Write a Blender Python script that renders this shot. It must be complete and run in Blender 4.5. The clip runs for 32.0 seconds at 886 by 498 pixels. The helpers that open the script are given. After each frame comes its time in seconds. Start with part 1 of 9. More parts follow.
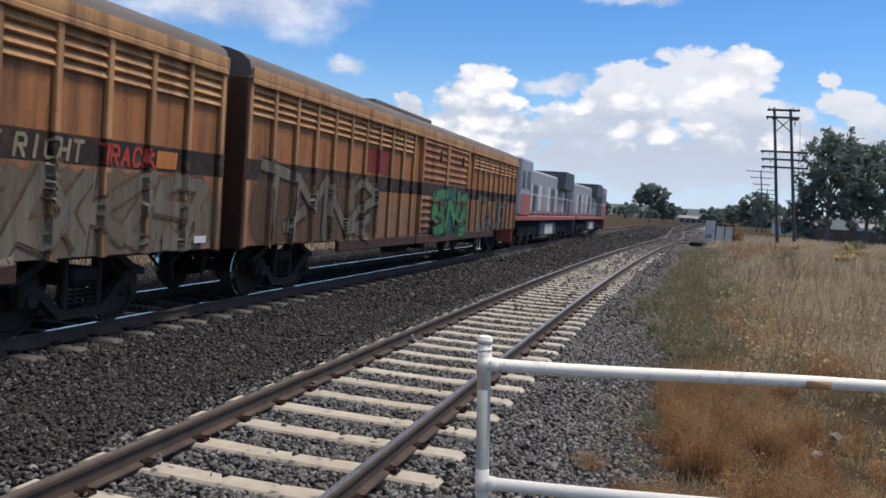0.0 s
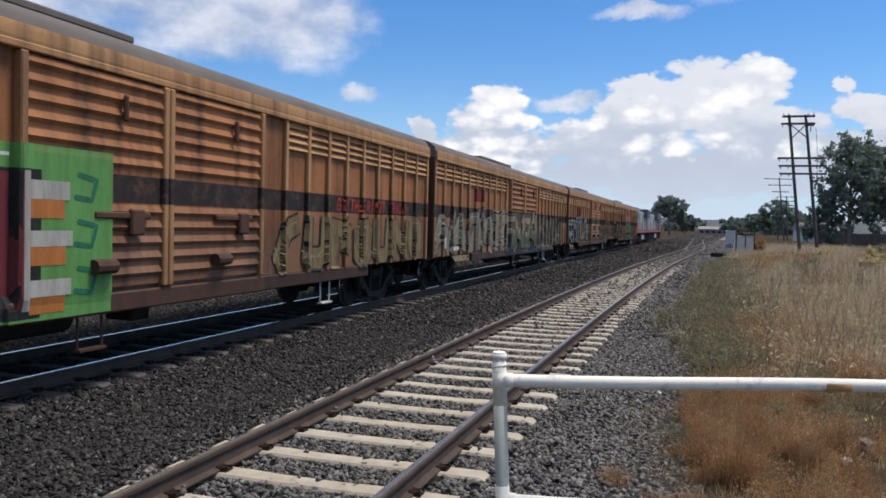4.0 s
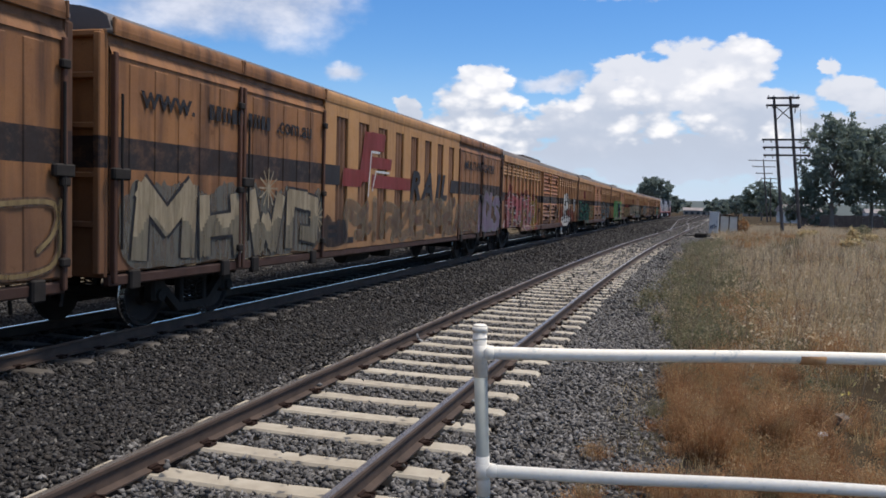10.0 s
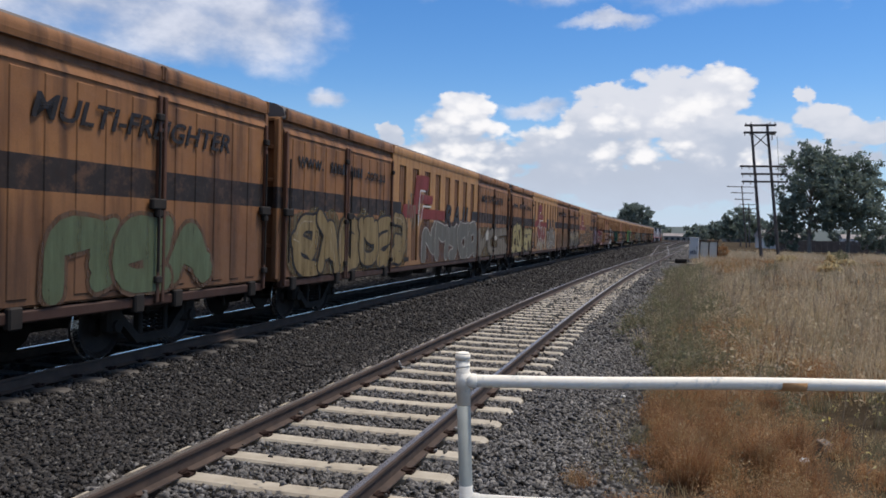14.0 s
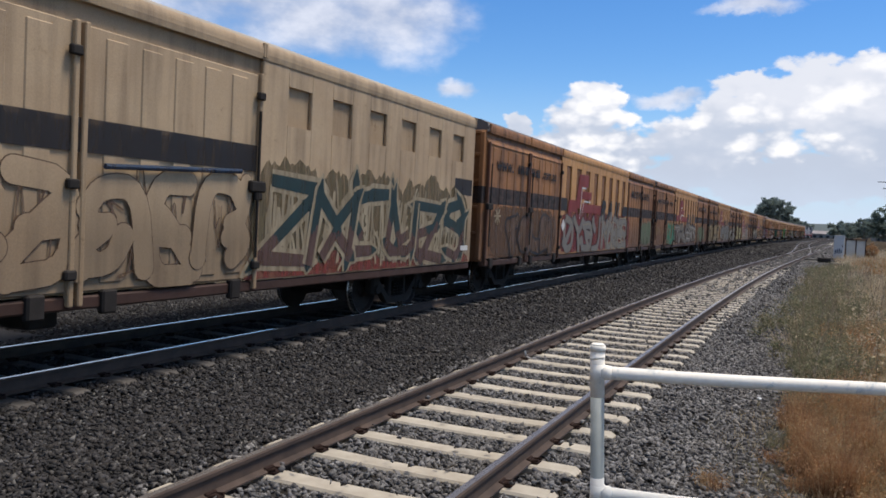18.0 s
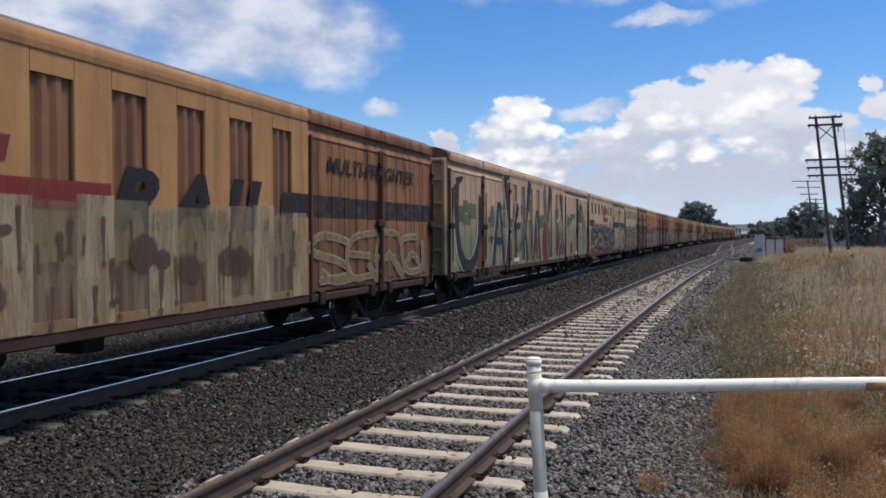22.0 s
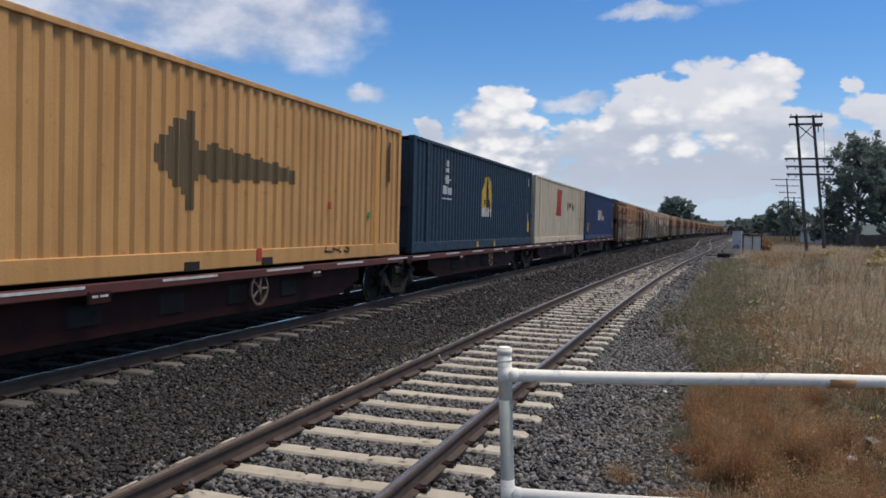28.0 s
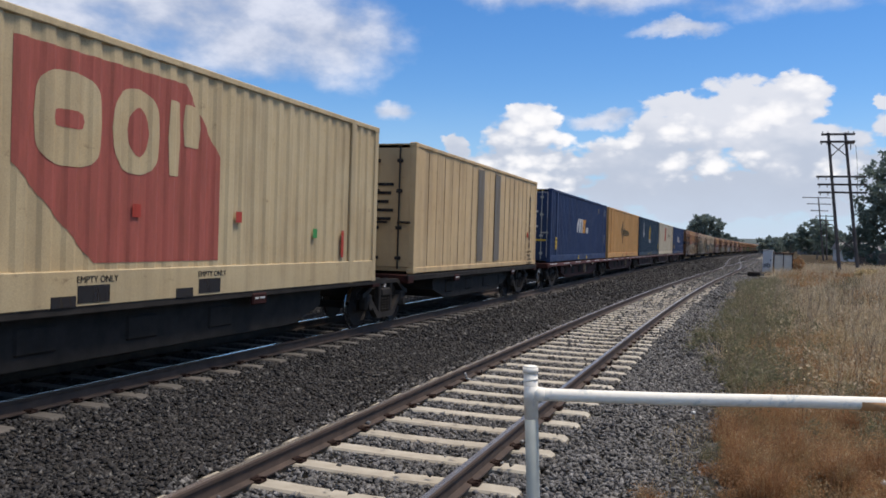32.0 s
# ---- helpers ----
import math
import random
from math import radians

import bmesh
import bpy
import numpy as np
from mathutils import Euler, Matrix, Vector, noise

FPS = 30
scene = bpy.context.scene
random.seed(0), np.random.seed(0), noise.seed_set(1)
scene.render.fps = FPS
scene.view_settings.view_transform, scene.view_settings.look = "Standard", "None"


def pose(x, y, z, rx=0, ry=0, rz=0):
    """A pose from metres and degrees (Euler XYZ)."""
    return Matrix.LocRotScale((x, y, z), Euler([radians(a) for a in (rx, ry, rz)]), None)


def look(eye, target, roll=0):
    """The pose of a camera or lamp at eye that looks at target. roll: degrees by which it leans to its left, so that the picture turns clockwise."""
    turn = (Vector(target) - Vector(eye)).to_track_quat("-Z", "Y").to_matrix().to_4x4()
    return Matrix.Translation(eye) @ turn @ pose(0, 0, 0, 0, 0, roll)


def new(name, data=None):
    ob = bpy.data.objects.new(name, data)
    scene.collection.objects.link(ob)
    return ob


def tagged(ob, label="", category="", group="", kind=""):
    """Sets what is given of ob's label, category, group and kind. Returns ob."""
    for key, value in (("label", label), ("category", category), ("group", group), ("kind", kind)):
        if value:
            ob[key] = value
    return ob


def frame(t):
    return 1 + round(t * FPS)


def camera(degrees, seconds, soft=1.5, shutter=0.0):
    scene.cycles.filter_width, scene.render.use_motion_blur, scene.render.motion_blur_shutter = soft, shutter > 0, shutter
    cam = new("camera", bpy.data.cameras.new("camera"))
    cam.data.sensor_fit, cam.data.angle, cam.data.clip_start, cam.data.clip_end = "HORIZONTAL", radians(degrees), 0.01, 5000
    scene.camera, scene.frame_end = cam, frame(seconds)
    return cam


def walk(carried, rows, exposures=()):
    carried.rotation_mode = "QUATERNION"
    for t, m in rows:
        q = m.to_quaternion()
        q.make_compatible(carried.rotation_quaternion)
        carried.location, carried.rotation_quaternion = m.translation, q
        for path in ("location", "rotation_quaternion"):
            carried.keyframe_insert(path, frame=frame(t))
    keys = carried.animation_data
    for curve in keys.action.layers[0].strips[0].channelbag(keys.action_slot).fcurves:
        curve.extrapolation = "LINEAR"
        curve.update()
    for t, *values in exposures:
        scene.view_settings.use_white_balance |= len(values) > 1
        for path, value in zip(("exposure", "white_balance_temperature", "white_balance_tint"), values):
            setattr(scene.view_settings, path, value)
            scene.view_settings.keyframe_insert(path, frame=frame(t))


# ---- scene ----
cam = camera(57.0, 32.0, soft=1.7)
PATH = [
    (0.0, pose(-0.058, 0.034, 1.921, 86.66, -3.95, 15.76)),
    (0.5, pose(-0.059, 0.033, 1.913, 88.20, -2.85, 13.43)),
    (1.0, pose(-0.076, 0.041, 1.905, 89.21, -1.68, 14.05)),
    (1.5, pose(-0.063, 0.048, 1.899, 87.92, -1.47, 15.46)),
    (2.0, pose(-0.046, 0.047, 1.897, 87.20, -0.79, 16.19)),
    (2.5, pose(-0.039, 0.040, 1.895, 87.10, -0.11, 17.46)),
    (3.0, pose(-0.019, 0.038, 1.900, 87.42, 0.01, 18.21)),
    (3.5, pose(-0.007, 0.036, 1.903, 87.85, -0.69, 17.79)),
    (4.0, pose(-0.012, 0.037, 1.902, 88.17, -1.38, 17.01)),
    (4.5, pose(0.014, 0.025, 1.901, 88.41, -2.02, 14.82)),
    (6.5, pose(0.030, 0.023, 1.872, 89.64, -3.63, 15.54)),
    (7.0, pose(0.020, 0.015, 1.864, 89.12, -5.22, 16.22)),
    (7.5, pose(0.020, 0.014, 1.862, 89.91, -6.08, 15.45)),
    (8.0, pose(0.022, 0.017, 1.866, 89.34, -4.18, 14.86)),
    (8.5, pose(0.010, 0.017, 1.865, 85.91, -1.54, 15.71)),
    (9.0, pose(0.007, 0.021, 1.871, 85.78, -0.82, 16.77)),
    (9.5, pose(0.009, 0.020, 1.872, 86.45, -1.31, 16.68)),
    (10.0, pose(0.013, 0.019, 1.873, 86.82, -1.59, 16.01)),
    (10.5, pose(0.015, 0.017, 1.873, 87.20, -1.73, 15.53)),
    (11.0, pose(0.014, 0.016, 1.873, 87.41, -1.27, 15.33)),
    (11.5, pose(0.014, 0.017, 1.874, 87.36, -0.84, 15.12)),
    (12.0, pose(0.018, 0.020, 1.874, 87.45, -0.76, 14.67)),
    (12.5, pose(0.015, 0.018, 1.874, 87.72, -1.32, 14.52)),
    (13.0, pose(0.018, 0.021, 1.874, 88.04, -1.67, 14.48)),
    (13.5, pose(0.015, 0.021, 1.877, 88.35, -1.74, 14.38)),
    (15.5, pose(-0.019, 0.009, 1.886, 89.44, -2.19, 19.22)),
    (16.0, pose(-0.031, 0.003, 1.871, 89.30, -3.52, 21.14)),
    (16.5, pose(-0.043, -0.002, 1.866, 88.04, -3.09, 22.06)),
    (17.0, pose(-0.049, -0.002, 1.870, 87.40, -1.50, 22.48)),
    (17.5, pose(-0.043, -0.007, 1.871, 88.06, -1.56, 23.59)),
    (18.0, pose(-0.035, -0.013, 1.868, 87.65, -2.81, 23.55)),
    (18.5, pose(-0.016, -0.014, 1.870, 86.59, -2.80, 19.01)),
    (19.0, pose(-0.017, -0.018, 1.871, 86.87, -2.49, 16.13)),
    (19.5, pose(-0.018, -0.020, 1.873, 86.82, -1.69, 15.92)),
    (20.0, pose(-0.013, -0.018, 1.873, 86.91, -2.00, 16.75)),
    (20.5, pose(-0.010, -0.014, 1.879, 87.68, -3.06, 16.92)),
    (21.0, pose(-0.018, -0.010, 1.884, 89.46, -1.62, 19.00)),
    (21.5, pose(-0.024, -0.007, 1.886, 89.99, -0.23, 20.15)),
    (22.0, pose(-0.028, -0.008, 1.884, 89.03, 0.19, 18.78)),
    (22.5, pose(-0.029, -0.009, 1.883, 88.82, 0.37, 17.55)),
    (23.0, pose(-0.027, -0.011, 1.883, 88.07, -0.81, 17.47)),
    (23.5, pose(-0.028, -0.016, 1.881, 87.20, -1.86, 16.96)),
    (24.0, pose(-0.033, -0.021, 1.879, 85.66, -2.49, 15.76)),
    (24.5, pose(-0.031, -0.022, 1.883, 84.26, -1.84, 15.24)),
    (26.5, pose(0.013, -0.012, 1.883, 85.80, -1.63, 16.34)),
    (27.0, pose(0.013, -0.012, 1.884, 86.95, -1.39, 17.14)),
    (27.5, pose(0.013, -0.013, 1.884, 87.76, -1.40, 17.40)),
    (28.0, pose(0.000, -0.000, 1.883, 88.20, -1.44, 17.45)),
    (28.5, pose(0.012, -0.016, 1.884, 88.18, -1.46, 17.66)),
    (29.0, pose(0.019, -0.023, 1.886, 87.96, -1.47, 17.73)),
    (29.5, pose(0.016, -0.021, 1.886, 88.03, -1.73, 17.75)),
    (30.0, pose(0.010, -0.019, 1.885, 88.33, -1.95, 17.95)),
    (30.5, pose(0.011, -0.020, 1.882, 88.48, -2.06, 18.24)),
    (31.0, pose(0.016, -0.021, 1.884, 88.74, -1.85, 18.63)),
    (31.5, pose(0.011, -0.015, 1.886, 89.07, -1.67, 19.01)),
    (32.0, pose(0.006, -0.015, 1.890, 89.33, -1.71, 19.34)),
]
# the picture's brightness wanders a little on the way
walk(cam, PATH, [(t, e + 0.18, 6480, 12) for t, e in (
    (0.0, 0.08), (0.5, -0.1), (1.0, -0.38), (1.6, -0.08), (2.0, 0.04), (4.0, 0.04), (7.0, 0.0), (8.0, -0.15), (8.5, 0.02), (9.0, 0.12), (10.0, 0.05), (12.0, 0.02), (13.0, -0.05),
    (16.0, 0.0), (17.0, 0.08), (18.0, 0.1), (19.0, 0.02), (20.0, 0.06), (22.0, 0.0), (24.0, 0.2), (26.5, 0.1), (27.0, 0.14), (27.5, 0.0), (28.0, -0.15), (29.0, 0.1), (30.0, 0.05), (32.0, 0.0))])

# ---- world and sun ----
SUN_EL, SUN_AZ = radians(66), radians(60)      # azimuth from +Y towards +X
world = bpy.data.worlds.new("sky")
scene.world = world
world.use_nodes = True


def build_sky():
    nt = world.node_tree
    nt.nodes.clear()
    N, L = nt.nodes.new, nt.links.new

    def val(x, sock):
        if isinstance(x, (int, float)):
            sock.default_value = x
        else:
            L(x, sock)

    def op(kind, a, b=0.0, c=0.0, clamp=False):
        n = N("ShaderNodeMath")
        n.operation, n.use_clamp = kind, clamp
        val(a, n.inputs[0]), val(b, n.inputs[1])
        if len(n.inputs) > 2:
            val(c, n.inputs[2])
        return n.outputs[0]

    def fbm(scale, detail, vec, rough=0.55, w=0.0):
        n = N("ShaderNodeTexNoise")
        n.noise_dimensions = "4D"
        n.inputs["W"].default_value = w
        n.inputs["Scale"].default_value, n.inputs["Detail"].default_value = scale, detail
        n.inputs["Roughness"].default_value = rough
        L(vec, n.inputs["Vector"])
        return n.outputs["Fac"]

    def smooth(x, lo, hi, a=0.0, b=1.0):
        n = N("ShaderNodeMapRange")
        n.interpolation_type = "SMOOTHSTEP"
        L(x, n.inputs[0])
        for i, v in enumerate((lo, hi, a, b)):
            n.inputs[i + 1].default_value = v
        return n.outputs[0]

    def mix(f, a, b):
        n = N("ShaderNodeMix")
        n.data_type = "RGBA"
        val(f, n.inputs[0])
        for s, v in ((n.inputs[6], a), (n.inputs[7], b)):
            if isinstance(v, tuple):
                s.default_value = (*v, 1)
            else:
                L(v, s)
        return n.outputs[2]

    tc = N("ShaderNodeTexCoord").outputs["Generated"]
    sep = N("ShaderNodeSeparateXYZ")
    L(tc, sep.inputs[0])
    x, y, z = sep.outputs
    az = op("MULTIPLY", op("ARCTAN2", x, y), 57.2958)      # degrees to the right of +Y
    el = op("MULTIPLY", op("ARCSINE", z), 57.2958)

    wp = N("ShaderNodeMapping")
    L(tc, wp.inputs[0])
    wp.inputs["Scale"].default_value = (1, 1, 1.5)
    az = op("ADD", az, op("MULTIPLY", op("SUBTRACT", fbm(10, 6, wp.outputs[0], 0.6, 21), 0.5), 4.5))
    el = op("ADD", el, op("MULTIPLY", op("SUBTRACT", fbm(13, 6, wp.outputs[0], 0.6, 33), 0.5), 3.2))

    sky = N("ShaderNodeTexSky")
    sky.sky_type, sky.sun_disc = "NISHITA", False
    sky.sun_elevation, sky.sun_rotation = SUN_EL, SUN_AZ
    sky.air_density, sky.dust_density, sky.ozone_density = 1.0, 0.2, 2.0
    hs = N("ShaderNodeHueSaturation")
    hs.inputs["Saturation"].default_value = 1.32
    L(sky.outputs[0], hs.inputs["Color"])
    blue = N("ShaderNodeVectorMath")
    blue.operation = "SCALE"
    L(hs.outputs[0], blue.inputs[0])
    blue.inputs[3].default_value = 0.112
    tint = N("ShaderNodeVectorMath")
    tint.operation = "MULTIPLY"
    L(blue.outputs[0], tint.inputs[0])
    tint.inputs[1].default_value = (0.80, 0.90, 1.05)
    # pale haze low over the land
    base = mix(smooth(el, -2.0, 11.0, 0.75, 0.0), tint.outputs[0], (0.36, 0.52, 0.75))

    warp = N("ShaderNodeMapping")
    L(tc, warp.inputs[0])
    warp.inputs["Scale"].default_value = (1, 1, 1.7)
    big, mid, fine = fbm(5, 3, warp.outputs[0]), fbm(12, 5, warp.outputs[0], 0.55, 3), fbm(44, 5, warp.outputs[0], 0.55, 7)

    def heap(a, e, wa, we):
        # a swelling of cloud round azimuth a, elevation e
        da, de = op("DIVIDE", op("SUBTRACT", az, a), wa), op("DIVIDE", op("SUBTRACT", el, e), we)
        return op("SUBTRACT", 1.0, op("ADD", op("MULTIPLY", da, da), op("MULTIPLY", de, de)))

    def heaped(rows):
        m = None
        for h in rows:
            v = op("MAXIMUM", heap(*h), -1.5)
            m = v if m is None else op("SMOOTH_MAX", m, v, 0.30)
        return m

    # billows: rounded cells that make the edges and the lit tops of the cumulus knobbly
    vor = N("ShaderNodeTexVoronoi")
    vor.feature = "SMOOTH_F1"
    vor.inputs["Scale"].default_value, vor.inputs["Smoothness"].default_value, vor.inputs["Detail"].default_value = 26.0, 0.25, 2.0
    L(warp.outputs[0], vor.inputs["Vector"])
    billow = op("SUBTRACT", 0.42, vor.outputs["Distance"])

    m = heaped([(-13.9, 6.0, 3.4, 3.2), (-13.4, 8.3, 2.0, 1.6), (-11.6, 4.8, 2.2, 2.6), (-16.5, 5.0, 2.0, 1.6), (-18.8, 6.4, 1.2, 1.0),
                (-3.5, 7.0, 4.2, 2.6), (0.4, 8.6, 4.6, 2.5), (4.2, 9.6, 1.9, 1.7), (-6.5, 5.8, 4.2, 2.2), (3.8, 6.4, 4.4, 2.4), (-3.0, 9.3, 3.6, 1.0),
                (9.8, 7.8, 2.4, 1.0), (8.8, 9.2, 0.8, 0.8), (12.8, 7.2, 2.6, 1.0), (10.0, 5.4, 4.6, 1.6), (0.0, 3.8, 13.0, 2.2), (20.0, 5.0, 7.0, 2.6), (31.0, 5.0, 8.0, 4.0)])
    ragged = op("ADD", op("ADD", op("MULTIPLY", op("SUBTRACT", mid, 0.5), 0.9), op("MULTIPLY", op("SUBTRACT", fine, 0.5), 0.8)), op("MULTIPLY", billow, 0.75))
    cum = smooth(op("ADD", op("ADD", m, 0.30), ragged), 0.0, 0.40)

    # the soft grey sheet overhead and to the left, and thin shreds
    soft = heaped([(-37.0, 15.8, 14.0, 5.6), (-28.5, 13.6, 6.0, 3.4), (-52.0, 14.0, 16.0, 8.0), (-4.0, 14.3, 3.0, 0.5), (-10.0, 17.6, 9.0, 2.2), (4.0, 18.0, 13.0, 3.0), (-23.2, 8.8, 1.2, 0.8), (-8.8, 8.5, 2.2, 0.6), (-33.0, 12.6, 6.0, 2.6)])
    wide = smooth(op("ADD", op("MULTIPLY", big, 1.0), smooth(el, 18, 34, -0.35, 0.16)), 0.44, 0.68)
    sheet = op("MAXIMUM", smooth(op("ADD", soft, op("MULTIPLY", op("SUBTRACT", mid, 0.5), 2.6)), -0.35, 1.15), wide)

    # sunlit bosses on a body of pale grey, greyer towards the flat base
    boss = heaped([(-13.4, 6.4, 4.2, 4.4), (-2.6, 6.6, 2.4, 2.6), (-0.5, 5.4, 3.0, 1.0), (4.3, 9.8, 1.8, 1.6), (1.6, 8.6, 2.4, 1.4), (6.2, 5.4, 2.0, 0.8), (-7.0, 7.0, 2.4, 1.0)])
    glow = op("ADD", op("MULTIPLY", op("SUBTRACT", mid, 0.5), 2.6), op("ADD", op("MULTIPLY", billow, 1.1), op("MULTIPLY", op("SUBTRACT", fine, 0.5), 0.7)))
    lit = smooth(op("ADD", op("MULTIPLY", boss, 0.8), glow), -0.35, 0.6)
    body = mix(smooth(op("ADD", el, op("MULTIPLY", glow, 2.5)), 3.0, 8.0), (0.46, 0.52, 0.62), (0.66, 0.69, 0.75))
    cum_col = mix(lit, body, (0.88, 0.88, 0.88))
    sheet_col = mix(smooth(mid, 0.35, 0.68), (0.43, 0.47, 0.56), (0.74, 0.76, 0.82))
    col = mix(op("MULTIPLY", sheet, 0.85), base, sheet_col)
    col = mix(cum, col, cum_col)
    col = mix(smooth(el, -0.5, 4.5, 0.85, 0.0), col, (0.55, 0.65, 0.78))

    bg = N("ShaderNodeBackground")
    L(col, bg.inputs[0])
    bg.inputs[1].default_value = 1.0
    out = N("ShaderNodeOutputWorld")
    L(bg.outputs[0], out.inputs[0])


build_sky()
sun = new("sun", bpy.data.lights.new("sun", "SUN"))
sun.data.energy, sun.data.angle, sun.data.color = 3.0, radians(16), (1.0, 0.945, 0.86)
_sd = Vector((math.sin(SUN_AZ) * math.cos(SUN_EL), math.cos(SUN_AZ) * math.cos(SUN_EL), math.sin(SUN_EL)))
sun.matrix_world = look(_sd * 100, (0, 0, 0))
scene.view_settings.exposure = 0.0

# ---- materials ----
def nodes_of(name):
    m = bpy.data.materials.new(name)
    m.use_nodes = True
    nt = m.node_tree
    return m, nt, nt.nodes["Principled BSDF"]


def coloured(nt, f, a, b):
    n = nt.nodes.new("ShaderNodeMix")
    n.data_type = "RGBA"
    for s, v in ((n.inputs[0], f), (n.inputs[6], a), (n.inputs[7], b)):
        if isinstance(v, tuple):
            s.default_value = (*v, 1)
        elif isinstance(v, (int, float)):
            s.default_value = v
        else:
            nt.links.new(v, s)
    return n.outputs[2]


def calc(nt, kind, a, b=0.0, clamp=False):
    n = nt.nodes.new("ShaderNodeMath")
    n.operation, n.use_clamp = kind, clamp
    for s, v in zip(n.inputs, (a, b)):
        if isinstance(v, (int, float)):
            s.default_value = v
        else:
            nt.links.new(v, s)
    return n.outputs[0]


def ranged(nt, x, lo, hi, a=0.0, b=1.0):
    n = nt.nodes.new("ShaderNodeMapRange")
    nt.links.new(x, n.inputs[0])
    for i, v in enumerate((lo, hi, a, b)):
        n.inputs[i + 1].default_value = v
    return n.outputs[0]


def noisy(nt, scale, detail=4, stretch=(1, 1, 1), rough=0.6, shift=(0, 0, 0), where="Object"):
    tc = nt.nodes.new("ShaderNodeTexCoord")
    mp = nt.nodes.new("ShaderNodeMapping")
    mp.inputs["Scale"].default_value, mp.inputs["Location"].default_value = stretch, shift
    nt.links.new(tc.outputs[where], mp.inputs[0])
    n = nt.nodes.new("ShaderNodeTexNoise")
    n.inputs["Scale"].default_value, n.inputs["Detail"].default_value, n.inputs["Roughness"].default_value = scale, detail, rough
    nt.links.new(mp.outputs[0], n.inputs["Vector"])
    return n.outputs["Fac"]


def bumped(nt, bsdf, height, strength=0.4, distance=0.01):
    b = nt.nodes.new("ShaderNodeBump")
    b.inputs["Strength"].default_value, b.inputs["Distance"].default_value = strength, distance
    nt.links.new(height, b.inputs["Height"])
    nt.links.new(b.outputs[0], bsdf.inputs["Normal"])


def surface(name, c1, c2, scale=3.0, rough=0.7, metal=0.0, bump=0.3, grain=40.0, dist=0.004, spread=0.0):
    """Two tones mixed by broad noise, with a fine grain; spread: tone change from object to object."""
    m, nt, b = nodes_of(name)
    f = ranged(nt, noisy(nt, scale, 5), 0.3, 0.7)
    g = noisy(nt, grain, 3)
    f = calc(nt, "ADD", calc(nt, "MULTIPLY", f, 0.75), calc(nt, "MULTIPLY", g, 0.25))
    if spread:
        oi = nt.nodes.new("ShaderNodeObjectInfo")
        f = calc(nt, "ADD", f, calc(nt, "MULTIPLY", calc(nt, "SUBTRACT", oi.outputs["Random"], 0.5), spread), True)
    nt.links.new(coloured(nt, f, c1, c2), b.inputs["Base Color"])
    nt.links.new(ranged(nt, g, 0.2, 0.8, max(rough - 0.12, 0.05), min(rough + 0.12, 1)), b.inputs["Roughness"])
    b.inputs["Metallic"].default_value = metal
    if bump:
        bumped(nt, b, g, bump, dist)
    return m


def island(name, tones, rough=0.85, spec=0.3, grain=30.0, bump=0.0, trans=0.0, drift=None):
    """A tone for every loose piece of a mesh, from a ramp; drift: another colour that takes over in drifts about a foot wide."""
    m, nt, b = nodes_of(name)
    geo = nt.nodes.new("ShaderNodeNewGeometry")
    r = nt.nodes.new("ShaderNodeValToRGB")
    while len(r.color_ramp.elements) < len(tones):
        r.color_ramp.elements.new(0.5)
    for i, c in enumerate(tones):
        r.color_ramp.elements[i].position = i / max(1, len(tones) - 1)
        r.color_ramp.elements[i].color = (*c, 1)
    nt.links.new(geo.outputs["Random Per Island"], r.inputs[0])
    g = noisy(nt, grain, 3)
    n = nt.nodes.new("ShaderNodeMix")
    n.data_type, n.blend_type = "RGBA", "MULTIPLY"
    n.inputs[0].default_value = 0.5
    tone = r.outputs[0]
    if drift:
        tone = coloured(nt, ranged(nt, noisy(nt, 2.6, 3), 0.42, 0.62, 0.0, 0.75), tone, drift[0])
        tone = coloured(nt, ranged(nt, noisy(nt, 3.7, 3, shift=(4, 9, 1)), 0.50, 0.66, 0.0, 0.7), tone, drift[1])
    nt.links.new(tone, n.inputs[6])
    nt.links.new(coloured(nt, g, (0.45, 0.45, 0.45), (1.3, 1.3, 1.3)), n.inputs[7])
    nt.links.new(n.outputs[2], b.inputs["Base Color"])
    b.inputs["Roughness"].default_value = rough
    b.inputs["Specular IOR Level"].default_value = spec
    if bump:
        bumped(nt, b, g, bump, 0.01)
    if trans:
        t = nt.nodes.new("ShaderNodeBsdfTranslucent")
        nt.links.new(n.outputs[2], t.inputs[0])
        mx = nt.nodes.new("ShaderNodeMixShader")
        mx.inputs[0].default_value = trans
        nt.links.new(b.outputs[0], mx.inputs[1])
        nt.links.new(t.outputs[0], mx.inputs[2])
        nt.links.new(mx.outputs[0], nt.nodes["Material Output"].inputs[0])
    return m


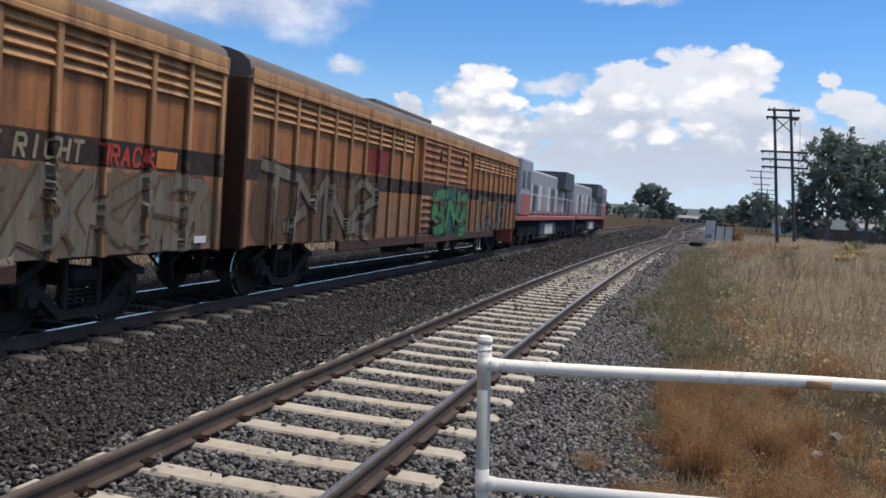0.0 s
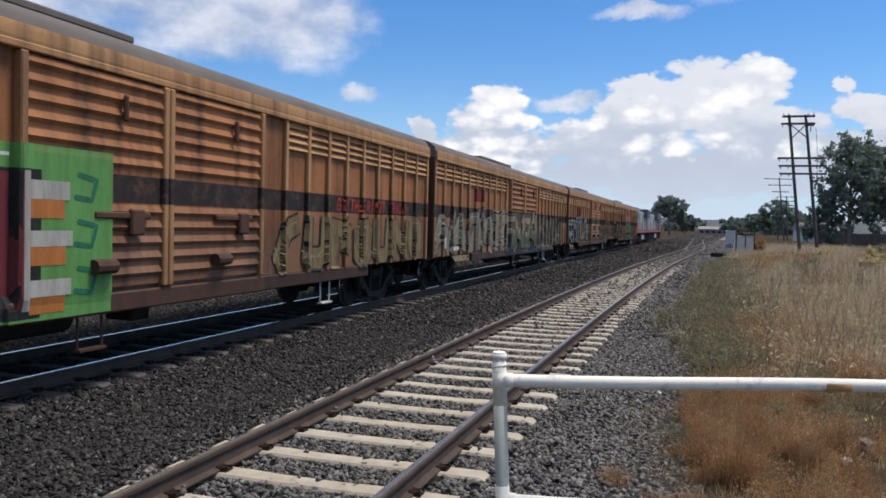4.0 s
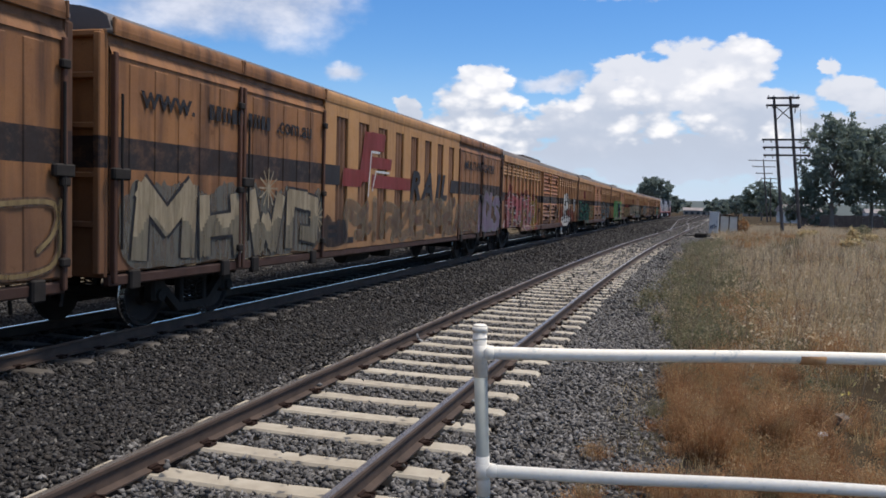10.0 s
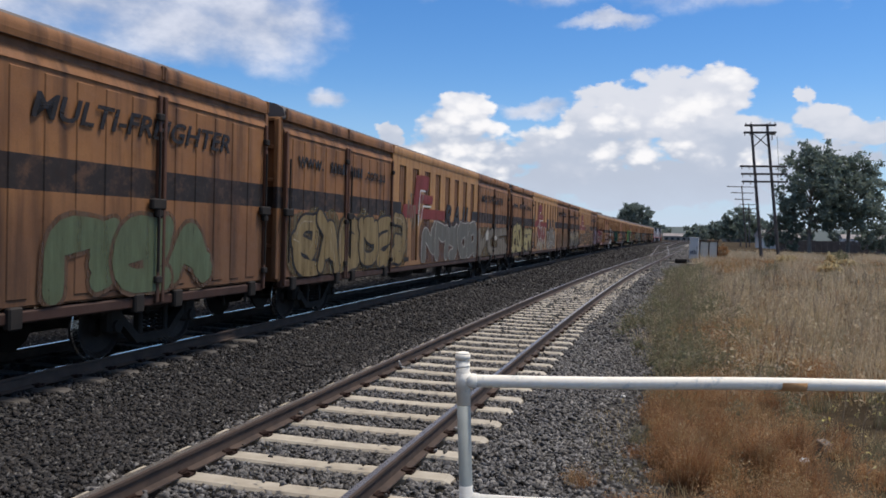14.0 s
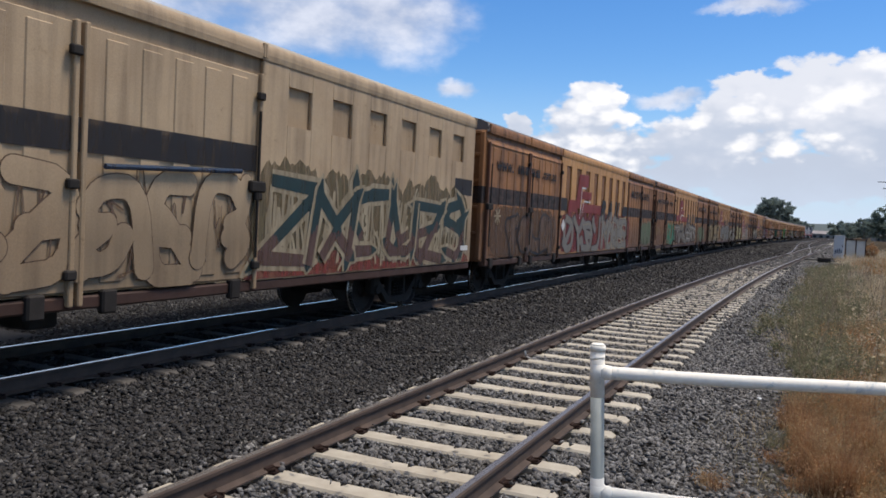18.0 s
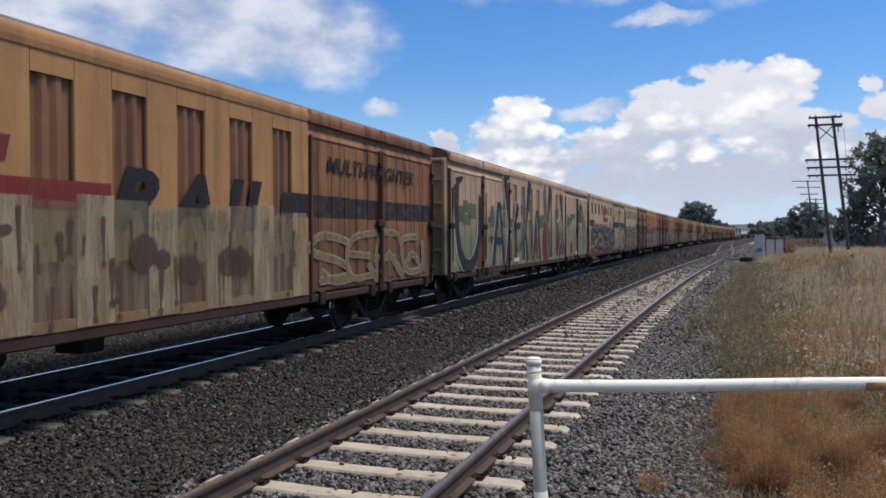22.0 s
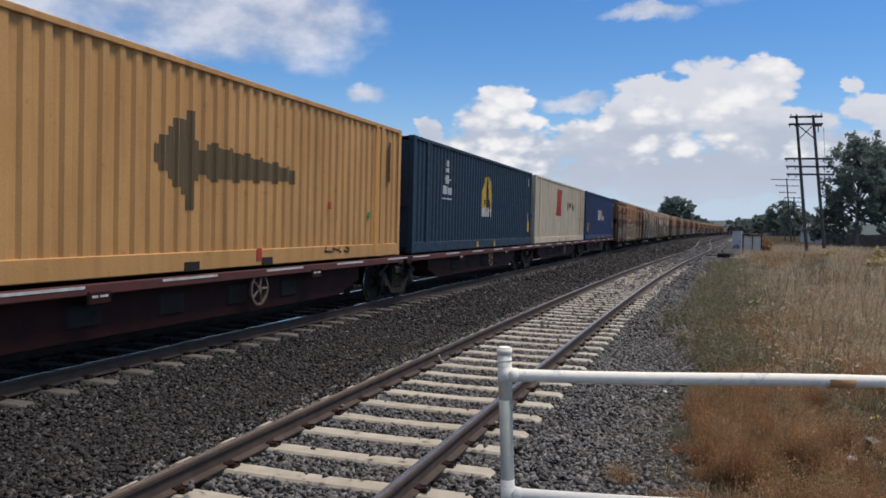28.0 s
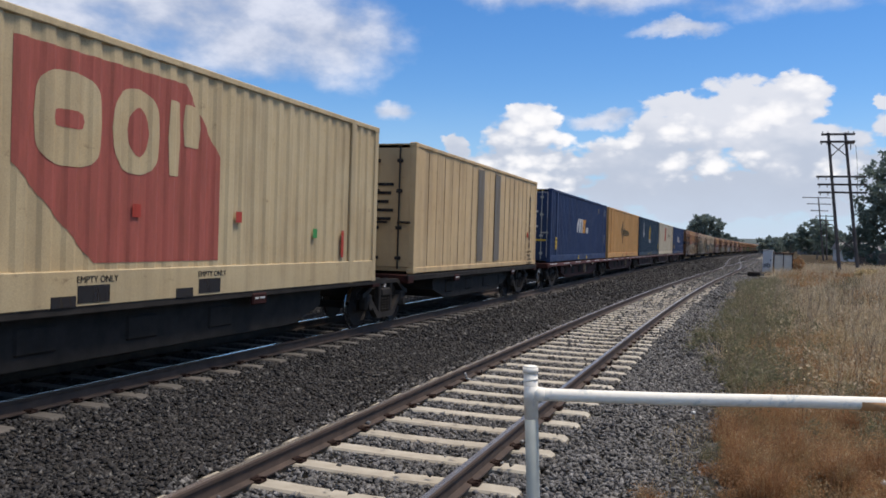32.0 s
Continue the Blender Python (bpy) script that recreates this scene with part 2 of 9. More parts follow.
def wagon_paint(name, top, low, rust, band=None, seed=0, dirt=0.5, low_at=1.9):
    """Old wagon paint: vertical streaks, rust, a greyer lower half, and a painted band between two heights."""
    m, nt, b = nodes_of(name)
    tc = nt.nodes.new("ShaderNodeTexCoord")
    sep = nt.nodes.new("ShaderNodeSeparateXYZ")
    nt.links.new(tc.outputs["Object"], sep.inputs[0])
    z = sep.outputs[2]
    sh = (seed * 7.3, seed * 13.1, seed * 3.7)
    streak = noisy(nt, 1.0, 4, (1.5, 3.4, 0.30), 0.55, sh)
    broad = noisy(nt, 0.55, 4, (1, 1, 1.3), 0.6, sh)
    spots = noisy(nt, 3.4, 8, (1, 1, 1.3), 0.72, sh)
    grain = noisy(nt, 55, 2)
    lowmix = ranged(nt, calc(nt, "ADD", z, calc(nt, "MULTIPLY", calc(nt, "SUBTRACT", streak, 0.5), 1.2)), low_at + 0.35, low_at - 0.45)
    col = coloured(nt, calc(nt, "MULTIPLY", lowmix, 0.85, True), top, low)
    col = coloured(nt, ranged(nt, broad, 0.35, 0.75, 0.0, 0.65), col, rust)
    if band:
        wob = calc(nt, "ADD", z, calc(nt, "MULTIPLY", calc(nt, "SUBTRACT", grain, 0.5), 0.015))
        inside = calc(nt, "MULTIPLY", calc(nt, "GREATER_THAN", wob, band[0]), calc(nt, "LESS_THAN", wob, band[1]))
        col = coloured(nt, calc(nt, "MULTIPLY", inside, ranged(nt, spots, 0.25, 0.5, 0.55, 0.97)), col, (0.012, 0.011, 0.011))
    col = coloured(nt, ranged(nt, streak, 0.46, 0.70, 0.0, min(0.8, dirt * 1.2)), col, (0.035, 0.016, 0.009))
    col = coloured(nt, ranged(nt, spots, 0.62, 0.74, 0.0, 0.55), col, (0.062, 0.022, 0.010))
    col = coloured(nt, ranged(nt, grain, 0.3, 0.8, 0.0, 0.22), col, (0.02, 0.015, 0.012))
    nt.links.new(col, b.inputs["Base Color"])
    nt.links.new(ranged(nt, spots, 0.3, 0.7, 0.5, 0.85), b.inputs["Roughness"])
    b.inputs["Specular IOR Level"].default_value = 0.35
    bumped(nt, b, spots, 0.35, 0.012)
    return m


def paint(name, c, wear=0.35, rough=0.6, cover=1.0):
    """Thin sprayed or brushed paint, worn through in vertical streaks; cover: how thick it lies."""
    m, nt, b = nodes_of(name)
    s = noisy(nt, 1.0, 6, (2, 6, 0.8), 0.7, (c[0] * 9, c[1] * 17, 0))
    g = noisy(nt, 30, 3)
    nt.links.new(ranged(nt, s, 0.40, 0.66, cover, cover * (1.0 - wear * 0.85)), b.inputs["Alpha"])
    col = coloured(nt, ranged(nt, s, 0.38, 0.62, 0.0, wear * 0.4), c, (0.10, 0.052, 0.028))
    col = coloured(nt, ranged(nt, g, 0.35, 0.75, 0.0, 0.25), col, tuple(v * 0.55 for v in c))
    nt.links.new(col, b.inputs["Base Color"])
    b.inputs["Roughness"].default_value = rough
    b.inputs["Specular IOR Level"].default_value = 0.3
    return m


M = {}
M["stone"] = island("ballast_stone", [(0.050, 0.047, 0.046), (0.151, 0.141, 0.136), (0.229, 0.217, 0.203), (0.078, 0.074, 0.071), (0.174, 0.163, 0.151), (0.291, 0.272, 0.250), (0.065, 0.062, 0.059), (0.158, 0.143, 0.127), (0.104, 0.097, 0.090), (0.182, 0.170, 0.159), (0.086, 0.080, 0.073), (0.243, 0.222, 0.197)], 0.9, 0.2, 60, 0.5)
# brown with dust, and darker still: the train's shade is in these tones
M["stone_brown"] = island("dusty_shaded_ballast_stone", [(0.018, 0.017, 0.017), (0.053, 0.051, 0.050), (0.091, 0.083, 0.079), (0.028, 0.027, 0.027), (0.068, 0.062, 0.056), (0.118, 0.109, 0.100), (0.023, 0.022, 0.022), (0.067, 0.057, 0.049), (0.044, 0.042, 0.040), (0.057, 0.052, 0.050), (0.038, 0.035, 0.032), (0.042, 0.039, 0.038), (0.058, 0.051, 0.046), (0.029, 0.027, 0.025), (0.200, 0.185, 0.165)], 0.93, 0.12, 60, 0.5)
M["sleeper"] = surface("sleeper_concrete", (0.33, 0.28, 0.21), (0.50, 0.44, 0.34), 5, 0.9, 0, 0.4, 60, 0.004, 0.5)
# darker concrete for the main line and the crossover
M["sleeper_dark"] = surface("dark_sleeper_concrete", (0.070, 0.061, 0.051), (0.130, 0.111, 0.091), 5, 0.95, 0, 0.4, 60, 0.004, 0.5)
M["rail_side"] = surface("rail_rust", (0.040, 0.026, 0.019), (0.095, 0.062, 0.044), 4, 0.92, 0.0, 0.5, 50, 0.003)
M["rail_top"] = surface("rail_worn_top", (0.15, 0.128, 0.112), (0.28, 0.25, 0.22), 6, 0.30, 0.5, 0.1, 70, 0.001)
M["rail_bright"] = surface("rail_polished_top", (0.55, 0.55, 0.56), (0.75, 0.75, 0.76), 6, 0.16, 1.0, 0.05, 70, 0.001)
M["clip"] = surface("clip_iron", (0.018, 0.010, 0.008), (0.05, 0.028, 0.02), 20, 0.8, 0.3, 0.4, 80)
M["grass_dry"] = island("dry_grass", [(0.567, 0.419, 0.216), (0.756, 0.594, 0.337), (0.405, 0.291, 0.149), (0.837, 0.688, 0.419), (0.311, 0.270, 0.129), (0.486, 0.337, 0.168)], 0.8, 0.2, 12, 0, 0.45)
M["grass_red"] = island("russet_grass", [(0.132, 0.066, 0.034), (0.587, 0.359, 0.170), (0.466, 0.213, 0.091), (0.631, 0.323, 0.138), (0.302, 0.138, 0.062), (0.576, 0.371, 0.179), (0.219, 0.151, 0.068), (0.412, 0.233, 0.110)], 0.8, 0.2, 12, 0, 0.45)
M["weed"] = island("green_weed", [(0.136, 0.140, 0.078), (0.215, 0.215, 0.120), (0.168, 0.168, 0.097), (0.311, 0.279, 0.168), (0.376, 0.305, 0.195), (0.182, 0.153, 0.097)], 0.8, 0.2, 12, 0, 0.45)
M["grass_tan"] = island("tan_grass", [(0.586, 0.453, 0.299), (0.765, 0.611, 0.415), (0.459, 0.351, 0.229), (0.382, 0.299, 0.191), (0.663, 0.478, 0.287), (0.536, 0.446, 0.281), (0.841, 0.701, 0.497)], 0.8, 0.2, 12, 0, 0.45)
M["sorrel_tip"] = island("russet_seeds", [(0.212, 0.100, 0.050), (0.590, 0.319, 0.147), (0.425, 0.212, 0.094), (0.779, 0.507, 0.260), (0.543, 0.283, 0.124), (0.850, 0.708, 0.425), (0.319, 0.201, 0.100), (0.732, 0.425, 0.201)], 0.8, 0.2, 12, 0, 0.5, ((0.295, 0.124, 0.059), (0.425, 0.330, 0.177)))
M["sorrel"] = island("russet_sorrel", [(0.168, 0.082, 0.043), (0.360, 0.180, 0.084), (0.528, 0.282, 0.126), (0.672, 0.396, 0.192), (0.420, 0.216, 0.098), (0.624, 0.432, 0.240), (0.264, 0.180, 0.090), (0.768, 0.552, 0.324)], 0.8, 0.2, 12, 0, 0.45, ((0.204, 0.090, 0.046), (0.312, 0.240, 0.126)))
# gum leaves kept pale and bluish: distance haze put into their colour
M["leaf"] = island("hazy_gum_leaves", [(0.159, 0.201, 0.165), (0.218, 0.266, 0.206), (0.189, 0.230, 0.206), (0.277, 0.313, 0.236)], 0.75, 0.3, 8, 0, 0.5)
M["flower"] = island("yellow_flower", [(0.60, 0.50, 0.12), (0.70, 0.62, 0.30), (0.55, 0.42, 0.10)], 0.7, 0.2, 20, 0, 0.3)
M["twig"] = island("dead_twig", [(0.16, 0.11, 0.07), (0.28, 0.21, 0.14), (0.40, 0.33, 0.24)], 0.8, 0.2, 20, 0, 0.0)
# skyline leaves, with the haze in front of them mixed into the tones
M["leaf_hazy"] = island("hazy_far_leaves", [(0.172, 0.213, 0.184), (0.224, 0.265, 0.218), (0.196, 0.236, 0.224)], 0.7, 0.3, 3, 0, 0.5)
M["bark"] = surface("bark", (0.10, 0.08, 0.065), (0.24, 0.21, 0.18), 3, 0.9, 0, 0.8, 20, 0.02)
M["pole"] = surface("weathered_pole", (0.055, 0.045, 0.042), (0.12, 0.10, 0.09), 2, 0.9, 0, 0.6, 25, 0.01)
M["insulator"] = surface("insulator", (0.10, 0.09, 0.085), (0.16, 0.14, 0.13), 9, 0.3, 0, 0)
M["wire"] = surface("wire", (0.03, 0.03, 0.03), (0.06, 0.06, 0.06), 5, 0.6, 0.6, 0)
M["black_iron"] = surface("black_iron", (0.018, 0.016, 0.014), (0.048, 0.040, 0.034), 3, 0.8, 0.2, 0.5, 40)
M["wheel"] = surface("wheel_steel", (0.018, 0.015, 0.013), (0.045, 0.035, 0.03), 4, 0.6, 0.6, 0.2, 40)
M["tread"] = surface("wheel_tread", (0.45, 0.44, 0.43), (0.6, 0.6, 0.6), 6, 0.25, 1.0, 0)
M["roof"] = surface("van_roof", (0.090, 0.076, 0.068), (0.165, 0.138, 0.120), 0.8, 0.95, 0, 0.3, 18, 0.01)
M["roof_cream"] = surface("van_roof_cream", (0.26, 0.21, 0.15), (0.40, 0.34, 0.25), 0.6, 0.75, 0, 0.3, 18, 0.01)
M["roof_rust"] = surface("van_roof_rust", (0.11, 0.055, 0.027), (0.185, 0.10, 0.05), 0.6, 0.95, 0, 0.3, 18, 0.01)
# maroon steel, darkened further so the colour holds the underframe's shade
M["red_steel"] = surface("shaded_red_steel", (0.021, 0.007, 0.006), (0.051, 0.016, 0.012), 2, 0.7, 0.1, 0.3, 30)
M["white_mark"] = paint("white_marking", (0.62, 0.60, 0.56), 0.3)
M["yellow_mark"] = paint("yellow_marking", (0.62, 0.40, 0.05), 0.2)
M["red_mark"] = paint("red_marking", (0.42, 0.05, 0.03), 0.2)
M["green_mark"] = paint("green_marking", (0.05, 0.30, 0.08), 0.2)
M["dark_mark"] = paint("dark_marking", (0.018, 0.016, 0.016), 0.25)
M["orange_mark"] = paint("orange_marking", (0.66, 0.30, 0.06), 0.15)
M["galv"] = surface("galvanised_pipe", (0.29, 0.30, 0.26), (0.45, 0.455, 0.40), 5, 0.75, 0.1, 0.15, 50, 0.002)
M["concrete"] = surface("pale_concrete", (0.42, 0.40, 0.36), (0.56, 0.53, 0.48), 3, 0.9, 0, 0.3, 30)
M["glass_dark"] = surface("cab_glass", (0.010, 0.013, 0.016), (0.02, 0.025, 0.03), 3, 0.35, 0, 0)
M["brick_far"] = surface("far_wall", (0.20, 0.19, 0.175), (0.28, 0.265, 0.24), 0.3, 0.9, 0, 0)
M["white_far"] = surface("far_white_wall", (0.46, 0.46, 0.45), (0.60, 0.59, 0.57), 0.3, 0.8, 0, 0)
M["roof_far"] = surface("far_roof", (0.20, 0.17, 0.16), (0.32, 0.28, 0.26), 0.3, 0.8, 0, 0)
M["cream_panel"] = surface("cream_sheet", (0.55, 0.50, 0.42), (0.70, 0.65, 0.56), 2, 0.8, 0, 0.1)
M["concrete_brown"] = surface("brown_concrete", (0.11, 0.085, 0.065), (0.19, 0.15, 0.12), 8, 0.95, 0, 0.6, 40, 0.01)
for _m in ("red_steel", "black_iron", "clip"):
    M[_m].node_tree.nodes["Principled BSDF"].inputs["Specular IOR Level"].default_value = 0.15
# brighter red than red_steel, for the side sills of the red wagons
M["red_edge"] = surface("brighter_red_steel", (0.055, 0.014, 0.011), (0.125, 0.030, 0.022), 2, 0.8, 0.0, 0.3, 30)
M["rust_spot"] = surface("rust_patch", (0.42, 0.19, 0.07), (0.70, 0.40, 0.18), 14, 0.9, 0, 0.4, 60, 0.002)


def fence_paint():
    m, nt, b = nodes_of("chipped_white_paint")
    s, g = noisy(nt, 7, 6, (1, 1, 1), 0.7), noisy(nt, 38, 4)
    col = coloured(nt, ranged(nt, g, 0.3, 0.7), (0.88, 0.80, 0.66), (0.95, 0.88, 0.75))
    col = coloured(nt, ranged(nt, s, 0.60, 0.66, 0.0, 0.75), col, (0.52, 0.53, 0.50))
    col = coloured(nt, ranged(nt, s, 0.70, 0.74, 0.0, 0.8), col, (0.30, 0.17, 0.09))
    nt.links.new(col, b.inputs["Base Color"])
    b.inputs["Roughness"].default_value = 0.85
    b.inputs["Specular IOR Level"].default_value = 0.15
    bumped(nt, b, s, 0.3, 0.003)
    return m


M["fence_white"] = fence_paint()


# ---- mesh helpers ----
class Shape:
    """Gathers boxes, tubes and ribbons into one mesh; each face keeps the number of its material."""

    def __init__(self):
        self.v, self.f, self.k = [], [], []

    def add(self, verts, faces, k=0):
        o = len(self.v)
        self.v += [tuple(p) for p in verts]
        self.f += [tuple(i + o for i in f) for f in faces]
        self.k += [k] * len(faces)
        return self

    def box(self, x0, x1, y0, y1, z0, z1, k=0, c=0.0):
        if x0 > x1: x0, x1 = x1, x0
        if y0 > y1: y0, y1 = y1, y0
        if z0 > z1: z0, z1 = z1, z0
        if not c:
            v = [(x, y, z) for x in (x0, x1) for y in (y0, y1) for z in (z0, z1)]
            return self.add(v, [(0, 1, 3, 2), (4, 6, 7, 5), (0, 4, 5, 1), (2, 3, 7, 6), (0, 2, 6, 4), (1, 5, 7, 3)], k)
        c = min(c, (x1 - x0) * 0.45, (y1 - y0) * 0.45, (z1 - z0) * 0.45)
        v, idx = [], {}
        for X in (0, 1):
            for Y in (0, 1):
                for Z in (0, 1):
                    for a in range(3):
                        p = [(x0, x1)[X], (y0, y1)[Y], (z0, z1)[Z]]
                        for b in range(3):
                            if b != a:
                                p[b] += c if (X, Y, Z)[b] == 0 else -c
                        idx[X, Y, Z, a] = len(v)
                        v.append(p)
        f = []
        for a in range(3):
            b, d = (a + 1) % 3, (a + 2) % 3
            for s in (0, 1):
                q = []
                for B, D in ((0, 0), (1, 0), (1, 1), (0, 1)):
                    t = [0, 0, 0]
                    t[a], t[b], t[d] = s, B, D
                    q.append(idx[(*t, a)])
                f.append(q if s else q[::-1])
            for B in (0, 1):
                for D in (0, 1):
                    t0, t1 = [0, 0, 0], [0, 0, 0]
                    t0[b], t0[d], t1[b], t1[d], t1[a] = B, D, B, D, 1
                    q = [idx[(*t0, b)], idx[(*t1, b)], idx[(*t1, d)], idx[(*t0, d)]]
                    f.append(q if (B + D) % 2 == 1 else q[::-1])
        for X in (0, 1):
            for Y in (0, 1):
                for Z in (0, 1):
                    q = [idx[X, Y, Z, 0], idx[X, Y, Z, 1], idx[X, Y, Z, 2]]
                    f.append(q if (X + Y + Z) % 2 == 1 else q[::-1])
        return self.add(v, f, k)

    def tube(self, a, b, r0, r1=None, n=10, k=0, caps=True):
        a, b = Vector(a), Vector(b)
        r1 = r0 if r1 is None else r1
        d = (b - a).normalized()
        u = d.orthogonal().normalized()
        w = d.cross(u)
        v = []
        for p, r in ((a, r0), (b, r1)):
            for i in range(n):
                t = 2 * math.pi * i / n
                v.append(p + u * (r * math.cos(t)) + w * (r * math.sin(t)))
        f = [(i, (i + 1) % n, n + (i + 1) % n, n + i) for i in range(n)]
        if caps:
            f += [tuple(range(n - 1, -1, -1)), tuple(range(n, 2 * n))]
        return self.add(v, f, k)

    def ring(self, c, axis, r0, r1, h, n=20, k=0):
        """A flat ring or disc with a hole, thickness h along the axis (0, 1 or 2)."""
        v = []
        for s in (-h / 2, h / 2):
            for r in (r0, r1):
                for i in range(n):
                    t = 2 * math.pi * i / n
                    p = [0, 0, 0]
                    p[axis], p[(axis + 1) % 3], p[(axis + 2) % 3] = s, r * math.cos(t), r * math.sin(t)
                    v.append((c[0] + p[0], c[1] + p[1], c[2] + p[2]))
        f = []
        for i in range(n):
            j = (i + 1) % n
            f += [(i, n + i, n + j, j)[::-1], (2 * n + i, 3 * n + i, 3 * n + j, 2 * n + j), (n + i, 3 * n + i, 3 * n + j, n + j)[::-1], (i, 2 * n + i, 2 * n + j, j)]
        return self.add(v, f, k)

    def sheet(self, rows, k=0, closed=False):
        """A skin through rows of points of equal length."""
        n = len(rows[0])
        v = [p for r in rows for p in r]
        f = []
        for i in range(len(rows) - 1):
            for j in range(n - (0 if closed else 1)):
                jj = (j + 1) % n
                f.append((i * n + j, i * n + jj, (i + 1) * n + jj, (i + 1) * n + j))
        return self.add(v, f, k)

    def prism(self, poly, x0, x1, k=0):
        """A polygon in y and z pushed from x0 to x1."""
        n = len(poly)
        v = [(x0, *p) for p in poly] + [(x1, *p) for p in poly]
        f = [tuple(range(n - 1, -1, -1)), tuple(range(n, 2 * n))] + [(i, (i + 1) % n, n + (i + 1) % n, n + i) for i in range(n)]
        return self.add(v, f, k)

    def mesh(self, name, mats, smooth=False):
        me = bpy.data.meshes.new(name)
        me.from_pydata(self.v, [], self.f)
        for m in (mats if isinstance(mats, (list, tuple)) else [mats]):
            me.materials.append(m)
        me.polygons.foreach_set("material_index", self.k)
        if smooth:
            me.polygons.foreach_set("use_smooth", [True] * len(self.f))
        me.update()
        return me


def part(name, shape, mats, parent, label="", smooth=False):
    me = shape if isinstance(shape, bpy.types.Mesh) else shape.mesh(name, mats, smooth)
    ob = new(name, me)
    if parent is not None:
        ob.parent = parent
    return tagged(ob, label)


def thing(name, label, category, group="", at=(0, 0, 0), turn=0.0):
    ob = new(name)
    ob.empty_display_size = 0.3
    ob.matrix_basis = pose(*at, 0, 0, turn)
    return tagged(ob, label, category, group)


def swarm(name, verts, faces, mats, parent=None, kinds=None):
    """One big mesh from numpy arrays (faces all of one size)."""
    me = bpy.data.meshes.new(name)
    nf, k = faces.shape
    me.vertices.add(len(verts))
    me.vertices.foreach_set("co", np.ascontiguousarray(verts, dtype=np.float32).ravel())
    me.loops.add(nf * k)
    me.loops.foreach_set("vertex_index", np.ascontiguousarray(faces, dtype=np.int32).ravel())
    me.polygons.add(nf)
    me.polygons.foreach_set("loop_start", np.arange(0, nf * k, k, dtype=np.int32))
    for m in mats:
        me.materials.append(m)
    if kinds is not None:
        me.polygons.foreach_set("material_index", np.ascontiguousarray(kinds, dtype=np.int32))
    me.update(calc_edges=True)
    me.validate()
    ob = new(name, me)
    if parent is not None:
        ob.parent = parent
    return ob

# ---- the ground and the two tracks ----
rng = np.random.default_rng(5)
TRAIN_X, TRAIN_K, TRAIN_END = -8.10, 0.2296e-3, 338.0      # running line: centre, curvature, where it straightens
SIDE_X, SIDE_K, SIDE_END = -2.8925, 1.06e-3, 55.0          # siding beside the fence


def bow(s, k, end):
    a = min(max(s, 0.0), end)
    return k * a * a / 2 + max(s - end, 0.0) * k * end


def lean(s, k, end):
    return math.atan(k * min(max(s, 0.0), end))


def train_x(s):
    return TRAIN_X + bow(s, TRAIN_K, TRAIN_END)


def siding_x(s):
    return SIDE_X + bow(s, SIDE_K, SIDE_END)


BRANCH = ((72.0, 0.0583), (92.0, 0.012), (130.0, 0.005), (190.0, 0.040), (420.0, 0.078))     # place, lean of the track there


def branch_x(s):
    """The second track, which leaves the siding at the turnout and swings over towards the main line."""
    x = siding_x(min(s, BRANCH[0][0]))
    for (a, u), (b, v) in zip(BRANCH, BRANCH[1:]):
        if s > a:
            e = min(s, b)
            x += (e - a) * (u + (u + (v - u) * (e - a) / (b - a))) / 2
    return x


def ground_z(x, y):
    """Height of the land: flat trackbed, a low bank under the grass."""
    e = siding_x(y) + 2.75
    return -0.27 + 0.22 * min(max((x - e) / 3.0, 0.0), 1.0)


def steps(a, b, near, far):
    out, s = [], a
    while s < b:
        out.append(s)
        s += near + (far - near) * min(max(abs(s) - 10, 0) / 200.0, 1.0)
    return out + [b]


def land_material():
    """Grey gravel about the tracks, passing raggedly into dry earth on both sides."""
    m, nt, b = nodes_of("railway_land")
    tc = nt.nodes.new("ShaderNodeTexCoord")
    sep = nt.nodes.new("ShaderNodeSeparateXYZ")
    nt.links.new(tc.outputs["Object"], sep.inputs[0])
    y = calc(nt, "MAXIMUM", sep.outputs[1], 0.0)
    yc = calc(nt, "MINIMUM", y, SIDE_END)
    line = calc(nt, "ADD", calc(nt, "MULTIPLY", calc(nt, "MULTIPLY", yc, yc), SIDE_K / 2), calc(nt, "MULTIPLY", calc(nt, "SUBTRACT", y, yc), SIDE_K * SIDE_END))
    e = calc(nt, "SUBTRACT", calc(nt, "SUBTRACT", sep.outputs[0], line), SIDE_X)
    rag = calc(nt, "MULTIPLY", calc(nt, "SUBTRACT", noisy(nt, 0.9, 6), 0.5), 3.0)
    right = ranged(nt, calc(nt, "ADD", e, rag), 2.7, 3.5)
    left = ranged(nt, calc(nt, "ADD", e, rag), -9.5, -10.5)
    f = calc(nt, "MAXIMUM", right, left)
    g, broad = noisy(nt, 30, 4), noisy(nt, 1.4, 5)
    grit = coloured(nt, calc(nt, "ADD", calc(nt, "MULTIPLY", g, 0.6), calc(nt, "MULTIPLY", broad, 0.4)), (0.026, 0.024, 0.023), (0.068, 0.063, 0.060))
    earth = coloured(nt, ranged(nt, broad, 0.3, 0.7), (0.036, 0.027, 0.018), (0.110, 0.082, 0.050))
    earth = coloured(nt, ranged(nt, g, 0.35, 0.65, 0.0, 0.6), earth, (0.035, 0.026, 0.016))
    nt.links.new(coloured(nt, f, grit, earth), b.inputs["Base Color"])
    b.inputs["Roughness"].default_value = 1.0
    b.inputs["Specular IOR Level"].default_value = 0.03
    bumped(nt, b, g, 0.9, 0.03)
    return m


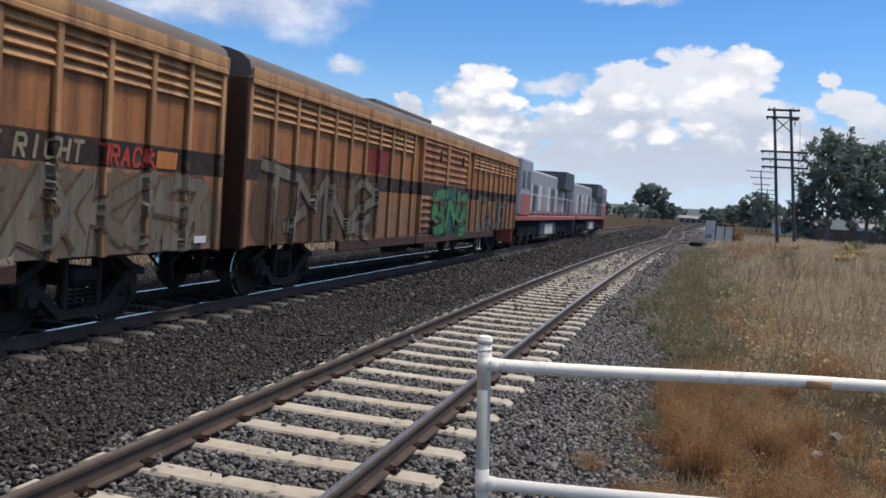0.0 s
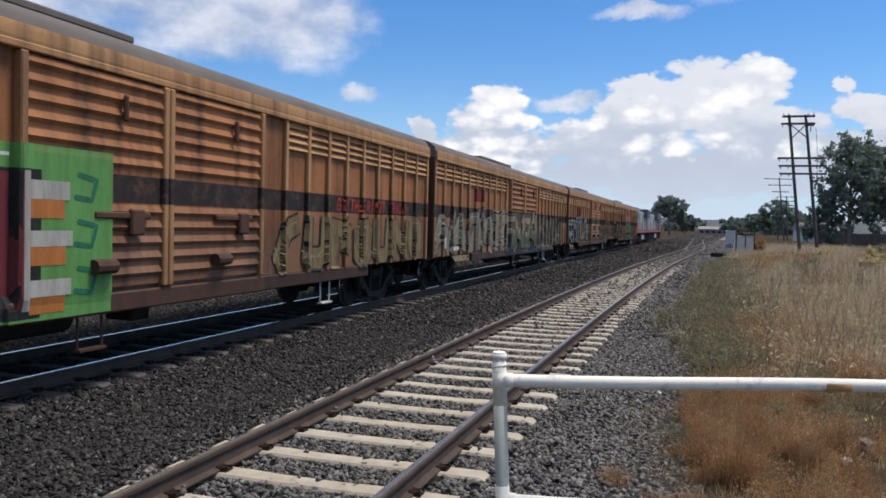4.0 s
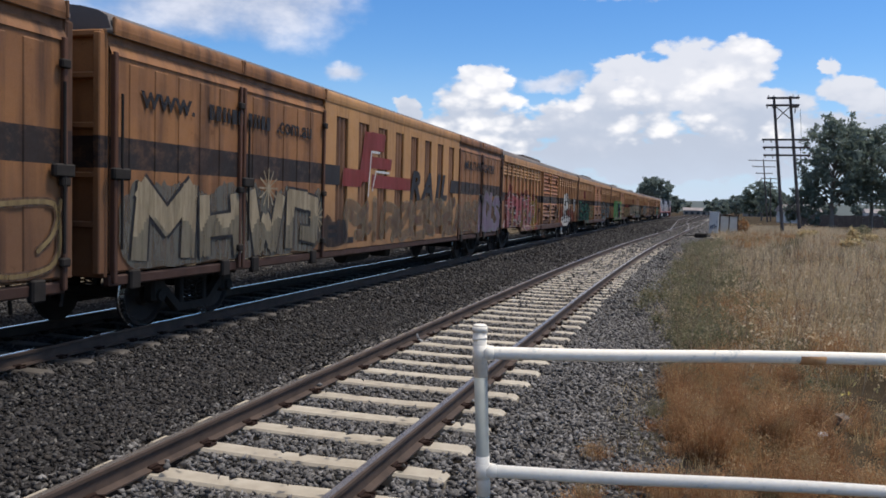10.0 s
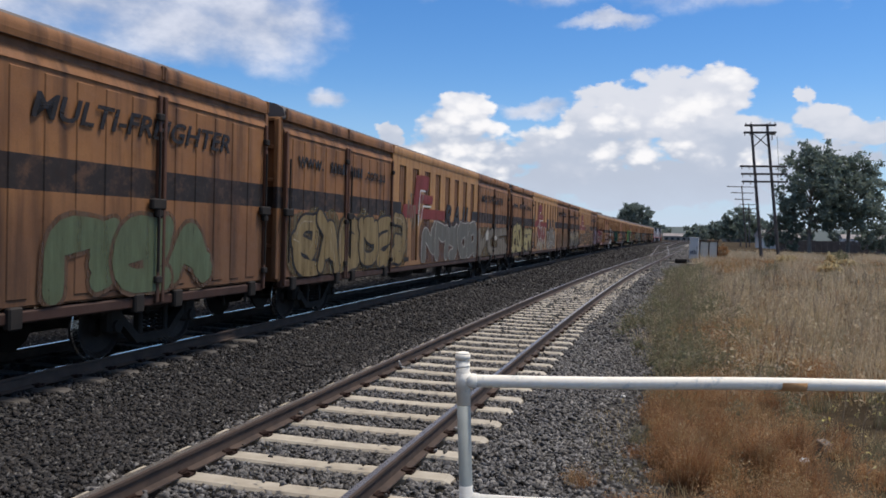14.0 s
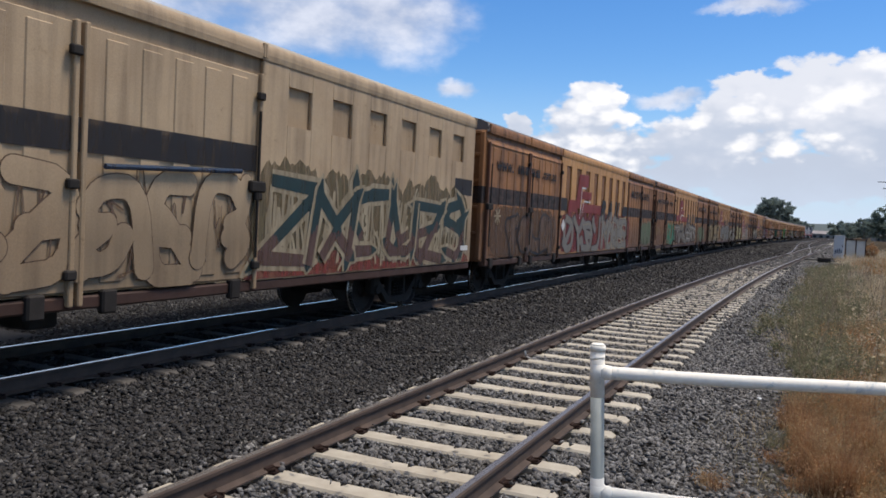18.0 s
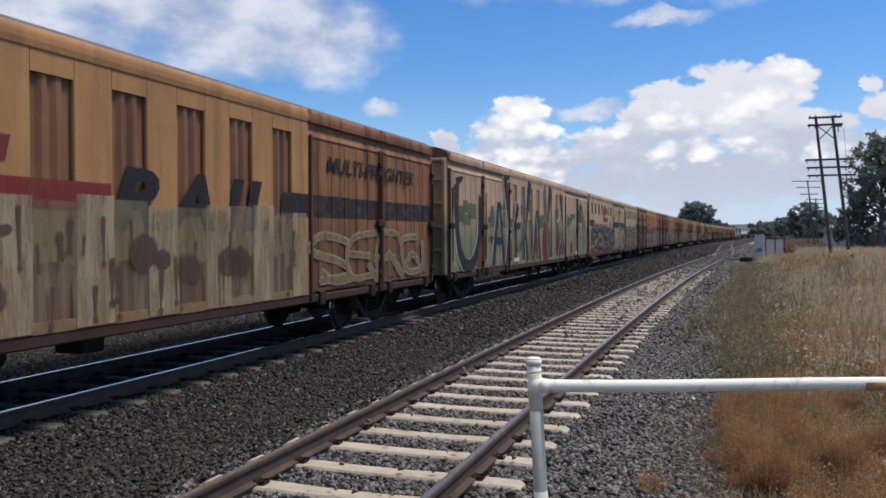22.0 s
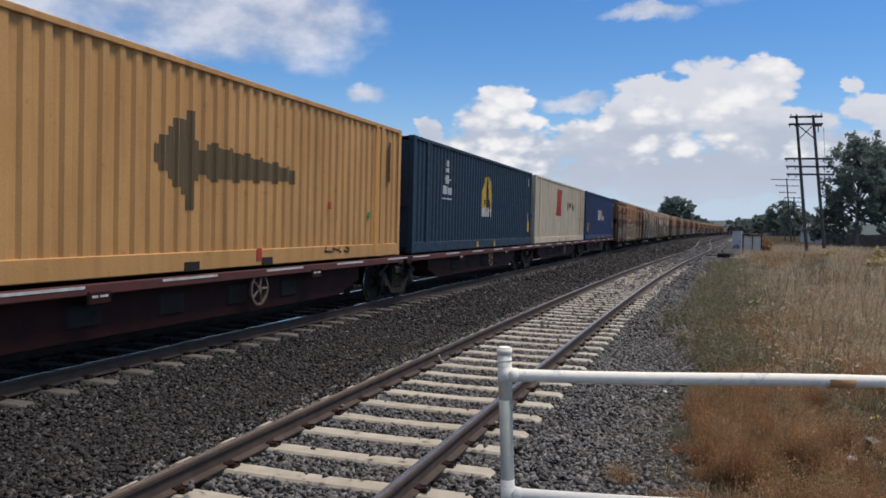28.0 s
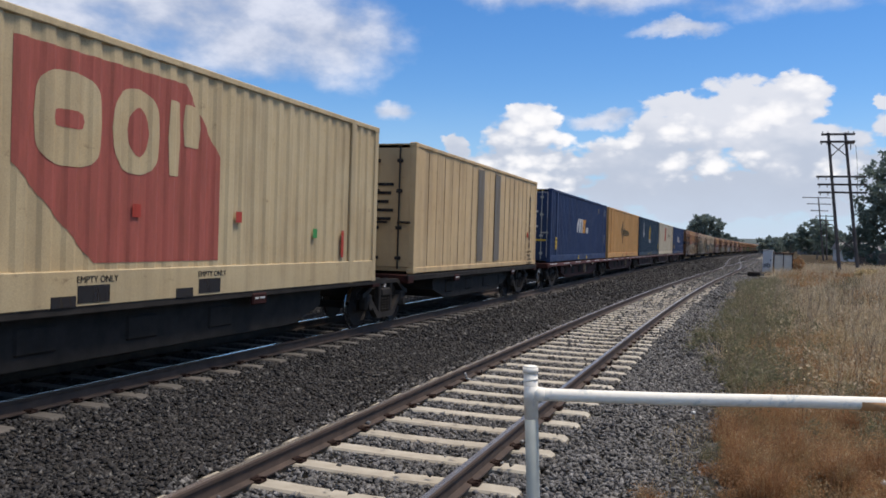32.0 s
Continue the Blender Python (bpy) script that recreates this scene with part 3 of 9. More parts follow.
def build_ground():
    ys = [-400, -120, -40, -12, -4] + steps(0, 180, 1.5, 22) + [260, 400, 700, 1200, 2500]
    xs = [-2500, -900, -300, -120, -50, -24, -16, -12, -9, -6, -4, -2, -1, 0, 1, 2, 3, 4, 6, 9, 14, 20, 35, 70, 160, 400, 1000, 2500]
    g = Shape()
    rows = []
    for y in ys:
        sh = bow(y, SIDE_K, SIDE_END) if y < 200 else bow(200, SIDE_K, SIDE_END)
        rows.append([(x + sh, y, ground_z(x + sh, min(y, 200))) for x in xs])
    g.sheet(rows)
    ob = part("ground", g, [land_material()], None)
    tagged(ob, "flat railway land of grey gravel and dry earth", "ground", "", "structure")


build_ground()


def rail_mesh(xf, side, ys, top):
    """Rail with foot, web and rounded head, swept along a line."""
    prof = [(-0.070, -0.172), (0.070, -0.172), (0.070, -0.160), (0.016, -0.142), (0.010, -0.050), (0.034, -0.040), (0.036, -0.012), (0.026, 0.0), (-0.026, 0.0), (-0.036, -0.012), (-0.034, -0.040), (-0.010, -0.050), (-0.016, -0.142), (-0.070, -0.160)]
    g = Shape()
    rows = []
    for y in ys:
        x = xf(y) + side
        rows.append([(x - px, y, pz) for px, pz in prof])
    g.sheet(rows, 0, True)
    n = len(prof)
    for i in range(len(g.f)):
        if i % n in (7,):
            g.k[i] = 1
    return g.mesh("rail", [M["rail_side"], top], False)


def sleeper_mesh(half, mat):
    """Concrete sleeper, waisted in the middle, with chamfered shoulders."""
    g = Shape()
    rows = []
    for x, w, h in ((-half, 0.105, -0.205), (-half + 0.05, 0.12, -0.178), (-half * 0.42, 0.118, -0.178), (-0.25, 0.112, -0.184), (0.25, 0.112, -0.184), (half * 0.42, 0.118, -0.178), (half - 0.05, 0.12, -0.178), (half, 0.105, -0.205)):
        rows.append([(x, -w - 0.03, -0.36), (x, -w, h - 0.02), (x, -w + 0.02, h), (x, w - 0.02, h), (x, w, h - 0.02), (x, w + 0.03, -0.36)])
    g.sheet(rows)
    g.add(rows[0], [(5, 4, 3, 2, 1, 0)]).add(rows[-1], [(0, 1, 2, 3, 4, 5)])
    return g.mesh("sleeper", [mat])


def clip_mesh():
    g = Shape()
    g.box(-0.05, 0.03, -0.055, 0.055, -0.18, -0.152, 0, 0.008)
    g.tube((-0.055, -0.05, -0.16), (0.03, -0.035, -0.142), 0.011, n=6)
    g.tube((-0.055, 0.05, -0.16), (0.03, 0.035, -0.142), 0.011, n=6)
    g.box(-0.075, -0.045, -0.06, 0.06, -0.19, -0.135, 0, 0.008)
    return g.mesh("clip", [M["clip"]])


def build_track(name, label, xf, kf, gauge, y0, y1, pitch, half, top, phase, clips_to):
    tr = tagged(new(name), label, "track", "", "structure")
    ys = steps(y0, y1, 1.2, 6)
    for s in (-gauge / 2, gauge / 2):
        part("rail", rail_mesh(xf, s, ys, top), None, tr, "steel rail with a worn shining top and rusty sides")
    sm = M["sleeper"] if half > 1.27 else M["sleeper_dark"]
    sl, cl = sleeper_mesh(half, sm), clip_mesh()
    rest = Shape()
    n, y = 0, y0 + phase
    while y < y1:
        a = kf(y)
        if n < 300 and y < 90:
            o = part("sleeper", sl, None, tr)
            o.matrix_basis = pose(xf(y), y, random.uniform(-0.006, 0.006) - 0.03 * min(max((y - 40) / 30, 0.0), 1.0), 0, 0, -math.degrees(a) + random.uniform(-0.5, 0.5))
            n += 1
            if 1.5 < y < clips_to:
                for s in (-gauge / 2, gauge / 2):
                    for d in (-1, 1):
                        c = part("rail_clip", cl, None, tr)
                        c.matrix_basis = pose(xf(y) + s + d * 0.095, y, 0, 0, 0, (180 if d < 0 else 0) - math.degrees(a))
        else:
            x = xf(y)
            rest.box(x - half, x + half, y - 0.12, y + 0.12, -0.3, -0.18)
        y += pitch
    if rest.v:
        o = part("far_sleepers", rest, [sm], tr)
        o["kind"] = "stuff"
    return tr


side_track = build_track("siding_track", "railway siding of rusty rails on pale concrete sleepers", siding_x, lambda s: lean(s, SIDE_K, SIDE_END), 1.67, -6.0, 240.0, 0.682, 1.30, M["rail_top"], 0.30, 24.0)
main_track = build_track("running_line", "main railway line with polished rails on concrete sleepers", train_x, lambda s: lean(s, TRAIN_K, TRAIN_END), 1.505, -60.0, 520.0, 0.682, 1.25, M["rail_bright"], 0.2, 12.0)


def build_branch():
    tr = tagged(new("crossover_track"), "crossover rails leading from the siding to the main line", "track", "", "structure")
    ys = steps(70.0, 400.0, 2.0, 8.0)
    for s in (-0.835, 0.835):
        part("rail", rail_mesh(branch_x, s, ys, M["rail_top"]), None, tr)
    g = Shape()
    y = 80.0
    while y < 395:
        x = branch_x(y)
        g.box(x - 1.3, x + 1.3, y - 0.12, y + 0.12, -0.3, -0.18)
        y += 0.682
    part("far_sleepers", g, [M["sleeper_dark"]], tr)["kind"] = "stuff"


build_branch()


# ---- ballast stones ----
def scatter_stones():
    base = np.array([(1, 0, 0), (-1, 0, 0), (0, 1, 0), (0, -1, 0), (0, 0, 1), (0, 0, -1)], float)
    tri = np.array([(0, 2, 4), (2, 1, 4), (1, 3, 4), (3, 0, 4), (2, 0, 5), (1, 2, 5), (3, 1, 5), (0, 3, 5)])
    P, R = [], []
    for y0, y1, dens, r0, r1 in ((2.0, 9, 820, 0.016, 0.034), (9, 16, 560, 0.018, 0.036), (16, 30, 180, 0.025, 0.05), (30, 75, 40, 0.035, 0.075), (75, 170, 9, 0.06, 0.13)):
        x0, x1 = (-13.5, 0.2) if y0 > 8 else (-10.5, 0.2)
        n = int((y1 - y0) * (x1 - x0) * dens)
        y = rng.uniform(y0, y1, n)
        x = rng.uniform(x0, x1, n)
        x = x + np.array([bow(v, SIDE_K, SIDE_END) for v in y])
        P.append(np.stack([x, y], 1))
        R.append(rng.uniform(r0, r1, n))
    P, R = np.concatenate(P), np.concatenate(R)
    sx = np.array([siding_x(v) for v in P[:, 1]])
    tx = np.array([train_x(v) for v in P[:, 1]])
    ds, dt = np.abs(P[:, 0] - sx), np.abs(P[:, 0] - tx)
    # stones lie in the cribs between sleepers and on the shoulders, and keep off the sleepers
    phs = ((P[:, 1] + 6.0 - 0.30 + 0.341) % 0.682) - 0.341
    pht = ((P[:, 1] + 60.0 - 0.2 + 0.341) % 0.682) - 0.341
    on_s, on_t = (ds < 1.33) & (np.abs(phs) < 0.125 + R * 0.4), (dt < 1.28) & (np.abs(pht) < 0.125 + R * 0.4)
    on_r = (np.abs(ds - 0.835) < 0.10) | (np.abs(dt - 0.7525) < 0.10)
    keep = ~(on_r | (on_s & (rng.random(len(P)) > np.clip((P[:, 1] - 34) / 60, 0.03, 0.4))) | (on_t & (rng.random(len(P)) > 0.04)))
    edge = P[:, 0] - sx
    keep &= ~((edge > 2.3) & (rng.random(len(P)) < (edge - 2.3) / 0.8))
    P, R, ds, dt, on_s = P[keep], R[keep], ds[keep], dt[keep], on_s[keep]
    n = len(P)
    mound = np.clip((2.1 - np.minimum(ds, dt)) / 0.7, 0, 1) * 0.06
    z = -0.268 + mound + R * 0.25 + rng.uniform(-0.01, 0.012, n) + np.where(on_s, 0.08, 0)
    # random turned octahedra with uneven corners
    q = rng.normal(size=(n, 4))
    q /= np.linalg.norm(q, axis=1)[:, None]
    w, a, b, c = q.T
    Rm = np.stack([1 - 2 * (b * b + c * c), 2 * (a * b - c * w), 2 * (a * c + b * w), 2 * (a * b + c * w), 1 - 2 * (a * a + c * c), 2 * (b * c - a * w), 2 * (a * c - b * w), 2 * (b * c + a * w), 1 - 2 * (a * a + b * b)], 1).reshape(n, 3, 3)
    V = base[None] * rng.uniform(0.6, 1.3, (n, 6, 1)) * np.array([1.35, 1.0, 0.72])
    V += rng.normal(0, 0.26, (n, 6, 3))
    V = np.einsum("nij,nkj->nki", Rm, V) * R[:, None, None]
    V[:, :, 2] *= 0.8
    V += np.stack([P[:, 0], P[:, 1], z], 1)[:, None, :]
    F = tri[None] + (np.arange(n) * 6)[:, None, None]
    # stones left of the siding take the brown, shade-darkened tones
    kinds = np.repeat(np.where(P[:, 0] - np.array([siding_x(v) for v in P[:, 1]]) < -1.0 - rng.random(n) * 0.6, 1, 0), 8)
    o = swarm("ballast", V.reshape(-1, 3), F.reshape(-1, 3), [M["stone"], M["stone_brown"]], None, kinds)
    tagged(o, "loose dark grey crushed rock ballast between the tracks", "gravel", "", "stuff")


scatter_stones()

# ---- the train: shared parts ----
# every vehicle's own space: y forward, x towards the siding, z up from the rail tops
_bogie = {}


def bogie_meshes():
    if _bogie:
        return _bogie
    g = Shape()     # wheel: tread, flange, dished disc, hub
    n = 24
    rows = []
    for x, r in ((-0.068, 0.20), (-0.068, 0.47), (-0.030, 0.475), (-0.022, 0.452), (0.060, 0.444), (0.064, 0.40), (0.022, 0.37), (0.012, 0.16), (0.075, 0.13), (0.075, 0.001)):
        rows.append([(x, r * math.cos(2 * math.pi * i / n), r * math.sin(2 * math.pi * i / n)) for i in range(n)])
    g.sheet(rows, 0, True)
    for i in range(len(g.f)):
        if i // n in (2, 3):
            g.k[i] = 1
    _bogie["wheel"] = g.mesh("wheel", [M["wheel"], M["tread"]], False)
    g = Shape()     # cast side frame: arched top, two windows, spring nest
    g.prism([(-1.20, 0.62), (-0.92, 0.70), (-0.60, 0.90), (0.60, 0.90), (0.92, 0.70), (1.20, 0.62), (1.20, 0.72), (0.95, 0.80), (0.66, 0.98), (-0.66, 0.98), (-0.95, 0.80), (-1.20, 0.72)][::-1], -0.07, 0.07)
    g.prism([(-0.92, 0.62), (-0.40, 0.17), (0.40, 0.17), (0.92, 0.62), (0.80, 0.66), (0.36, 0.29), (-0.36, 0.29), (-0.80, 0.66)], -0.06, 0.06)
    for s in (-1, 1):
        g.box(-0.06, 0.06, s * 0.30 - 0.05, s * 0.30 + 0.05, 0.25, 0.92, 0, 0.02)
        g.box(-0.09, 0.09, s * 0.9 - 0.15, s * 0.9 + 0.15, 0.36, 0.70, 0, 0.04)
        g.tube((0.05, s * 0.9, 0.46), (0.13, s * 0.9, 0.46), 0.10, 0.085, 12)
    g.box(-0.07, 0.08, -0.24, 0.24, 0.62, 0.80, 0, 0.03)
    _bogie["side_frame"] = g.mesh("side_frame", [M["black_iron"]])
    g = Shape()     # one coil spring
    rows = []
    for i in range(67):
        t = 2 * math.pi * i / 11
        c = Vector((0.052 * math.cos(t), 0.052 * math.sin(t), 0.29 + 0.34 * i / 66))
        out = Vector((math.cos(t), math.sin(t), 0))
        rows.append([tuple(c + (out * math.cos(q) + Vector((0, 0, 1)) * math.sin(q)) * 0.014) for q in (0, 1.57, 3.14, 4.71)])
    g.sheet(rows, 0, True)
    _bogie["spring"] = g.mesh("spring", [M["black_iron"]])
    g = Shape()
    g.box(-1.0, 1.0, -0.2, 0.2, 0.55, 0.80, 0, 0.04)
    g.tube((-0.75, -0.9, 0.46), (0.75, -0.9, 0.46), 0.08, n=8).tube((-0.75, 0.9, 0.46), (0.75, 0.9, 0.46), 0.08, n=8)
    _bogie["bolster"] = g.mesh("bolster", [M["black_iron"]])
    return _bogie


def bogie(parent, y):
    b = bogie_meshes()
    o = part("bogie", b["bolster"], None, parent, "dark cast-steel bogie")
    o.location = (0, y, 0)
    for s in (-1, 1):
        f = part("side_frame", b["side_frame"], None, o)
        f.location = (s * 0.98, 0, 0)
        if s < 0:
            f.rotation_euler = (0, 0, math.pi)
        for q in (-0.15, 0.0, 0.15):
            sp = part("spring", b["spring"], None, o)
            sp.location = (s * 0.99, q, 0)
        for d in (-0.9, 0.9):
            w = part("wheel", b["wheel"], None, o, "steel wheel with a bright tread")
            w.location = (s * 0.7525, d, 0.452)
            if s < 0:
                w.rotation_euler = (0, 0, math.pi)


def coupler(parent, y, d):
    g = Shape()
    g.box(-0.10, 0.10, y, y + d * 0.42, 0.80, 1.0, 0, 0.03)
    g.box(-0.16, 0.16, y + d * 0.36, y + d * 0.50, 0.74, 1.05, 0, 0.05)
    cp = part("coupler", g, [M["black_iron"]], parent, "black knuckle coupler")
    for a, b in (((0.35, y - d * 0.1, 0.85), (0.30, y + d * 0.36, 0.55)), ((0.75, y - d * 0.05, 0.9), (0.75, y + d * 0.02, 0.45))):
        g = Shape()
        g.tube(a, b, 0.024, n=6)
        part("hose", g, [M["black_iron"]], cp, "hanging brake hose")


# ---- painted letters: strokes laid over the side's own relief ----
# each letter is strokes on a grid 0-4 wide, 0-6 high: pairs of digits, strokes parted by blanks
STROKES = {"A": "002640 1232", "B": "000636453303 33424010 00", "C": "4536160501103041", "D": "0006264542200 0".replace(" ", ""), "E": "46060040 0333", "F": "460600 0333", "G": "453616050110304243 23", "H": "0006 4640 0343", "I": "2620", "J": "462501 0110", "K": "0006 460340", "L": "060040", "M": "0006234640", "N": "00064046", "O": "1636454130100105 16", "P": "000636454333 03", "R": "0006364543 3303 2340", "S": "45361605043342413010 01", "T": "0646 2620", "U": "060110304146", "V": "062046", "W": "0610233046", "X": "0640 0046", "Y": "062346 2320", "Z": "06460040", "Q": "1636454130100105 16 2240"}
STROKES["D"] = "000626454121 00"
STROKES["B"] = "00063645 4333 03 33424130 00"


def letter_lines(ch):
    out = []
    for word in STROKES.get(ch, STROKES["O"]).split():
        pts = [(int(word[i]), int(word[i + 1])) for i in range(0, len(word) - 1, 2)]
        if len(pts) > 1:
            out.append(pts)
    return out


FOOT = {}       # how low the side reaches, for each relief


def ribbon(g, line, width, relief, lift, k, ends=True):
    """A stroke of paint of that width (or from one width to another) along a line of (y, z), laid on the relief."""
    w0, w1 = width if isinstance(width, tuple) else (width, width)
    width = max(w0, w1)
    first = len(g.f)
    foot = FOOT.get(relief, lambda y: 0.0)
    pts = []
    for (a, b), (c, d) in zip(line, line[1:]):
        n = max(1, int(math.hypot(c - a, d - b) / 0.05))
        for i in range(n):
            pts.append((a + (c - a) * i / n, b + (d - b) * i / n))
    pts.append(line[-1])
    rows = []
    across = max(2, int(width / 0.05) + 1)
    rise = 0.0008 / len(pts)        # every stroke climbs a hair towards its end, so that its bends never share a plane
    for i, (y, z) in enumerate(pts):
        p, q = pts[max(i - 1, 0)], pts[min(i + 1, len(pts) - 1)]
        dy, dz = q[0] - p[0], q[1] - p[1]
        d = math.hypot(dy, dz) or 1.0
        ny, nz = -dz / d, dy / d
        r = []
        for j in range(across):
            o = (j / (across - 1) - 0.5) * (w0 + (w1 - w0) * i / max(1, len(pts) - 1))
            yy, zz = y + ny * o, z + nz * o
            zz = max(zz, foot(yy))
            r.append((relief(yy, zz) + lift + rise * i, yy, zz))
        rows.append(r)
    g.sheet(rows, 0 if callable(k) else k)
    if callable(k):
        for i in range(first, len(g.f)):
            c = g.v[g.f[i][0]]
            g.k[i] = k(c[1], c[2])
        k = g.k[-1]
    # round ends
    for y, z, up in ((*pts[0], lift - 0.0002), (*pts[-1], lift + 0.0010)) if ends else ():
        n = 14
        ring = [(y + math.cos(2 * math.pi * i / n) * width * 0.5, z + math.sin(2 * math.pi * i / n) * width * 0.5) for i in range(n)]
        ring = [(a, max(b, foot(a))) for a, b in ring]
        v = [(relief(a, b) + up, a, b) for a, b in ring] + [(relief(y, z) + up, y, z)]
        g.add(v, [(i, (i + 1) % n, n) for i in range(n)], k)


def curvy(line, rnd, wob):
    """Softens a stroke: corners cut, points moved a little."""
    pts = [(y + rnd.uniform(-wob, wob), z + rnd.uniform(-wob, wob)) for y, z in line]
    for _ in range(2):
        new_pts = [pts[0]]
        for (a, b), (c, d) in zip(pts, pts[1:]):
            new_pts += [(a * 0.75 + c * 0.25, b * 0.75 + d * 0.25), (a * 0.25 + c * 0.75, b * 0.25 + d * 0.75)]
        pts = new_pts + [pts[-1]]
    return pts


def cloud(parent, relief, y0, y1, z0, z1, mat, seed=0, rise=0.3, label="cloud of paint behind the letters", lift=0.002, name="graffiti"):
    """A field of sprayed paint with an uneven upper and lower edge."""
    g = Shape()
    n = max(6, int((y1 - y0) / 0.06))
    nz = max(3, int((z1 - z0) / 0.11))
    rows = [[] for _ in range(nz + 1)]
    for i in range(n + 1):
        u = i / n
        y = y0 + (y1 - y0) * u
        end = min(1.0, min(u, 1 - u) * (y1 - y0) / 0.35) ** 0.5
        hi = z1 + rise * (noise.noise((y * 1.5, seed, 0)) + 0.5 * noise.noise((y * 4.1, seed, 5)) + 0.35 * noise.noise((y * 12.0, seed, 8))) - (1 - end) * (z1 - z0) * 0.4
        lo = max(z0 + 0.12 * noise.noise((y * 2.2, seed, 9)) + (1 - end) * (z1 - z0) * 0.3, FOOT[relief](y))
        for j in range(nz + 1):
            z = lo + (hi - lo) * j / nz
            rows[j].append((relief(y, z) + lift, y, z))
    g.sheet(rows)
    return part(name, g, [MIST.get(mat.name, mat) if mat.name != "spray_bright" else mat], parent, label)


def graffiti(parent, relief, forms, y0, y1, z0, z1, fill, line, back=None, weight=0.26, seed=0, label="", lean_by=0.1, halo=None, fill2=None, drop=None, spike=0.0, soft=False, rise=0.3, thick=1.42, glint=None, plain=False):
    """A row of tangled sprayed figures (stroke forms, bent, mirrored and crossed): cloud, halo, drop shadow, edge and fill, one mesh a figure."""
    rnd = random.Random(seed * 31 + len(forms))
    n = len(forms)
    w = (y1 - y0) / n
    h = z1 - z0
    mats = [line, fill, fill2 or fill, halo or line, drop or line, glint or line]
    if back:
        cloud(parent, relief, y0 - 0.25, y1 + 0.25, z0 - 0.05, z1 - 0.02, back, seed, rise)
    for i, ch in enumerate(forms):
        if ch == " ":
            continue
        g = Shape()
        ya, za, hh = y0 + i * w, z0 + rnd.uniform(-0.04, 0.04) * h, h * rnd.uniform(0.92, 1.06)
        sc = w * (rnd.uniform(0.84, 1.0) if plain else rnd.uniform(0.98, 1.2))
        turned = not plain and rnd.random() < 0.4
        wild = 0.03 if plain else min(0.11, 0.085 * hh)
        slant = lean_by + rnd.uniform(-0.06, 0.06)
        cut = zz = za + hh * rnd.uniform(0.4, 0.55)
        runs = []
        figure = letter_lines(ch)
        if not plain and w > 0.6:
            p, q = rnd.choice((0, 1, 3)), rnd.choice((1, 2, 4))
            figure = figure + [[(p, q), (p + 1, q + rnd.choice((-1, 1))), (4, rnd.choice((0, 6)))]]
        for ln in figure:
            if turned:
                ln = [(4 - p, q) for p, q in ln]
            pts = [(ya + w * 0.5 + (p / 4 - 0.5) * (sc - weight) + (q / 6 - 0.5) * slant * hh, za + weight * 0.5 + (hh - weight) * q / 6) for p, q in ln]
            pts = [(a + rnd.uniform(-wild, wild), b + rnd.uniform(-wild, wild)) for a, b in pts]
            if soft:
                runs.append(curvy(pts, rnd, 0.02))
            else:
                for (a, b), (c, d) in zip(pts, pts[1:]):
                    m = math.hypot(c - a, d - b) or 1.0
                    e = weight * 0.36 / m
                    runs.append([(a - (c - a) * e, b - (d - b) * e), (c + (c - a) * e, d + (d - b) * e)])
        for j, ln in enumerate(runs):
            t = 0.0005 * (j % 6) + 0.0002 * (i % 2)
            over = 0.0085 * (i % 2)
            wa, wb = weight * rnd.uniform(0.85, 1.15), weight * rnd.uniform(0.85, 1.15)
            if spike and rnd.random() < spike:
                (a, b), (c, d) = ln[-2], ln[-1]
                m = math.hypot(c - a, d - b) or 1.0
                ext = rnd.uniform(0.15, 0.4)
                tip = (c + (c - a) / m * ext, max(d + (d - b) / m * ext, 0.8))
                ribbon(g, [(c, d), tip], (wb * thick, 0.05), relief, 0.0062 + over + t, 0, False)
                ribbon(g, [(c, d), (c + (tip[0] - c) * 0.7, d + (tip[1] - d) * 0.7)], (wb, 0.03), relief, 0.0112 + over + t, 1, False)
            if drop:
                ribbon(g, [(p + 0.10, q - 0.07) for p, q in ln], (wa * 1.25, wb * 1.25), relief, 0.0032 + over + t * 0.3, 4, soft)
            if halo:
                ribbon(g, ln, (wa * thick + 0.10, wb * thick + 0.10), relief, 0.0045 + over + t * 0.3, 3, soft)
            ribbon(g, ln, (wa * thick, wb * thick), relief, 0.0065 + over + t, 0, soft)
            ribbon(g, ln, (wa, wb), relief, 0.0115 + over + t, (lambda y, z: 2 if z < cut + 0.12 * math.sin(y * 9) else 1) if fill2 else 1, soft)
            if glint and rnd.random() < 0.7:
                ribbon(g, [(p - wa * 0.28, q + 0.03) for p, q in ln[: max(2, len(ln) // 2)]], 0.03, relief, 0.0160 + over + t, 5, False)
        part("graffiti_letter", g, mats, parent, label)


def tag_scrawl(parent, relief, y0, y1, z0, z1, colour, seed=0, width=0.035, label="scrawled spray-paint tag"):
    rnd = random.Random(seed)
    g = Shape()
    y = y0
    while y < y1:
        w = rnd.uniform(0.2, 0.4)
        pts = [(y + rnd.uniform(0, w), rnd.uniform(z0, z1)) for _ in range(rnd.randint(3, 5))]
        ribbon(g, curvy(pts, rnd, 0.02), width, relief, 0.009, 0)
        y += w * 0.9
    return part("graffiti", g, [colour], parent, label)


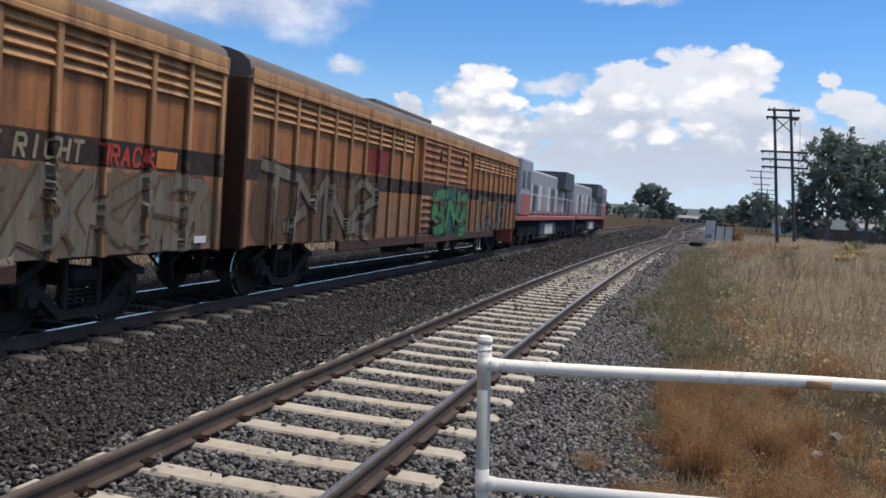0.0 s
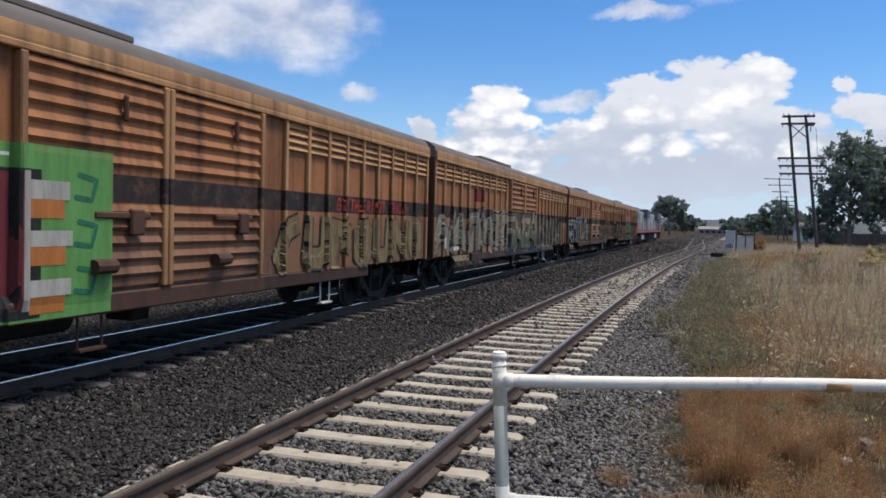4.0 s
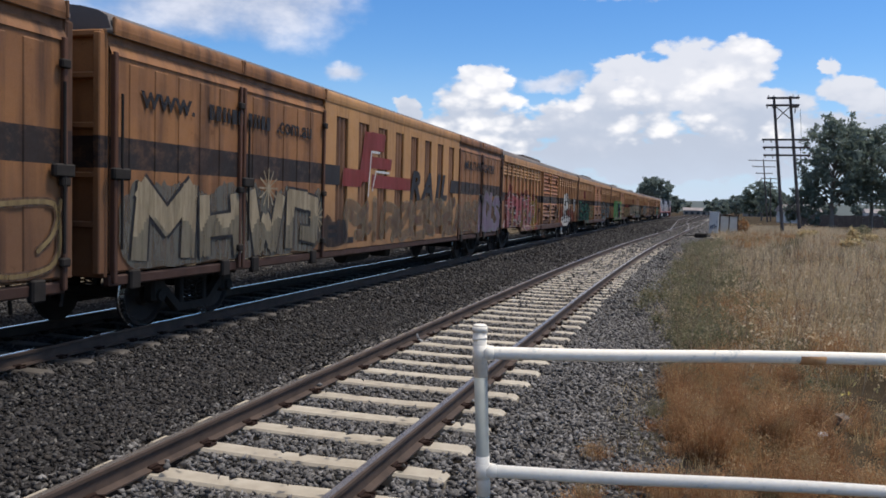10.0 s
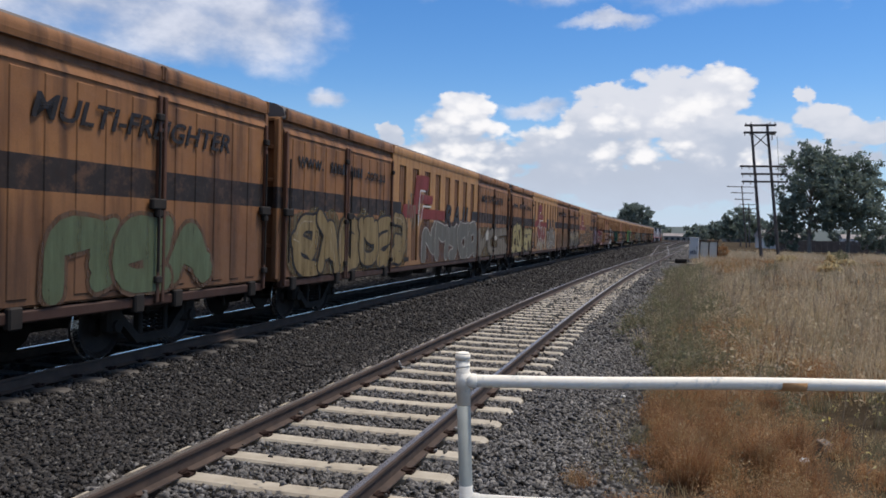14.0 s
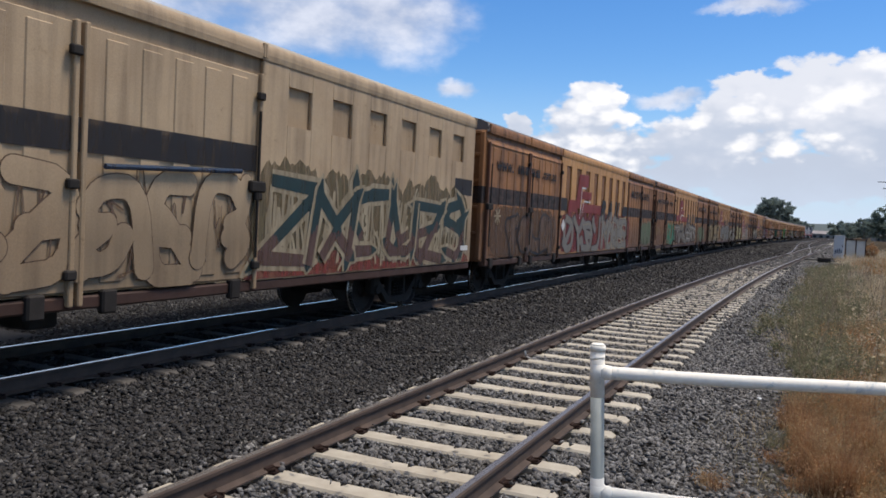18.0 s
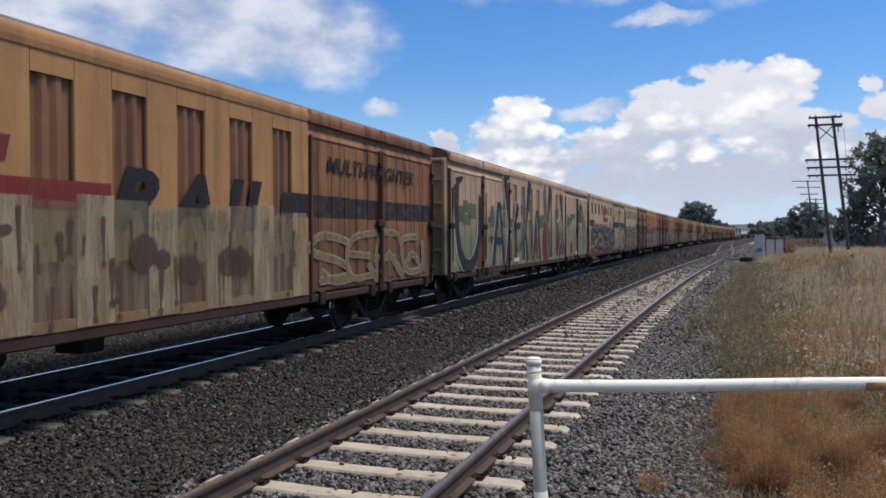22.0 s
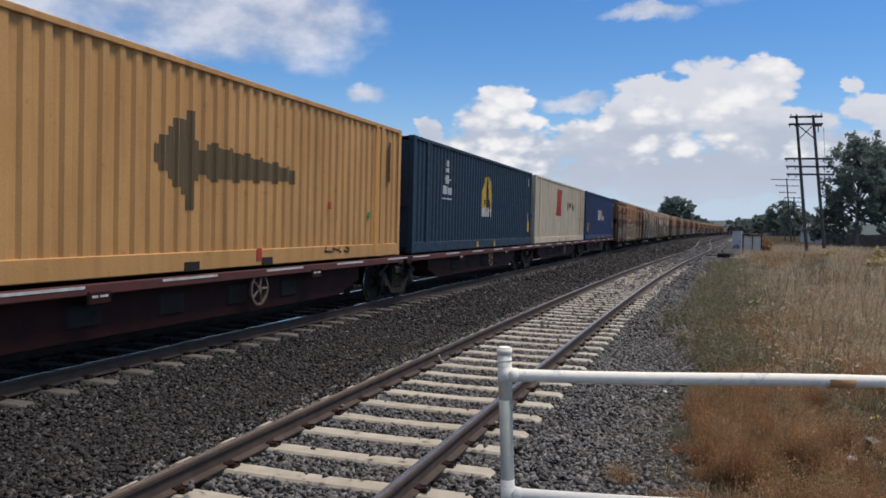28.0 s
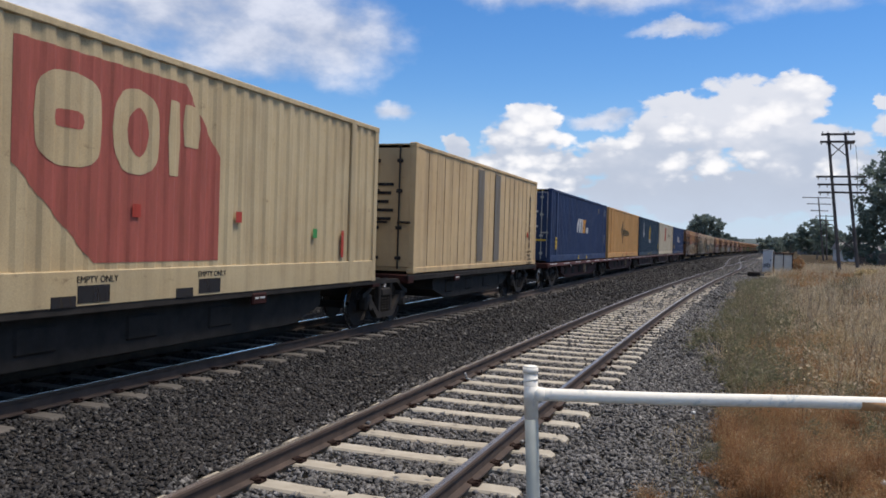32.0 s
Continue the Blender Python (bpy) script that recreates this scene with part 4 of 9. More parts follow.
def patch(parent, relief, poly_y0, poly_y1, z0, z1, mat, name="painted_panel", label="", slant=0.0, lift=0.006):
    """A painted rectangle (or leaning parallelogram) laid on the relief."""
    g = Shape()
    ny, nz = max(2, int((poly_y1 - poly_y0) / 0.03)), max(2, int((z1 - z0) / 0.12))
    rows = []
    for j in range(nz + 1):
        z = z0 + (z1 - z0) * j / nz
        rows.append([(relief(poly_y0 + (poly_y1 - poly_y0) * i / ny + slant * (z - z0), z) + lift, poly_y0 + (poly_y1 - poly_y0) * i / ny + slant * (z - z0), z) for i in range(ny + 1)])
    g.sheet(rows)
    return part(name, g, [mat], parent, label)


def lettering(parent, text, y, z, size, x, mat, shear=0.0, name="lettering", label="", squeeze=1.0, bold=0.0):
    cu = bpy.data.curves.new(name, "FONT")
    cu.body, cu.size, cu.extrude, cu.shear = text, size, 0.002, shear
    cu.align_x = "LEFT"
    cu.resolution_u, cu.offset = 3, bold
    cu.materials.append(mat)
    o = new(name, cu)
    o.parent = parent
    o.matrix_basis = Matrix(((0, 0, 1, x), (squeeze, 0, 0, y), (0, 1, 0, z), (0, 0, 0, 1)))
    return tagged(o, label)


def bars(parent, y, z, widths, h, gap, x, mat, name="marking", label="illegible markings"):
    for w in widths:
        g = Shape()
        g.box(x, x + 0.004, y, y + w, z, z + h)
        part(name, g, [mat], parent, label)
        y += w + gap


def arched_roof(half, eave, crown, y0, y1, over=0.03, n=12, flats=0.0):
    g = Shape()
    sec = []
    for i in range(n + 1):
        t = math.pi * i / n
        x = math.cos(t) * (half + over)
        z = eave + (crown - eave) * (math.sin(t) ** 0.62)
        sec.append((x, z))
    rows = [[(x, y, z) for x, z in sec] for y in (y0, y1)]
    g.sheet(rows)
    for r, flip in ((rows[0], True), (rows[1], False)):
        g.add(r, [tuple(range(len(r))) if not flip else tuple(range(len(r) - 1, -1, -1))])
    g.box(-half - over, half + over, y0, y1, eave - 0.05, eave + 0.004)
    return g


def cornice(w, mat, half, eave, crown, y0, y1, sweep=0.12, label="sloping cornice plate along the eave"):
    """The painted lower edge of the roof, a hand's width up its curve."""
    g = Shape()
    rows = []
    for i in range(6):
        t = sweep * i / 5
        x, z = math.cos(t) * (half + 0.03) + 0.012, eave + (crown - eave) * (math.sin(t) ** 0.62) + 0.006
        rows.append([(x, y0, z), (x, y1, z)])
    x, z = rows[0][0][0], rows[0][0][2]
    g.sheet([[(x - 0.01, y0, z - 0.07), (x - 0.01, y1, z - 0.07)]] + rows)
    for e in (y0 + 0.02, y1 - 0.02):
        g.box(x - 0.03, x + 0.012, e - 0.02, e + 0.02, z - 0.05, z + 0.14, 0, 0.008)
    part("cornice", g, [mat], w, label)


def running_gear(w, L, inset=2.35):
    for d in (-1, 1):
        bogie(w, d * (L / 2 - inset))
        coupler(w, d * (L / 2 - 0.05), d)
    g = Shape()
    g.box(-0.22, 0.22, -L / 2 + 0.1, L / 2 - 0.1, 0.78, 0.98)
    g.box(-1.2, 1.2, -L / 2 + 0.3, L / 2 - 0.3, 0.93, 1.0)
    for y in (-4.2, -1.4, 1.4, 4.2):
        g.box(-1.3, 1.3, y - 0.08, y + 0.08, 0.80, 0.99)
    part("underframe", g, [M["black_iron"]], w, "dark steel underframe")
    g = Shape()
    g.tube((0.55, -1.9, 0.62), (0.55, -0.5, 0.62), 0.20, n=12)
    g.box(0.3, 0.75, 0.6, 1.0, 0.45, 0.85, 0, 0.03)
    g.tube((0.4, -4.0, 0.72), (0.4, 4.0, 0.72), 0.025, n=6)
    part("air_tank", g, [M["black_iron"]], w, "brake reservoir and valve under the floor")


# ---- louvred vans with ribbed sides ----
def louvre_van(label, paints, end_mat, L=22.45):
    paint_mat, rib_mat = paints
    w = thing("louvre_van", label, "freight wagon", "freight train")
    half, sill, eave = 1.43, 0.98, 3.68
    yd0, yd1 = -L / 2 + 9.06, -L / 2 + 14.0
    g = Shape()
    g.box(-half, half, -L / 2, L / 2, sill, eave)
    part("body", g, [paint_mat], w)
    ribs = [-L / 2 + 0.05 + i * 0.842 for i in range(11)] + [L / 2 - 0.05 - i * 0.842 for i in range(11)]
    ribs = [y for y in ribs if not (yd0 - 0.3 < y < yd1 + 0.3)]
    for y, s in [(y, s) for y in ribs for s in (-1, 1)]:
        g = Shape()
        g.box(s * half, s * (half + 0.07), y - 0.05, y + 0.05, sill - 0.02, eave - 0.1, 0, 0.012)
        part("rib", g, [rib_mat], w, "paler upright rib")
    sr = sorted(ribs)
    for a, b in zip(sr, sr[1:]):
        if b - a > 1.2:
            continue
        g = Shape()     # four sloping louvre blades under the eave
        for i in range(4):
            z = 3.08 + i * 0.125
            for s in (1,):
                g.add([(s * half, a + 0.05, z + 0.10), (s * half, b - 0.05, z + 0.10), (s * (half + 0.055), b - 0.05, z + 0.02), (s * (half + 0.055), a + 0.05, z + 0.02), (s * (half + 0.03), b - 0.05, z), (s * (half + 0.03), a + 0.05, z)], [(0, 1, 2, 3), (3, 2, 4, 5)] if s > 0 else [(3, 2, 1, 0), (5, 4, 2, 3)])
        part("louvre", g, [rib_mat], w)
    mid = (yd0 + yd1) / 2
    for a, b in ((yd0, mid), (mid, yd1)):
        g = Shape()     # sliding door pressed into horizontal ridges, one sheet
        prof = [(half, sill + 0.06), (half + 0.06, sill + 0.06)]
        for i in range(13):
            z = sill + 0.16 + i * 0.19
            if abs(z - 2.2) < 0.12:
                continue
            prof += [(half + 0.06, z), (half + 0.10, z + 0.05), (half + 0.06, z + 0.13)]
        prof += [(half + 0.06, eave - 0.16), (half, eave - 0.16)]
        g.sheet([[(x, y, z) for y in (a + 0.02, b - 0.02)] for x, z in prof])
        d = part("door", g, [paint_mat], w, "pressed steel sliding door")
        for yy in (a + 0.06, b - 0.06):
            g = Shape()
            g.box(half, half + 0.12, yy - 0.05, yy + 0.05, sill + 0.02, eave - 0.12, 0, 0.015)
            part("door_post", g, [rib_mat], d)
        g = Shape()
        c = (a + b) / 2 + 0.35
        g.box(half + 0.10, half + 0.16, c - 0.035, c + 0.035, 3.02, 3.34, 0, 0.02)
        part("lifting_lug", g, [end_mat], d, "rusty lifting lug")
        g = Shape()
        g.box(half + 0.08, half + 0.13, c - 0.5, c + 0.5, 1.86, 1.94, 0, 0.015)
        g.box(half + 0.08, half + 0.16, c + 0.1, c + 0.35, 1.66, 1.98, 0, 0.02)
        g.tube((half + 0.14, c - 0.55, 1.30), (half + 0.14, c - 0.2, 1.30), 0.09, n=10)
        part("handle", g, [end_mat], d, "rusty latch")
    for s in (-1, 1):
        g = Shape()
        g.box(s * half, s * (half + 0.09), yd0 - 0.1, yd1 + 0.1, sill - 0.24, sill, 0, 0.02)
        part("door_rail", g, [end_mat], w, "rusty door rail")
        g = Shape()
        g.box(s * half, s * (half + 0.10), -L / 2, L / 2, eave - 0.11, eave - 0.03, 0, 0.012)
        part("eave_rail", g, [rib_mat], w)
        g = Shape()
        g.box(s * (half - 0.05), s * (half + 0.05), -L / 2 + 3.9, L / 2 - 3.9, sill - 0.24, sill - 0.004, 0, 0.02)
        part("sill", g, [SILL], w, "rusty deep side sill")
    for y in (yd0 + 1.2, yd1 + 2.6):
        g = Shape()
        for q in (-0.2, 0.2):
            g.tube((half - 0.04, y + q, sill - 0.2), (half - 0.04, y + q, 0.34), 0.016, n=6)
        g.box(half - 0.09, half + 0.02, y - 0.22, y + 0.22, 0.32, 0.35)
        part("step", g, [M["white_mark"] if y > yd1 else end_mat], w, "hanging foot step")
    for d in (-1, 1):
        g = Shape()
        g.box(-half - 0.06, half + 0.06, d * (L / 2 - 0.02), d * (L / 2 + 0.06), sill - 0.05, eave, 0, 0.02)
        wall = part("end_wall", g, [end_mat], w, "dark ribbed end wall")
        for x in (-1.0, -0.5, 0, 0.5, 1.0):
            g = Shape()
            g.box(x - 0.04, x + 0.04, d * (L / 2 + 0.05), d * (L / 2 + 0.12), sill, eave - 0.1, 0, 0.01)
            part("end_rib", g, [end_mat], wall)

    cornice(w, rib_mat, half + 0.05, eave, 4.23, -L / 2, L / 2)
    part("roof", arched_roof(half + 0.05, eave, 4.23, -L / 2 - 0.02, L / 2 + 0.02), [M["roof"]], w, "grey arched roof", True)
    g = Shape()
    g.box(-0.9, 0.9, mid - 4.6, mid + 0.1, 4.18, 4.28, 0, 0.02)
    part("roof_hatch", g, [M["roof"]], w)
    running_gear(w, L)
    ribset = sorted(ribs)

    def relief(y, z):
        if z < sill:
            return half + 0.092 if yd0 - 0.14 < y < yd1 + 0.14 else half + 0.052
        if yd0 - 0.02 < y < yd1 + 0.02:
            return half + 0.125 if min(abs(y - c) for c in (yd0 + 0.06, mid - 0.06, mid + 0.06, yd1 - 0.06)) < 0.05 else half + 0.105
        i = min(ribset, key=lambda r: abs(r - y))
        return half + 0.075 if abs(i - y) < 0.062 else half
    FOOT[relief] = lambda y: 0.75 if abs(y) < L / 2 - 3.95 else sill + 0.004
    return w, relief, L


# ---- long vans with fluted panels ----
def fluted_van(label, pale, brown, door_mat, roof_mat, L=22.2, flute_z=(1.0, 3.56), doors_at="ends", word=True, group="freight train"):
    w = thing("fluted_van", label, "freight wagon", group)
    half, sill, eave = 1.44, 0.90, 3.86
    g = Shape()
    g.box(-half, half, -L / 2, L / 2, sill, eave)
    part("body", g, [brown], w)
    if doors_at == "ends":
        spans = [(-L / 2 + 6.15, L / 2 - 6.15)]
        doors = [(-L / 2, -L / 2 + 3.05), (-L / 2 + 3.05, -L / 2 + 6.15), (L / 2 - 6.15, L / 2 - 3.1), (L / 2 - 3.1, L / 2)]
    else:
        spans = [(-L / 2, -L / 2 + 8.66), (-L / 2 + 14.57, L / 2)]
        doors = [(-L / 2 + 8.66, -L / 2 + 11.6), (-L / 2 + 11.6, -L / 2 + 14.57)]
    pitch, open_w = 1.17, 0.585
    holes = []
    for a, b in spans:
        n = int((b - a) / pitch)
        off = (b - a - n * pitch) / 2
        edges = [a]
        for i in range(n):
            c = a + off + (i + 0.5) * pitch
            holes.append((c - open_w / 2, c + open_w / 2))
            edges += [c - open_w / 2, c + open_w / 2]
        edges.append(b)
        for e0, e1 in zip(edges[::2], edges[1::2]):
            for s in (-1, 1):
                g = Shape()
                g.box(s * half, s * (half + 0.06), e0, e1, sill - 0.02, eave - 0.02, 0, 0.012)
                part("panel", g, [pale], w, "flat cream side panel")
        for h0, h1 in [h for h in holes if a <= h[0] < b]:
            for z0, z1 in ((flute_z[1], eave - 0.02), (sill - 0.02, flute_z[0])):
                g = Shape()
                g.box(half, half + 0.058, h0, h1, z0, z1)
                part("panel_strip", g, [pale], w)
        for h0, h1 in [h for h in holes if a <= h[0] < b]:
            g = Shape()     # two pressed flutes in every recess
            for s in (1,):
                for q in (0.33, 0.67) if flute_z[0] < 2 else ():
                    y = h0 + (h1 - h0) * q
                    g.add([(s * half, y - 0.09, flute_z[0]), (s * (half + 0.04), y - 0.03, flute_z[0]), (s * (half + 0.04), y + 0.03, flute_z[0]), (s * half, y + 0.09, flute_z[0]),
                           (s * half, y - 0.09, flute_z[1]), (s * (half + 0.04), y - 0.03, flute_z[1]), (s * (half + 0.04), y + 0.03, flute_z[1]), (s * half, y + 0.09, flute_z[1])],
                          [(0, 1, 5, 4), (1, 2, 6, 5), (2, 3, 7, 6)] if s > 0 else [(4, 5, 1, 0), (5, 6, 2, 1), (6, 7, 3, 2)])
            if g.v:
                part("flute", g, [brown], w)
    for a, b in doors:
        g = Shape()
        for s in (1,):
            g.box(s * half, s * (half + 0.05), a + 0.03, b - 0.03, sill + 0.02, eave - 0.28, 0, 0.012)
        d = part("door", g, [door_mat], w, "tall sliding side door")
        for q in (0.16, 0.33, 0.5, 0.67, 0.84):
            y = a + (b - a) * q
            g = Shape()
            g.box(half + 0.03, half + 0.064, y - 0.15, y + 0.15, sill + 0.1, eave - 0.36, 0, 0.012)
            part("rib", g, [door_mat], d)
        for yy in (a + 0.06, b - 0.06):
            g = Shape()
            g.box(half + 0.02, half + 0.10, yy - 0.034, yy + 0.034, sill - 0.12, eave - 0.26, 0, 0.012)
            part("door_post", g, [END if doors_at == "ends" else brown], d)
        for z in (1.1, 2.0, 3.3):
            g = Shape()
            g.box(half + 0.07, half + 0.14, b - 0.16, b - 0.02, z - 0.05, z + 0.05, 0, 0.015)
            part("hinge_block", g, [M["black_iron"]], d)
        g = Shape()
        c = b - 0.12 if a > 0 else a + 0.12
        g.tube((half + 0.13, c, 1.2), (half + 0.13, c, 3.1), 0.018, n=6)
        g.box(half + 0.07, half + 0.15, c - 0.16, c + 0.16, 2.05, 2.2, 0, 0.02)
        part("handle", g, [M["black_iron"]], d, "black locking bar")
        g = Shape()
        g.box(half, half + 0.10, a + 0.35, a + 0.55, sill - 0.22, sill + 0.03, 0, 0.02)
        part("door_roller", g, [M["black_iron"]], d)
        g = Shape()
        g.box(half, half + 0.10, b - 0.55, b - 0.35, sill - 0.22, sill + 0.03, 0, 0.02)
        part("door_roller", g, [M["black_iron"]], d)
    for s in (-1, 1):
        g = Shape()
        g.box(s * (half - 0.06), s * (half + 0.05), -L / 2, L / 2, sill - 0.16, sill - 0.02, 0, 0.02)
        part("sill", g, [SILL], w, "rusty side sill")
        if doors_at == "ends":
            for y0, y1 in ((-L / 2, -L / 2 + 6.2), (L / 2 - 6.2, L / 2)):
                g = Shape()
                g.add([(s * (half + 0.07), y0, eave - 0.3), (s * (half + 0.07), y1, eave - 0.3), (s * (half - 0.12), y1, eave + 0.1), (s * (half - 0.12), y0, eave + 0.1)], [(0, 1, 2, 3) if s > 0 else (3, 2, 1, 0)])
                part("cant_plate", g, [door_mat], w, "sloping plate over the doors")
    for d in (-1, 1):
        g = Shape()
        g.box(-half - 0.02, half + 0.02, d * (L / 2 - 0.01), d * (L / 2 + 0.05), sill - 0.05, eave, 0, 0.02)
        wall = part("end_wall", g, [door_mat], w, "framed end wall with crossed ribs")
        for x in (-1.40, -0.7, 0, 0.7, 1.40):
            g = Shape()
            g.box(x - 0.05, x + 0.05, d * (L / 2 + 0.04), d * (L / 2 + 0.15), sill, eave - 0.05, 0, 0.015)
            part("end_rib", g, [door_mat], wall)
        for z in (1.5, 2.1, 2.7, 3.3, 3.8):
            g = Shape()
            g.box(-half, half, d * (L / 2 + 0.04), d * (L / 2 + 0.12), z - 0.04, z + 0.04, 0, 0.015)
            part("end_rib", g, [door_mat], wall)

    for a, b in spans:
        cornice(w, pale, half + 0.04, eave, 4.22, a, b, 0.22)
    for a, b in doors:
        cornice(w, door_mat, half + 0.045, eave, 4.22, a + 0.01, b - 0.01, 0.22, "rusty cornice plate over a door")
    part("roof", arched_roof(half + 0.04, eave, 4.22, -L / 2 - 0.03, L / 2 + 0.03), [roof_mat], w, "low arched roof", True)
    running_gear(w, L, 2.5)

    def relief(y, z):
        # paint bridges the narrow flutes
        for a, b in doors:
            if a <= y <= b:
                return half + 0.066
        return half + 0.0615
    FOOT[relief] = lambda y: sill + 0.004
    return w, relief, L


def rail_sign(w, relief, L, seed=0):
    """Red zigzag mark and the word on the flutes, with the small words on the doors."""
    y0 = -L / 2 + 6.15
    red = M["logo_red"]
    patch(w, relief, y0 + 0.85, y0 + 1.9, 2.18, 2.55, red, "logo", "dark red angular mark", 0.25)
    patch(w, relief, y0 + 1.75, y0 + 2.35, 2.30, 3.40, red, "logo", "dark red angular mark", 0.28, 0.0075)
    patch(w, relief, y0 + 2.35, y0 + 3.25, 3.02, 3.42, red, "logo", "dark red angular mark", 0.25, 0.009)
    patch(w, relief, y0 + 2.45, y0 + 3.75, 2.62, 2.88, red, "logo", "dark red angular mark", 0.25, 0.0075)
    patch(w, relief, y0 + 2.5, y0 + 5.2, 2.18, 2.48, red, "logo", "dark red angular mark", 0.0, 0.009)
    g = Shape()
    for ln in ([(y0 + 2.3, 2.0), (y0 + 2.45, 2.98), (y0 + 2.95, 2.98)], [(y0 + 2.55, 2.12), (y0 + 2.75, 2.55), (y0 + 3.6, 2.55)]):
        ribbon(g, ln, 0.05, relief, 0.0115, 0)
    part("logo", g, [M["white_mark"]], w, "thin white edge of the red mark")
    for a, b, sl in ((0.0, 0.75, 0.28), (8.95, L - 12.3, 0.28)):
        patch(w, relief, y0 + a, y0 + b, 2.19, 2.58, M["dark_mark"], "painted_band", "black painted band", sl if a else 0.0, 0.0025)
    for ch, ya, sq in (("R", 5.15, 1.42), ("A", 6.20, 1.42), ("I", 7.38, 1.42), ("L", 7.86, 1.42)):
        lettering(w, ch, y0 + ya, 1.99, 0.98, 1.509, M["dark_mark"], 0.25, label="bold black leaning letter of the word RAIL", squeeze=sq, bold=0.040)
    lettering(w, "MULTI-FREIGHTER", L / 2 - 5.55, 3.0, 0.40, 1.522, M["dark_mark"], 0.25, label="black leaning words on the doors", squeeze=1.30, bold=0.008)
    lettering(w, "www.", -L / 2 + 0.55, 3.0, 0.44, 1.522, M["dark_mark"], 0.0, label="dark letters of a web address", squeeze=1.15, bold=0.006)
    bars(w, -L / 2 + 2.1, 3.0, [0.13, 0.13, 0.08, 0.06, 0.14, 0.14, 0.05, 0.12, 0.08, 0.05, 0.12, 0.12], 0.22, 0.055, 1.522, M["dark_mark"], "lettering", "dark bars of an unreadable address")
    lettering(w, ".com.au", -L / 2 + 4.15, 3.0, 0.40, 1.522, M["dark_mark"], 0.0, label="dark letters of a web address", squeeze=1.1, bold=0.006)
    bars(w, y0 + 0.25, 1.30, [0.4], 0.09, 0, 1.503, M["dark_mark"], label="small wagon code")
    bars(w, y0 + 0.25, 1.14, [0.4], 0.09, 0, 1.503, M["dark_mark"], label="small wagon code")
    bars(w, y0 + 1.1, 1.0, [0.42], 0.12, 0, 1.503, M["dark_mark"], label="black plate with a code")


# ---- containers on flat wagons ----
def corrugated(y0, y1, z0, z1, x, depth, period, s):
    """A trapezoid-corrugated wall in the y-z plane."""
    pts = []
    n = max(1, round((y1 - y0) / period))
    p = (y1 - y0) / n
    for i in range(n):
        a = y0 + i * p
        pts += [(a, 0), (a + p * 0.34, 0), (a + p * 0.5, depth), (a + p * 0.84, depth)]
    pts.append((y1, 0))
    rows = [[(x - s * d, y, z) for y, d in pts] for z in (z0, z1)]
    if s < 0:
        rows = [rows[1], rows[0]]
    return rows


def wall_relief(L, period=0.30, depth=0.038, hw=1.25):
    """The outer face of a corrugated wall."""
    y0, span = -L / 2 + 0.16, L - 0.32
    p = span / max(1, round(span / period))

    def relief(y, z):
        u = ((y - y0) / p) % 1.0
        d = 0.0 if u < 0.34 else (u - 0.34) / 0.16 if u < 0.5 else 1.0 if u < 0.84 else (1.0 - u) / 0.16
        return hw - 0.02 - d * depth
    return relief


